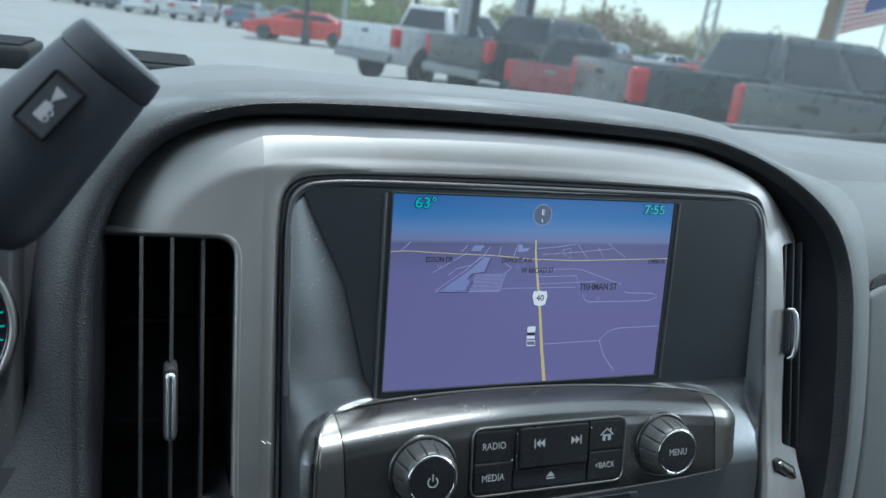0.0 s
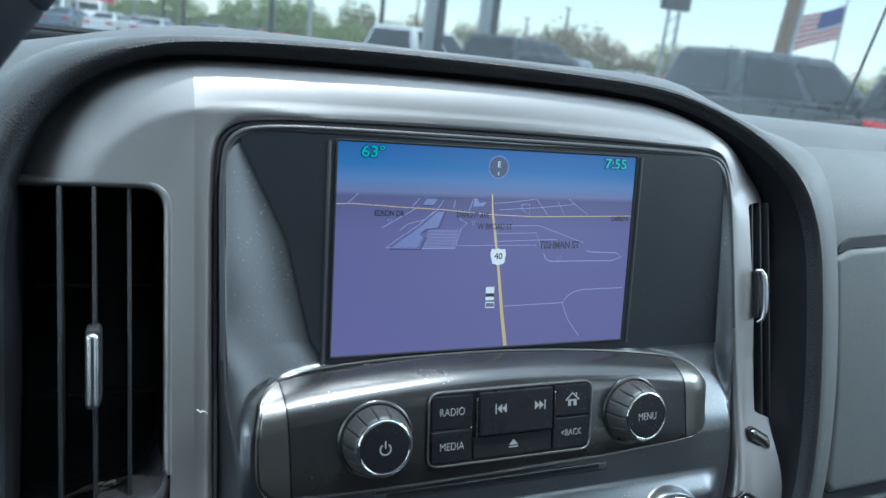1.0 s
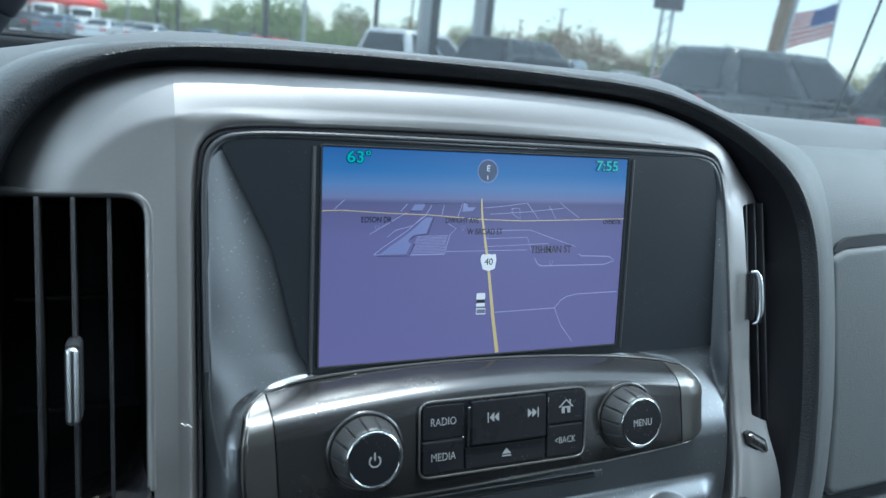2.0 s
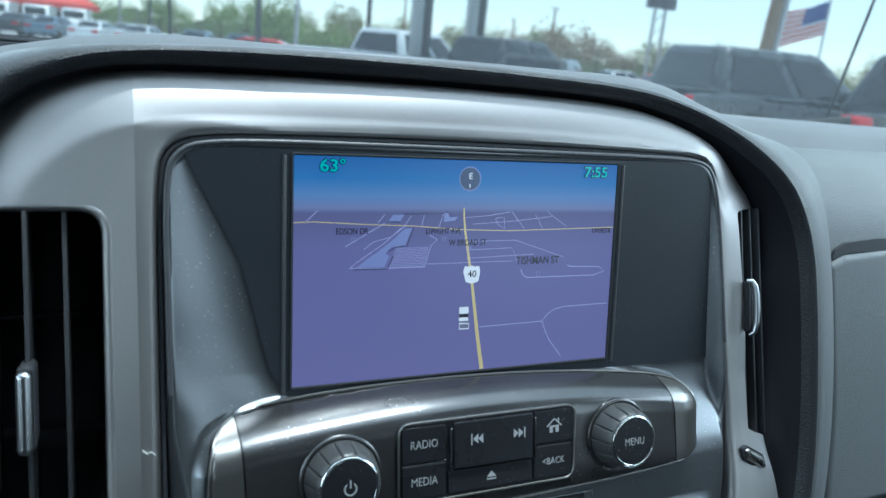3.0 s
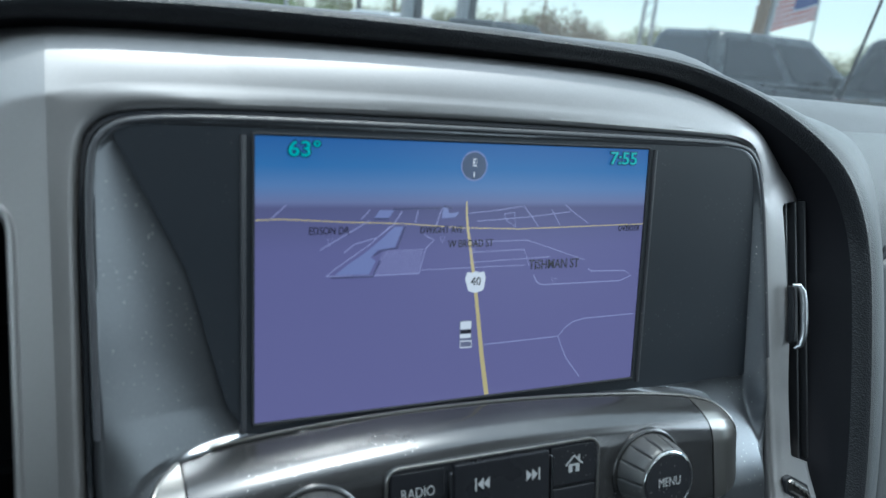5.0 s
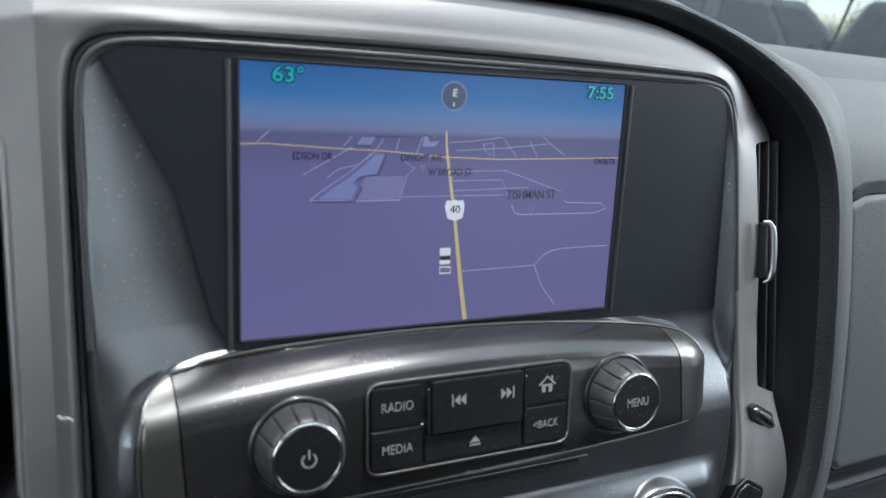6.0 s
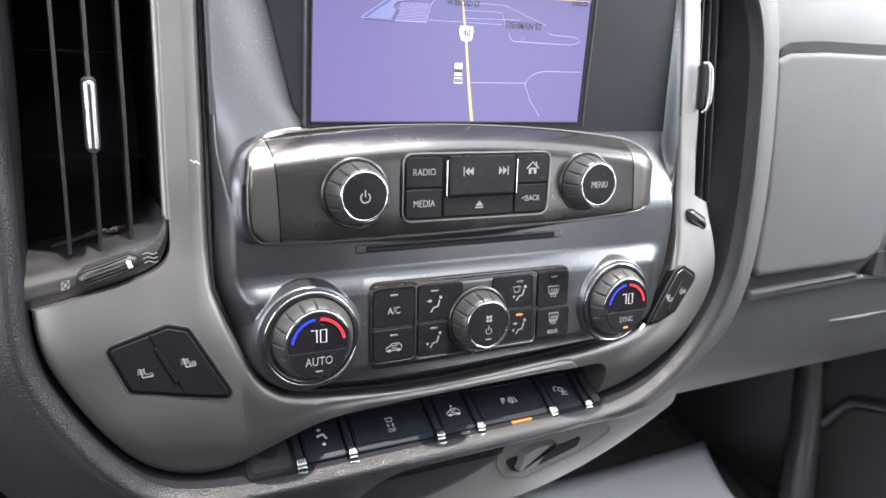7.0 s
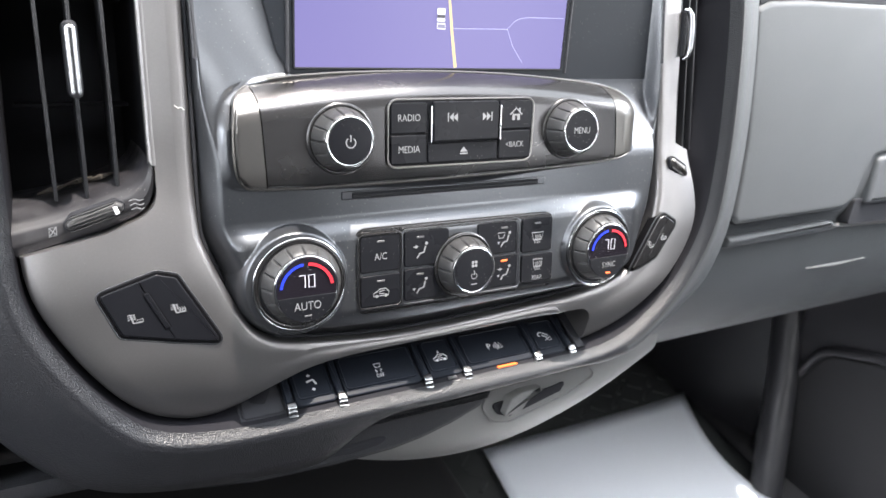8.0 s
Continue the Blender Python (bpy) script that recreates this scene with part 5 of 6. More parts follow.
# black knee panel on the driver's side, below and beside the padded surround
single("knee_panel", sheet(20, 20, lambda u, v: (-0.80 + 0.545 * u, 0.012 + 0.05 * v * v + 0.02 * (1 - u), -0.08 - 0.235 * v - 0.03 * (1 - u) * v)), BLACK, "black plastic knee panel below the steering column", "dashboard", kind="structure")
single("lower_apron", sheet(24, 20, lambda u, v: (-0.42 + 0.37 * u, 0.0060 + 0.004 * v + 0.06 * v ** 7, -0.264 - (0.010 + 0.020 * u) * v)), LEATHER, "black grained vinyl apron below the padded surround", "dash padding")
single("dash_liner", cuboid(-0.84, 0.10, 1.22, 0.84, 0.58, 1.42, 0.01, 1), TRIM_BLACK, "black dash substructure under the top pad", "trim", base=WORLD, kind="structure")
single("tunnel", cuboid(-0.26, -0.30, 0.60, 0.25, 0.60, 0.72, 0.03, 3), material("dark_tunnel_carpet", (0.012, 0.012, 0.013), 0.95, bump=0.8, bump_scale=500), "dark carpeted tunnel below the dash", "trim", base=WORLD, kind="structure")

# ---- glove box ----
glove = thing("glove_box", "closed mid grey glove box with a recessed handle", "glove box", (0.45, 0.02, -0.20))
DOOR = rounded([(.2805, -.1720), (.2860, -.1785), (.3600, -.1775), (.4230, -.1765), (.4400, -.1700), (.4480, -.1480), (.4600, -.1300), (.4850, -.1265), (.6600, -.1230), (.6600, .0035), (.3340, .0010), (.2950, -.0015), (.2800, -.0080), (.2835, -.0650), (.2852, -.1100), (.2830, -.1450)],
               [.006, .006, .05, .01, .012, .03, .012, .012, .01, .01, .03, .012, .007, .1, .1, .1], 6)
part("door_gap", slab(inset(DOOR, -0.0011), 0.0185, 0.012, 0.0005, 1), DARKHOLE, glove)
part("door", slab(DOOR, 0.0150, 0.015, 0.0046, 7), GREY, glove, "grained grey door")
# flat black strip above the door; the gap's shadow is put into its colour
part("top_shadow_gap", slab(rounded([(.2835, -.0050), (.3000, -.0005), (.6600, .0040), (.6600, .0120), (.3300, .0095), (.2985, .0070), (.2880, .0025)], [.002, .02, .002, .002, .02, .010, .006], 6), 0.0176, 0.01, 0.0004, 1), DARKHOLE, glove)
part("handle", slab(rounded([(.4580, -.1745), (.6600, -.1745), (.6600, -.1285), (.4660, -.1305)], [.004, .004, .004, .008], 5), 0.0135, 0.012, 0.0040, 5), GREY, glove, "grey pull handle")
part("handle_recess", slab(rounded([(.4410, -.1935), (.6600, -.1960), (.6600, -.1700), (.4480, -.1700)], .004, 5), 0.0196, 0.012, 0.0005, 2), DARKHOLE, glove)
part("lower_ledge", slab(rounded([(.2835, -.2010), (.4235, -.1985), (.4300, -.1900), (.4200, -.1885), (.2880, -.1915)], [.003, .003, .004, .003, .003], 6), 0.0225, 0.02, 0.0045, 6), GREY, glove)
part("ledge", tube([(.4300, 0.0300, -.1955), (.5200, 0.0290, -.1985), (.6600, 0.0290, -.2030)], .0024, 10), LOWGREY, glove)
part("lower_groove", tube([(.4185, 0.0395, -.2385), (.4600, 0.0385, -.2390), (.5109, 0.0395, -.2385)], [.0006, .0018, .0006], 8), LOWGREY, glove)

# ---- gear lever on the steering column ----
LEVER = material("black_lever_plastic", (0.017, 0.019, 0.026), 0.5, spec=0.25, grain=0.12, wear=0.12)
lever = thing("gear_lever", "black column gear lever with a tow mode button", "gear lever", (-0.300, -0.070, 1.385), base=WORLD)


def along(p, q, profile, n=40, squash=0.86):
    """A shape turned about the line from p to q: (share of the way, radius)."""
    p, q = Vector(p), Vector(q)
    t = (q - p).normalized()
    u = t.cross(Vector((0, 1, 0))).normalized()
    v = t.cross(u).normalized()
    return loft([[tuple(p + (q - p) * f + u * r * math.cos(2 * math.pi * k / n) + v * r * squash * math.sin(2 * math.pi * k / n)) for k in range(n)] for f, r in profile], cap_first=True)


L0, L1 = Vector((-0.2587, -0.063, 1.463)), Vector((-0.2133, -0.0605, 1.5172))
part("grip", along(L0, L1, [(-.10, .0190), (-.06, .0206), (0, .0218), (.10, .0220), (.5, .0196), (.84, .0174), (.85, .0171), (.853, .0160)]), LEVER, lever)
part("cap", along(L0, L1, [(.853, .0160), (.857, .0173), (.87, .0176), (.95, .0170), (.985, .0162), (1.0, .0145), (1.004, .0110)]), LEVER, lever, "smooth end cap")
part("stalk", along((-0.390, -0.020, 1.330), L0 + (L1 - L0) * .02, [(0, .012), (.7, .0135), (.92, .016), (1.0, .0185)]), LEVER, lever)
axis = (L1 - L0).normalized()
across = axis.cross(Vector((0, 1, 0))).normalized()
out = axis.cross(across).normalized()
if out.y > 0:
    out = -out
if across.x < 0:
    across = -across
out = (out * math.cos(radians(16)) - across * math.sin(radians(16))).normalized()
across = axis.cross(out).normalized()
FACE = Matrix((( *across, 0), (*(-out), 0), (*axis, 0), (0, 0, 0, 1))).transposed()
FACE.translation = L0 + (L1 - L0) * 0.600 + out * .0180


def on_face(bm):
    bm.transform(FACE)
    return bm


key_ob = part("tow_button", on_face(slab(box_outline(-.0054, -.0098, .0054, .0098, .0008), -0.0006, 0.004, 0.0003, 2)), LEVER, lever, "recessed oblong button")
part("button_edge", on_face(tube([(x, -0.0003, z) for x, z in box_outline(-.0057, -.0101, .0057, .0101, .0009)], 0.00075, 8, closed=True)), GAP_BLACK, key_ob)
bm = patch([(-.0018, -.0056), (.0014, -.0056), (.0014, .0006), (-.0018, .0006)], -0.0009)
stroke([(-.0002, .0006), (-.0002, .0026)], .0006, -0.0009, bm)
patch([(-.0022, .0064), (.0022, .0058), (.0004, .0024), (-.0008, .0024)], -0.0009, bm)
for z in (-.0042, -.0018):
    stroke(arc(.0018, z, .0010, 0, 360, 12)[:-1], .0005, -0.0010, bm, closed=True)
part("symbol", on_face(bm), material("dim_grey_print", (0.20, 0.20, 0.22), 0.5), key_ob)

# ---- instrument cluster behind the lever ----
cluster = thing("instrument_cluster", "black instrument cluster with teal gauge ticks", "instrument cluster", (-0.33, 0.05, -0.08))
part("hood", slab(box_outline(-.46, -.10, -.262, .060, .02, 6), 0.018, 0.05, 0.006, 3), BLACK, cluster)
gx, gz, gr = -.3055, -.0140, .0430
gauge = part("gauge", lathe(gx, gz, [(gr, 0.022), (gr, 0.0150), (gr - .002, 0.0140), (gr - .004, 0.0165), (gr - .005, 0.0172)], 64), DIALFACE, cluster, "round dark gauge")
part("gauge_ring", ring(gx, gz, gr - .0030, gr, 0.0125, 0.004), SILVER, gauge)
bm = bmesh.new()
for k in range(25):
    a = radians(-60 + k * 10)
    r0 = gr - .0115 if k % 3 == 0 else gr - .0085
    stroke([(gx + r0 * math.cos(a), gz + r0 * math.sin(a)), (gx + (gr - .0055) * math.cos(a), gz + (gr - .0055) * math.sin(a))], .0007, 0.0160, bm)
part("ticks", bm, glow("teal_gauge_light", (0.03, 0.55, 0.55), 0.9), gauge, "lit teal ticks")

# defroster and speaker covers on the dash top
cover = material("black_grille", (0.02, 0.021, 0.024), 0.8, grain=0.2, spec=0.1)
for x0, x1, y0, y1 in ((-.270, -.172, .290, .400), (-.620, -.300, .340, .430)):
    g = thing("dash_top_grille", "flat black speaker grille on the dash top", "grille", ((x0 + x1) / 2, (y0 + y1) / 2, 1.468), base=WORLD)
    part("cover", cuboid(x0, y0, 1.462, x1, y1, 1.482, 0.004, 3), cover, g)
    for k in range(7):
        y = y0 + .008 + (y1 - y0 - .016) * k / 6
        part("louvre", cuboid(x0 + .006, y - .0025, 1.481, x1 - .006, y + .0025, 1.4845, 0.001, 1), cover, g)

# ---- passenger footwell ----
CARPET = material("black_floor_carpet", (0.03, 0.03, 0.033), 0.95, bump=0.8, bump_scale=500, wear=0.2)
RUBBER = material("black_rubber_mat", (0.035, 0.038, 0.038), 0.6, grain=0.15, wear=0.2)
PAPER = material("white_paper_mat", (0.86, 0.90, 0.97), 0.8, grain=0.03, grain_scale=300, wear=0.03)
FLOOR = 0.650
single("floor", cuboid(-0.86, -1.75, 0.58, 0.86, 0.62, FLOOR, 0.004, 1), CARPET, "black carpeted cab floor", "floor", base=WORLD, kind="structure")
mat = thing("floor_mat", "black rubber floor mat with a raised tread", "floor mat", (0.45, 0.1, FLOOR), base=WORLD)
bm = slab(rounded([(.27, -.38), (.70, -.38), (.770, .33), (.80, .42), (.70, .50), (.27, .48)], .04, 8), 0.0, 0.008, 0.003, 2)
bm.transform(Matrix.Translation((0, 0, FLOOR + 0.010)) @ Matrix.Rotation(radians(-90), 4, "X"))
part("mat", bm, RUBBER, mat)
for j in range(9):
    for i in range(14):
        x, y = .305 + i * .036, .225 + j * .030
        if x > .775 - .3 * abs(y - .38):
            continue
        bm = cuboid(-.013, -.0035, 0, .013, .0035, .003, 0.001, 1)
        bm.transform(Matrix.Translation((x, y, FLOOR + .0085)) @ Matrix.Rotation((1 if (i + j) % 2 else -1) * radians(40), 4, "Z"))
        part("tread", bm, RUBBER, mat)


def paper_fn(u, v):
    left, right = Vector((.338 - .10 * (1 - v), .316 - .70 * (1 - v))), Vector((.774 - .10 * (1 - v), .325 - .70 * (1 - v)))
    p = left * (1 - u) + right * u
    return (p.x - 0.042 * math.sin(math.pi * min(1, (1 - v) * 2.2)) * u * u, p.y, FLOOR + 0.0165 + 0.004 * math.sin(3 * u + 2 * v) + 0.003 * u ** 6)


paper = single("paper_floor_mat", sheet(24, 24, paper_fn), PAPER, "plain white paper protective mat lying on the floor mat", "paper mat", base=WORLD)
sol = paper.modifiers.new("thickness", "SOLIDIFY")
sol.thickness = 0.0006

# sill, kick panel and door with its speaker
single("kick_panel", sheet(16, 20, lambda u, v: (0.835 - 0.05 * math.sin(math.pi * u), 0.60 - 0.42 * u, 0.64 + 0.60 * v)), TRIM_BLACK, "dark plastic kick panel in the footwell", "trim", base=WORLD, kind="structure")
single("footwell_post", tube([(0.715, 0.075, 0.62), (0.740, 0.112, 0.70), (0.785, 0.172, 0.82), (0.815, 0.215, 0.90), (0.84, 0.24, 1.05)], [.024, .024, .024, .026, .028], 20), TRIM_BLACK, "dark rounded door sill post", "trim", base=WORLD, kind="structure")
door = thing("passenger_door", "dark plastic passenger door with a round speaker", "door", (0.82, -0.3, 0.76), base=WORLD)
SIDE = Matrix(((0, 1, 0, 0.800), (-1, 0, 0, 0), (0, 0, 1, 0), (0, 0, 0, 1)))


def on_door(bm):
    bm.transform(SIDE)
    return bm


part("panel", on_door(slab(box_outline(-0.19, 0.60, 1.20, 1.30, .03, 6), 0.0, 0.06, 0.012, 3)), TRIM_BLACK, door)
SPK = rounded([(-.110, .615), (.150, .615), (.200, .780), (.170, .900), (-.050, .924), (-.132, .886), (-.166, .800), (-.152, .690)], .05, 8)
part("speaker_rim", on_door(tube([(x, -0.004, z) for x, z in SPK], 0.007, 12, closed=True)), TRIM_BLACK, door)
part("speaker_grille", on_door(slab(inset(SPK, 0.008), -0.004, 0.01, 0.004, 2)), material("speaker_cloth", (0.018, 0.018, 0.021), 0.75, bump=0.6, bump_scale=900, kind="cells"), door, "dark speaker grille")


# a thread of lint caught on the silver trim
single("lint_thread", tube([(-.1531, -0.0022, -.0722), (-.1522, -0.0026, -.0728), (-.1514, -0.0026, -.0738), (-.1506, -0.0024, -.0730), (-.1496, -0.0026, -.0734), (-.1484, -0.0026, -.0746)], 0.00018, 6), material("pale_lint", (0.7, 0.7, 0.68), 0.9), "short pale thread of lint on the silver trim", "lint")
# ---- the cab's shell, closed round the camera ----
LINER = material("grey_headliner", (0.66, 0.66, 0.65), 0.9, bump=0.2, bump_scale=700)
CLOTH = material("dark_cab_trim", (0.06, 0.06, 0.065), 0.8, grain=0.1)


def shell(name, boxes, mat, label):
    bm = bmesh.new()
    for b in boxes:
        cuboid(*b, 0.0, 1, bm)
    return single(name, bm, mat, label, "cab trim", base=WORLD, kind="structure", smooth=False)


shell("ceiling", [(-0.86, -1.75, 1.94, 0.86, -0.38, 1.98)], LINER, "pale grey headliner")
shell("wall_rear", [(-0.86, -1.79, 0.58, 0.86, -1.75, 1.45), (-0.86, -1.79, 1.45, -0.66, -1.75, 1.94), (0.66, -1.79, 1.45, 0.86, -1.75, 1.94), (-0.66, -1.79, 1.84, 0.66, -1.75, 1.94)], CLOTH, "dark rear cab wall with a window")
for s, nm in ((-1, "wall_driver_side"), (1, "wall_passenger_side")):
    x0, x1 = sorted((s * 0.86, s * 0.90))
    shell(nm, [(x0, -1.79, 0.58, x1, 0.40, 1.30), (x0, -1.79, 1.30, x1, -1.45, 1.98), (x0, -0.72, 1.30, x1, -0.60, 1.98), (x0, -1.45, 1.88, x1, -0.36, 1.98)], CLOTH, "dark cab side with door windows")
    bm = tube([(s * 0.87, 0.42, 1.38), (s * 0.82, 0.16, 1.62), (s * 0.74, -0.40, 1.95)], [.045, .042, .04], 14)
    single("windshield_pillar", bm, LINER, "grey windshield pillar", "pillar", base=WORLD, kind="structure")
shell("firewall", [(-0.90, 0.60, 0.58, 0.90, 0.64, 1.44), (-0.90, 0.36, 0.58, -0.86, 0.64, 1.40), (0.86, 0.36, 0.58, 0.90, 0.64, 1.40)], CLOTH, "dark firewall behind the dash")
shell("hood", [(-0.88, 0.66, 0.9, 0.88, 1.75, 1.28)], material("hood_paint", (0.35, 0.36, 0.38), 0.25, 0.3, coat=1.0), "grey painted hood outside the windshield")


def windshield_glass():
    m = bpy.data.materials.new("veiled_windshield_glass")
    m.use_nodes = True
    nt = m.node_tree
    nt.nodes.clear()
    out, mix1, mix2 = nt.nodes.new("ShaderNodeOutputMaterial"), nt.nodes.new("ShaderNodeMixShader"), nt.nodes.new("ShaderNodeMixShader")
    # the pale film imitates the veil of glare; the noise only varies its strength
    clear, film, shine, dust = (nt.nodes.new("ShaderNodeBsdf" + k) if k[0] != "!" else nt.nodes.new("ShaderNode" + k[1:]) for k in ("Transparent", "Diffuse", "Glossy", "!TexNoise"))
    clear.inputs["Color"].default_value = (0.90, 0.95, 0.94, 1)
    film.inputs["Color"].default_value = (0.75, 0.78, 0.80, 1)
    shine.inputs["Roughness"].default_value = 0.02
    dust.inputs["Scale"].default_value = 6.0
    rng_ = nt.nodes.new("ShaderNodeMapRange")
    rng_.inputs["To Min"].default_value, rng_.inputs["To Max"].default_value = 0.18, 0.25
    nt.links.new(dust.outputs["Fac"], rng_.inputs["Value"])
    nt.links.new(rng_.outputs["Result"], mix1.inputs["Fac"])
    nt.links.new(clear.outputs[0], mix1.inputs[1])
    nt.links.new(film.outputs[0], mix1.inputs[2])
    mix2.inputs["Fac"].default_value = 0.03
    nt.links.new(mix1.outputs[0], mix2.inputs[1])
    nt.links.new(shine.outputs[0], mix2.inputs[2])
    nt.links.new(mix2.outputs[0], out.inputs["Surface"])
    return m


pane = single("window_windshield", sheet(24, 12, lambda u, v: ((2 * u - 1) * (0.90 - 0.12 * v), 0.70 - 1.08 * v - 0.30 * (2 * u - 1) ** 2 * (1 - v), 1.43 + 0.53 * v)), windshield_glass(), "windshield glass with a pale film that imitates glare", "window", base=WORLD, kind="structure")
pane.visible_shadow = False


def tinted_glass():
    m = bpy.data.materials.new("privacy_glass")
    m.use_nodes = True
    nt = m.node_tree
    nt.nodes.clear()
    out, mix, clear, shine = (nt.nodes.new("ShaderNode" + k) for k in ("OutputMaterial", "MixShader", "BsdfTransparent", "BsdfGlossy"))
    clear.inputs["Color"].default_value = (0.10, 0.105, 0.11, 1)
    shine.inputs["Roughness"].default_value = 0.02
    mix.inputs["Fac"].default_value = 0.05
    nt.links.new(clear.outputs[0], mix.inputs[1])
    nt.links.new(shine.outputs[0], mix.inputs[2])
    nt.links.new(mix.outputs[0], out.inputs["Surface"])
    return m


PRIVACY = tinted_glass()
single("window_rear", cuboid(-0.66, -1.774, 1.45, 0.66, -1.766, 1.84), PRIVACY, "dark tinted rear window glass", "window", base=WORLD, kind="structure", smooth=False)
single("window_driver_rear", cuboid(-0.884, -1.45, 1.30, -0.876, -0.72, 1.88), PRIVACY, "dark tinted rear door glass", "window", base=WORLD, kind="structure", smooth=False)
single("window_passenger_rear", cuboid(0.876, -1.45, 1.30, 0.884, -0.72, 1.88), PRIVACY, "dark tinted rear door glass", "window", base=WORLD, kind="structure", smooth=False)
# ---- outside: car park ----
ASPHALT = material("asphalt", (0.29, 0.295, 0.30), 0.85, grain=0.25, grain_scale=40, wear=0.3, wear_scale=0.3)
bm = bmesh.new()
bmesh.ops.create_grid(bm, x_segments=8, y_segments=8, size=1800)
single("ground", bm, ASPHALT, "grey asphalt car park", "ground", base=WORLD, kind="structure")


def heading(x, y, deg):
    """A pose on the ground, facing deg to the right of straight ahead; local x points forwards."""
    return Matrix.Translation((x, y, 0)) @ Matrix.Rotation(radians(90 - deg), 4, "Z")


def paint(name, color):
    return material(name, color, 0.28, 0.15, coat=0.8, wear=0.04, wear_scale=3)


def local_thing(name, label, category, m, group=""):
    ob = new(name)
    ob.matrix_basis = m
    return tagged(ob, label, category, group)


CARGLASS = material("tinted_car_glass", (0.02, 0.024, 0.028), 0.08, coat=0.5)
TYRE, RIM = material("tyre_rubber", (0.02, 0.02, 0.021), 0.8, grain=0.1), material("alloy_rim", (0.45, 0.46, 0.47), 0.3, 0.8)
TAIL = material("red_tail_lamp", (0.50, 0.006, 0.012), 0.2, coat=0.6)
HEAD = material("clear_lamp", (0.7, 0.72, 0.75), 0.1, coat=0.6)
BUMPER = material("grey_bumper", (0.30, 0.31, 0.32), 0.3, 0.6)


def wheel(parent, x, y, r, w=0.24):
    def disc(radius, y0, y1, prof):
        loops = []
        for rr, yy in prof:
            loops.append([(x + rr * math.cos(2 * math.pi * k / 28), yy, r + rr * math.sin(2 * math.pi * k / 28)) for k in range(28)])
        return loft(loops, cap_first=True)
    s = 1 if y > 0 else -1
    ob = part("wheel", disc(r, 0, 0, [(r * .9, y - s * w / 2), (r, y - s * w * .38), (r, y + s * w * .38), (r * .92, y + s * w / 2), (r * .66, y + s * w * .48)]), TYRE, parent, "black tyre")
    part("rim", disc(r, 0, 0, [(r * .66, y + s * w * .30), (r * .64, y + s * w * .50), (r * .50, y + s * w * .46), (r * .2, y + s * w * .42), (r * .12, y + s * w * .48)]), RIM, ob)


def cabin(parent, low, high, z0, z1, color_mat, split=0.52):
    """A tapered glasshouse: low and high are (rear x, front x, half width) at z0 and z1."""
    def ringpts(a, z, cut=0.12):
        xr, xf, hw = a
        return [(x, y, z) for x, y in rounded([(xr, -hw), (xf, -hw), (xf, hw), (xr, hw)], cut, 4)]
    top = (high[0] + .08, high[1] - .10, high[2] - .08)
    part("cab", loft([ringpts(low, z0 - .05), ringpts(low, z0), ringpts(high, z1 - .06), ringpts(((high[0] + top[0]) / 2, (high[1] + top[1]) / 2, (high[2] + top[2]) / 2), z1 - .015), ringpts(top, z1)]), color_mat, parent)

    def quad(pts, off):
        bm = bmesh.new()
        c = [Vector(p) for p in pts]
        n = (c[1] - c[0]).cross(c[3] - c[0]).normalized() * off
        loops = [[tuple(p) for p in c], [tuple(p + n) for p in c]]
        mid = sum((p + n * 1.3 for p in c), Vector()) / 4
        loops.append([tuple((p + n * 1.3) * 0.97 + mid * 0.03) for p in c])
        return loft(loops, cap_first=True, bm=bm)

    def face(u, v, side):
        """A point of a side: u from the rear to the front, v upwards."""
        xr, xf = low[0] * (1 - v) + high[0] * v, low[1] * (1 - v) + high[1] * v
        hw, z = low[2] * (1 - v) + high[2] * v, z0 + (z1 - .06 - z0) * v
        if side in ("l", "r"):
            return (xr + (xf - xr) * u, hw * (1 if side == "l" else -1), z)
        return (xr if side == "b" else xf, hw * (2 * u - 1), z)
    for side, sgn in (("l", 1), ("r", -1)):
        for u0, u1 in ((0.08, split - .03), (split + .03, 0.90)):
            pts = [face(u0, .10, side), face(u1, .10, side), face(u1, .92, side), face(u0, .92, side)]
            part("side_window", quad(pts if side == "r" else pts[::-1], 0.012), CARGLASS, parent, "dark side glass", smooth=False)
    for side, nm in (("b", "rear_window"), ("f", "windscreen")):
        pts = [face(.08, .12, side), face(.92, .12, side), face(.90, .92, side), face(.10, .92, side)]
        part(nm, quad(pts[::-1] if side == "b" else pts, 0.012), CARGLASS, parent, "dark glass", smooth=False)


def side_solid(profile, hw, tuck=0.06):
    """A body from its side outline (x, z), hw to each side, with rounded flanks."""
    loops = []
    for y, d in ((-hw + .0, tuck), (-hw + .0, tuck * .4), (-hw + tuck * .6, 0.0), (hw - tuck * .6, 0.0), (hw, tuck * .4), (hw, tuck)):
        loops.append([(x, y, z) for x, z in inset(profile, d)])
    return loft(loops, cap_first=True)


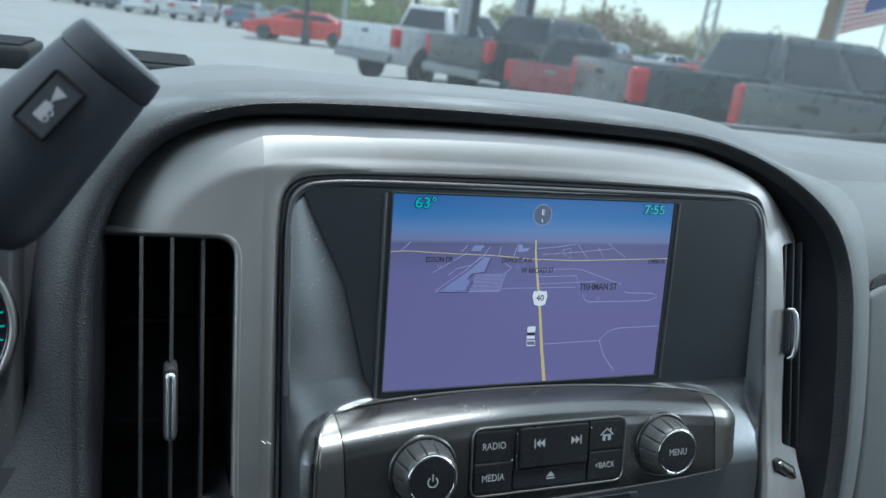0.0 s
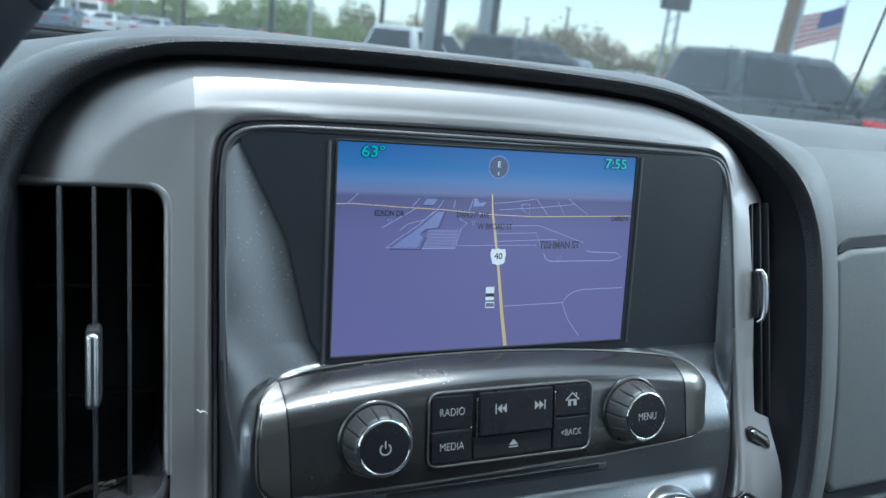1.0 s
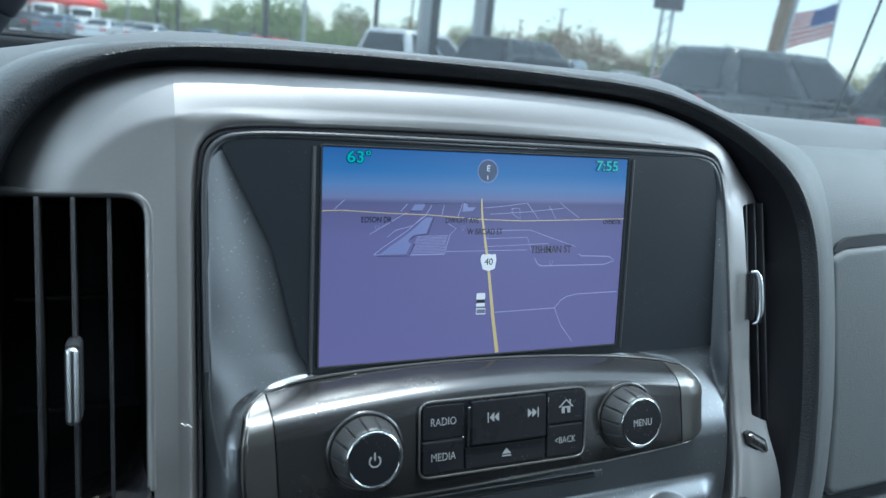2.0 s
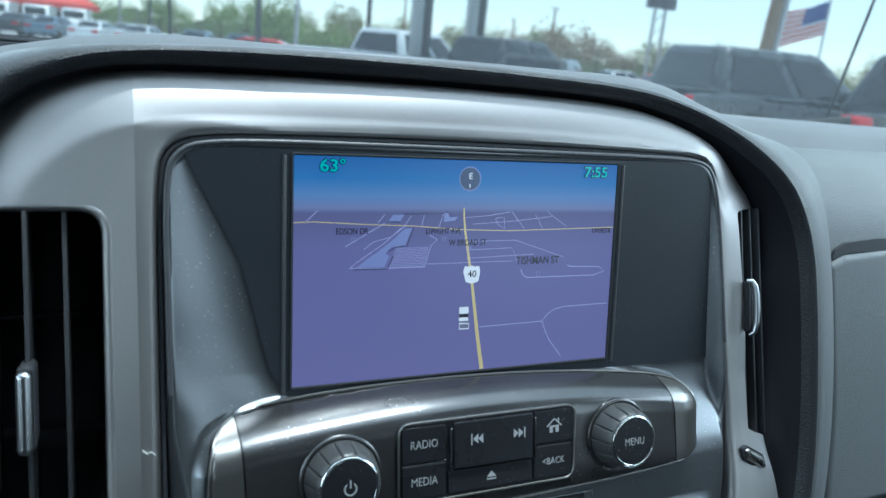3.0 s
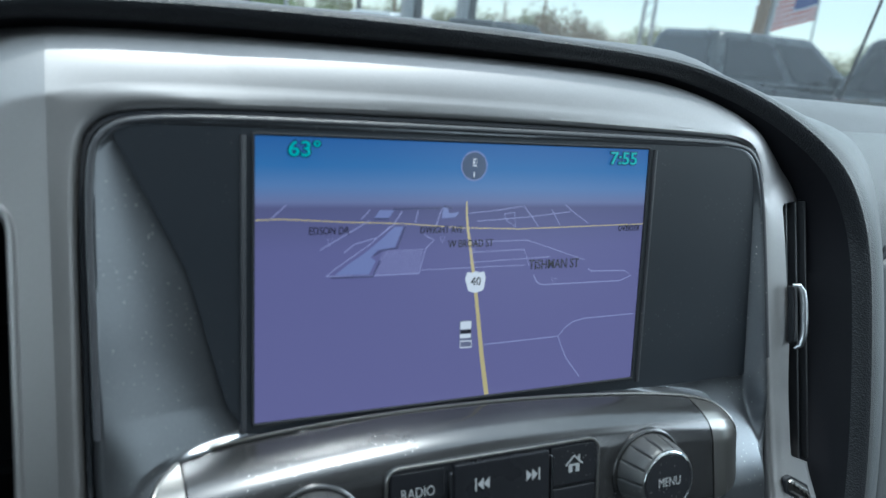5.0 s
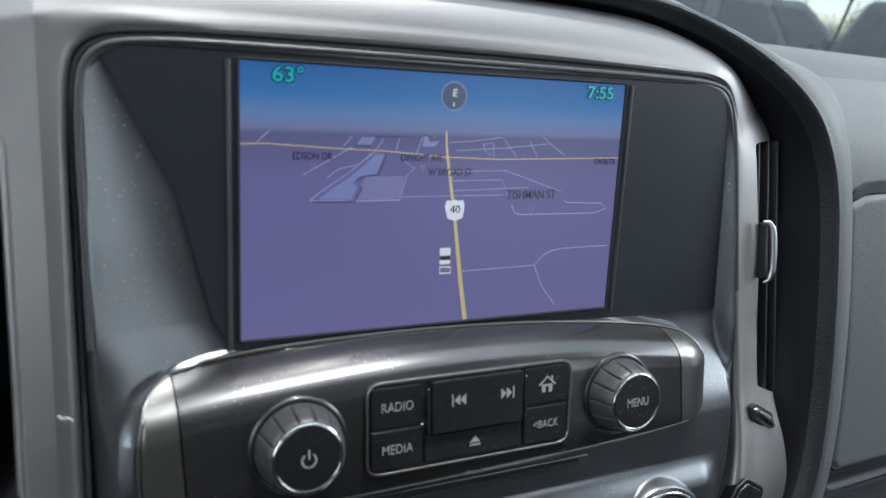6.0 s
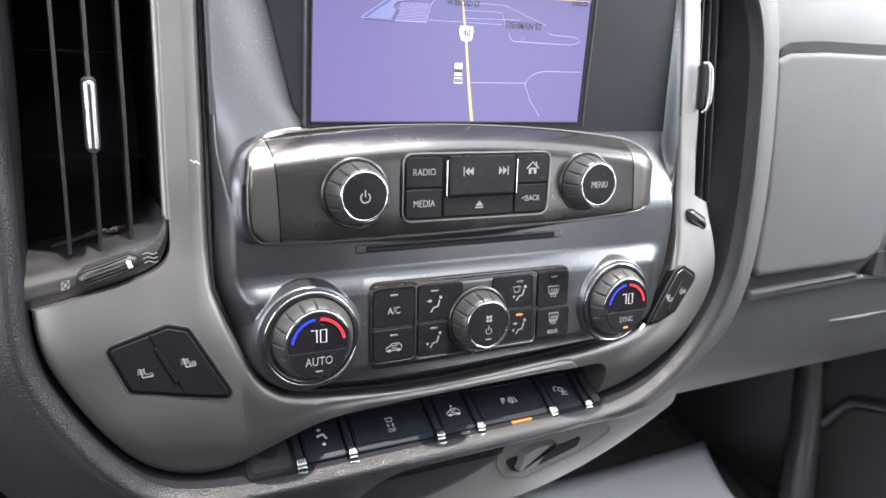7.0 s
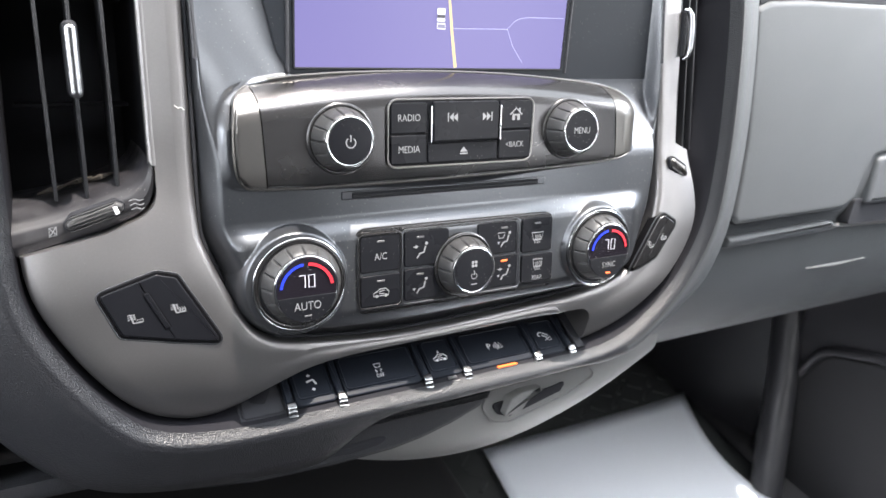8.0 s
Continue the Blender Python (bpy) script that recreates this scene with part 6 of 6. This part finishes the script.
def pickup(name, label, m, color_mat, tailgate_mat=None, bed=1.90):
    e = bed - 1.90
    ob = local_thing(name, label, "pickup truck", m)
    part("body", side_solid(rounded([(0.05, .62), (0.55, .50), (5.55 + e, .50), (5.78 + e, .62), (5.80 + e, 1.10), (5.55 + e, 1.22), (4.25 + e, 1.30), (bed, 1.32), (bed - .04, .92), (0.05, .92)], [.05, .1, .1, .1, .12, .15, .1, .03, .02, .02], 4), 1.00, 0.08), color_mat, ob)
    for s in (-1, 1):
        part("bed_side", shifted(side_solid(rounded([(0.03, .70), (bed, .70), (bed, 1.36), (0.03, 1.34)], .04, 4), 0.06, 0.02), s * .945), color_mat, ob)
        part("tail_lamp", cuboid(-0.03, s * 0.94 - .10, .90, .20, s * 0.94 + .08, 1.32, 0.04, 3), TAIL, ob, "tall red tail lamp")
        part("head_lamp", cuboid(5.66 + e, s * .80 - .16, .88, 5.81 + e, s * .80 + .16, 1.06, 0.03, 2), HEAD, ob)
        part("door_mirror", cuboid(3.75 + e, s * 1.13 - .11, 1.25, 3.90 + e, s * 1.13 + .11, 1.50, 0.04, 2), color_mat, ob)
        for x in (1.10 + e * .6, 4.75 + e):
            wheel(ob, x, s * .88, .41)
            part("wheel_arch", shifted(side_solid(arc(x, .45, .52, 0, 180, 14), .03, 0.01), s * .995), TYRE, ob)
    gate = part("tailgate", cuboid(-0.02, -.87, .74, .05, .87, 1.34, 0.03, 3), tailgate_mat or color_mat, ob)
    part("gate_handle", cuboid(-0.035, -.12, 1.16, -0.01, .12, 1.23, 0.012, 2), BUMPER if tailgate_mat else TYRE, gate)
    part("rear_bumper", cuboid(-0.14, -.95, .52, .06, .95, .72, 0.05, 3), BUMPER, ob)
    part("front_bumper", cuboid(5.70 + e, -.95, .45, 5.92 + e, .95, .72, 0.06, 3), BUMPER, ob)
    part("bed_floor", cuboid(0.05, -.9, .88, bed - .02, .9, .94), TYRE, ob, smooth=False)
    cabin(ob, (bed, 4.45 + e, .96), (bed + .16, 3.72 + e, .74), 1.30, 1.95, color_mat)
    return ob


def shifted(bm, dy):
    bmesh.ops.translate(bm, verts=bm.verts, vec=(0, dy, 0))
    return bm


def sedan(name, label, m, color_mat, high=1.42, length=4.8, group=""):
    ob = local_thing(name, label, "car", m, group)
    k = length / 4.8
    part("body", side_solid(rounded([(0.02 * k, .42), (0.3 * k, .26), (4.5 * k, .26), (4.76 * k, .40), (4.74 * k, .70), (3.45 * k, .96), (1.0 * k, 1.02), (0.08 * k, .98)], [.08, .1, .1, .1, .15, .3, .2, .1], 5), .90, 0.10), color_mat, ob)
    for s in (-1, 1):
        part("tail_lamp", cuboid(-.01, s * .66 - .20, .72, .12, s * .66 + .20, .86, 0.03, 2), TAIL, ob)
        part("head_lamp", cuboid(4.52 * k, s * .62 - .18, .60, 4.72 * k, s * .62 + .18, .74, 0.04, 2), HEAD, ob)
        for x in (.85 * k, 3.85 * k):
            wheel(ob, x, s * .80, .34, .22)
    part("rear_bumper", cuboid(-.06, -.84, .34, .10, .84, .58, 0.06, 3), color_mat, ob)
    cabin(ob, (.55 * k, 3.55 * k, .80), (1.25 * k, 2.75 * k, .58), .98, high, color_mat)
    return ob


WHITE_P, DARK_P, RED_P, BLACK_P, SLATE_P = paint("white_paint", (0.72, 0.74, 0.76)), paint("dark_grey_paint", (0.05, 0.054, 0.058)), paint("dull_red_paint", (0.30, 0.05, 0.055)), paint("black_paint", (0.035, 0.038, 0.042)), paint("slate_paint", (0.07, 0.078, 0.085))
SCARLET = paint("scarlet_paint", (0.62, 0.035, 0.025))
SILVER_P, BLUE_P = paint("silver_paint", (0.50, 0.52, 0.54)), paint("steel_blue_paint", (0.12, 0.17, 0.23))
pickup("pickup_truck", "white crew cab pickup parked with its tailgate to the aisle", heading(4.35, 17.4, 62), WHITE_P)
pickup("pickup_truck", "dark grey pickup parked beside a white pickup", heading(5.7, 14.9, 70), DARK_P)
pickup("pickup_truck", "dark pickup with a dull red tailgate", heading(6.05, 11.2, 46) @ Matrix.Scale(0.82, 4), DARK_P, RED_P)
pickup("pickup_truck", "black crew cab pickup with tall red tail lamps", heading(5.43, 8.64, 98), SLATE_P, bed=1.95)
pickup("pickup_truck", "black pickup parked at the end of the row", heading(5.3, 4.85, 90), BLACK_P, bed=2.2)
sedan("coupe", "bright scarlet red coupe parked across the lot", heading(7.9, 32.5, -68), SCARLET, 1.36, 4.9)
first = sedan("parked_car", "silver saloon car in the far row", heading(1.0, 46.0, 20), SILVER_P, group="cars in the far row")
second = sedan("parked_car", "steel blue saloon car in the far row", heading(3.9, 43.5, 20), BLUE_P, group="cars in the far row")
third = sedan("parked_car", "white saloon car in the far row", heading(-1.5, 49.0, 20), WHITE_P, group="cars in the far row")
fourth = sedan("parked_car", "scarlet saloon car in the far row", heading(17.0, 44.0, 85), SCARLET, group="cars in the far row")
fifth = sedan("parked_car", "black saloon car in the far row", heading(12.0, 40.0, 85), BLACK_P, group="cars in the far row")
for k, (src, x, y, d) in enumerate(((second, -4.0, 52.0, 20), (fifth, -6.2, 55.5, 20), (first, 0.5, 58.0, 20), (second, 7.5, 52.0, 20), (fifth, 9.5, 56.0, 20),
                                    (fourth, 22.0, 44.0, 85), (fifth, 21.5, 40.0, 85), (first, 26.5, 38.0, 85), (fourth, 27.0, 34.5, 85), (fourth, 31.0, 33.0, 85), (second, 31.0, 29.5, 85), (third, 14.0, 47.5, 85), (fourth, 20.0, 48.0, 85), (fourth, 36.5, 30.0, 85))):
    copy_thing(src, heading(x, y, d))
van_m = material("van_white", (0.7, 0.72, 0.73), 0.3, coat=0.6)


def van(m):
    ob = local_thing("delivery_van", "white delivery van parked by the red roofed building", "van", m, "vans by the building")
    part("body", side_solid(rounded([(0, .35), (5.2, .35), (5.3, 1.05), (4.5, 1.35), (3.9, 2.2), (0.05, 2.25)], [.1, .15, .2, .2, .25, .15], 5), 0.95, 0.10), van_m, ob)
    part("windscreen", cuboid(4.15, -.78, 1.42, 4.50, .78, 2.0, 0.06, 2), CARGLASS, ob)
    for s in (-1, 1):
        for x in (.95, 4.3):
            wheel(ob, x, s * .86, .36)
    return ob


v = van(heading(-5.2, 76, 185))
copy_thing(v, heading(-2.4, 77, 185))
copy_thing(v, heading(-8.0, 75, 185))

# building with a red roof
BRICK, REDROOF = material("tan_wall", (0.36, 0.19, 0.13), 0.85, grain=0.15, grain_scale=3), material("red_metal_roof", (0.62, 0.06, 0.045), 0.45, wear=0.08, wear_scale=2)
house = thing("showroom_building", "low showroom with a red metal roof and tan walls", "building", (-14, 96, 0), base=WORLD)
part("wall", cuboid(-27, 90, 0, -2.5, 104, 2.4, 0.05, 1), BRICK, house)
part("roof", loft([[(x, y, z) for x, y in ((-28.5 + d, 88.5 + d), (-1.0 - d, 88.5 + d), (-1.0 - d, 105.5 - d), (-28.5 + d, 105.5 - d))] for d, z in ((0, 2.3), (0, 2.75), (3.5, 4.8))], cap_first=True), REDROOF, house, "red metal roof", smooth=False)
for k in range(6):
    w = part("window", cuboid(-25 + k * 3.6, 89.93, .5, -22.6 + k * 3.6, 90.05, 2.0), CARGLASS, house, smooth=False)
    part("frame", cuboid(-25.1 + k * 3.6, 89.90, 2.0, -22.5 + k * 3.6, 90.06, 2.12), van_m, w, smooth=False)
sign2 = thing("yellow_sign", "small yellow sign board by the building", "sign", (0.6, 78, 0), base=WORLD)
part("board", cuboid(-.2, 77.9, 4.2, 2.1, 78.1, 5.4, 0.03, 1), material("yellow_board", (0.7, 0.42, 0.06), 0.5), sign2)
part("post", cuboid(.8, 77.9, 0, 1.0, 78.1, 4.2), BUMPER, sign2, smooth=False)

# poles
POLE, WOOD, PALE_POLE = material("dark_lamp_post", (0.06, 0.062, 0.066), 0.5, 0.3, wear=0.1), material("weathered_wood_pole", (0.24, 0.16, 0.10), 0.85, grain=0.2, grain_scale=20, stretch=(1, 1, .1)), material("pale_steel_post", (0.42, 0.43, 0.44), 0.45, 0.4, wear=0.1)


def at_bearing(deg, dist):
    return (-0.19 + dist * math.sin(radians(deg)), -0.34 + dist * math.cos(radians(deg)))


for deg, dist, r, high, mat_, label in ((2.7, 60, .10, 9, POLE, "thin dark lamp post in the lot"), (4.0, 62, .12, 9, POLE, "thin dark lamp post in the lot"), (10.0, 33, .12, 8.5, POLE, "dark lamp post beside the red coupe"), (12.7, 50, .14, 9, PALE_POLE, "tall pale lamp post in the lot"),
                                        (17.9, 42, .15, 9, POLE, "tall dark lamp post in the lot"), (20.5, 120, .20, 9, WOOD, "far wooden utility pole by the trees"), (31.5, 110, .20, 9, WOOD, "far wooden utility pole by the trees"), (28.6, 130, .20, 8, WOOD, "far wooden utility pole by the trees")):
    x, y = at_bearing(deg, dist)
    p = thing("lamp_post", label, "lamp post", (x, y, 0), base=WORLD, group="posts in the car park")
    part("post", loft([[(x + rr * math.cos(a * math.pi / 6), y + rr * math.sin(a * math.pi / 6), z) for a in range(12)] for rr, z in ((r * 1.6, 0), (r * 1.6, .5), (r, .55), (r * .7, high))]), mat_, p)
    part("arm", cuboid(x - .9, y - .05, high - .1, x + .9, y + .05, high, 0.02, 1), mat_, p)
for deg, dist, w in ((21.8, 18.5, .22), (25.8, 20.0, .22)):
    x, y = at_bearing(deg, dist)
    p = thing("canopy_post", "thick square steel post, pale on one face", "post", (x, y, 0), base=WORLD, group="square posts")
    part("pale_face", cuboid(x - w, y - .16, 0, x, y + .16, 9.0, 0.02, 1), PALE_POLE, p)
    part("dark_face", cuboid(x + .002, y - .16, 0, x + w, y + .16, 9.0, 0.02, 1), POLE, p)
x, y = at_bearing(38.9, 48)
p = thing("lattice_sign", "dark square sign board on a pale lattice mast", "sign", (x, y, 0), base=WORLD)
part("board", cuboid(x - .95, y - .25, 5.2, x + .95, y + .25, 7.0, 0.05, 2), material("dark_sign_board", (0.07, 0.075, 0.09), 0.4), p)
for s in (-1, 1):
    part("leg", tube([(x + s * .45, y, 0), (x + s * .38, y, 5.2)], .10, 8), PALE_POLE, p)
for k in range(6):
    part("brace", tube([(x - .42, y, .6 + k * .75), (x + .42, y, 1.3 + k * .75)], .04, 6), PALE_POLE, p)
x, y = at_bearing(46.0, 30)
p = thing("utility_pole", "tall wooden utility pole with a pale conduit", "utility pole", (x, y, 0), base=WORLD)
part("pole", tube([(x, y, 0), (x + .5, y - .3, 10)], [.24, .20], 12), WOOD, p)
part("conduit", tube([(x + .32, y - .1, 0), (x + .80, y - .4, 10)], .13, 8), PALE_POLE, p)

# flag on its pole
x, y = at_bearing(49.7, 40)
flag = thing("flag", "striped red and white flag with a blue corner", "flag", (x, y, 0), base=WORLD)
part("pole", tube([(x, y, 0), (x, y, 6.5)], [.06, .04], 8), PALE_POLE, flag)
side = Vector((-math.cos(radians(49.7)), math.sin(radians(49.7)), 0))


def cloth(u0, u1, v0, v1):
    def fn(a, b):
        u, v = u0 + (u1 - u0) * a, v0 + (v1 - v0) * b
        q = Vector((x, y, 5.45)) + side * (2.6 * u) + Vector((0, 0, -1.5 * v - .45 * u - .75 * u * u - .1 * math.sin(5 * u)))
        return tuple(q + Vector((.25 * math.sin(7 * u + 2 * v), .25 * math.cos(6 * u), 0)) * u)
    return sheet(12, 2, fn)


reds, whites = material("flag_red", (0.50, 0.04, 0.05), 0.8, grain=0.05), material("flag_white", (0.75, 0.74, 0.72), 0.8, grain=0.05)
for k in range(13):
    part("stripe", cloth(.40 if k < 7 else 0.0, 1.0, k / 13, (k + 1) / 13), reds if k % 2 == 0 else whites, flag)
part("canton", cloth(0.0, .40, 0.0, 7 / 13), material("flag_blue", (0.05, 0.08, 0.26), 0.8, grain=0.05), flag, "blue corner field")

# the truck's own aerial on the far fender
a0, a1 = Vector((0.93, 0.60, 1.30)), Vector((1.02, 0.50, 2.15))
aerial = thing("radio_aerial", "thin black whip aerial on the fender", "aerial", tuple(a0), base=WORLD)
part("whip", tube([tuple(a0), tuple(a1)], [.0028, .0020], 8), TYRE, aerial)
part("foot", tube([(a0.x, a0.y, 1.24), (a0.x, a0.y, 1.31)], [.014, .007], 10), TYRE, aerial)
wiper = thing("wiper", "black windshield wiper arm lying at the glass foot", "wiper", (0.62, 0.52, 1.44), base=WORLD)
part("arm", tube([(0.66, 0.53, 1.432), (0.74, 0.48, 1.447), (0.82, 0.44, 1.462)], .007, 8), TYRE, wiper)

# tree belt behind the lot
LEAVES = [material("spring_leaves_%s" % n, c, 0.8, grain=0.2, grain_scale=0.9) for n, c in (("green", (0.21, 0.28, 0.10)), ("olive", (0.24, 0.24, 0.12)), ("brown", (0.26, 0.20, 0.14)))]
BARK = material("bark", (0.10, 0.08, 0.06), 0.9, grain=0.3, grain_scale=5)
rng = random.Random(5)


def tree(deg, dist, high, wide, leaf):
    x, y = at_bearing(deg, dist)
    ob = thing("tree", "spring tree with thin %s foliage at the edge of the lot" % ("green", "olive", "brown")[leaf], "tree", (x, y, 0), base=WORLD, group="tree belt")
    part("trunk", tube([(x, y, 0), (x + .1, y, high * .35), (x - .1, y + .1, high * .75)], [.028 * high, .02 * high, .006 * high], 8), BARK, ob)
    for k in range(4):
        a = rng.uniform(0, 6.28)
        part("limb", tube([(x, y, high * (.3 + .1 * k)), (x + wide * .35 * math.cos(a), y + wide * .35 * math.sin(a), high * (.5 + .12 * k))], [.010 * high, .004 * high], 6), BARK, ob)
    bm = bmesh.new()
    n = 1800
    for _ in range(n):
        a, b, r = rng.uniform(0, 6.283), rng.gauss(0, .42), rng.random() ** .4
        c = Vector((x + wide * .5 * r * math.cos(a) * math.cos(b), y + wide * .5 * r * math.sin(a) * math.cos(b), high * (.60 + .38 * r * math.sin(b) * 1.6)))
        s = high * rng.uniform(.014, .038)
        d1, d2 = Vector((rng.gauss(0, 1), rng.gauss(0, 1), rng.gauss(0, 1))).normalized() * s, Vector((rng.gauss(0, 1), rng.gauss(0, 1), rng.gauss(0, 1))).normalized() * s
        bm.faces.new([bm.verts.new(p) for p in (c - d1, c - d2, c + d1, c + d2)])
    part("crown", bm, LEAVES[leaf], ob, smooth=False)


for k in range(30):
    deg = -6 + 62 * k / 29 + rng.uniform(-.8, .8)
    dist = rng.uniform(120, 165)
    green = deg < 16
    tree(deg, dist, rng.uniform(5.0, 7.5) * (1.0 if not 24 < deg < 34 else 1.15), rng.uniform(6, 10), 0 if green and rng.random() < .8 else rng.choice((1, 1, 2)))
tree(11.2, 62, 4.6, 4.5, 0)
tree(14.6, 66, 3.2, 5.0, 0)


def hedge_fn(u, v):
    deg = -12 + 74 * u
    x, y = at_bearing(deg, 172)
    h = 3.4 + 2.2 * noise.noise((deg * .35, 0, 0)) + 1.2 * noise.noise((deg * 1.9, 3, 0)) + .6 * noise.noise((deg * 6.0, 7, 0))
    return (x, y, max(.5, h) * v)


single("far_woods", sheet(400, 3, hedge_fn), material("far_wood_green", (0.18, 0.20, 0.11), 0.9, grain=0.6, grain_scale=0.25, wear=0.4, wear_scale=0.05), "distant band of spring woods", "woods", base=WORLD, kind="stuff")
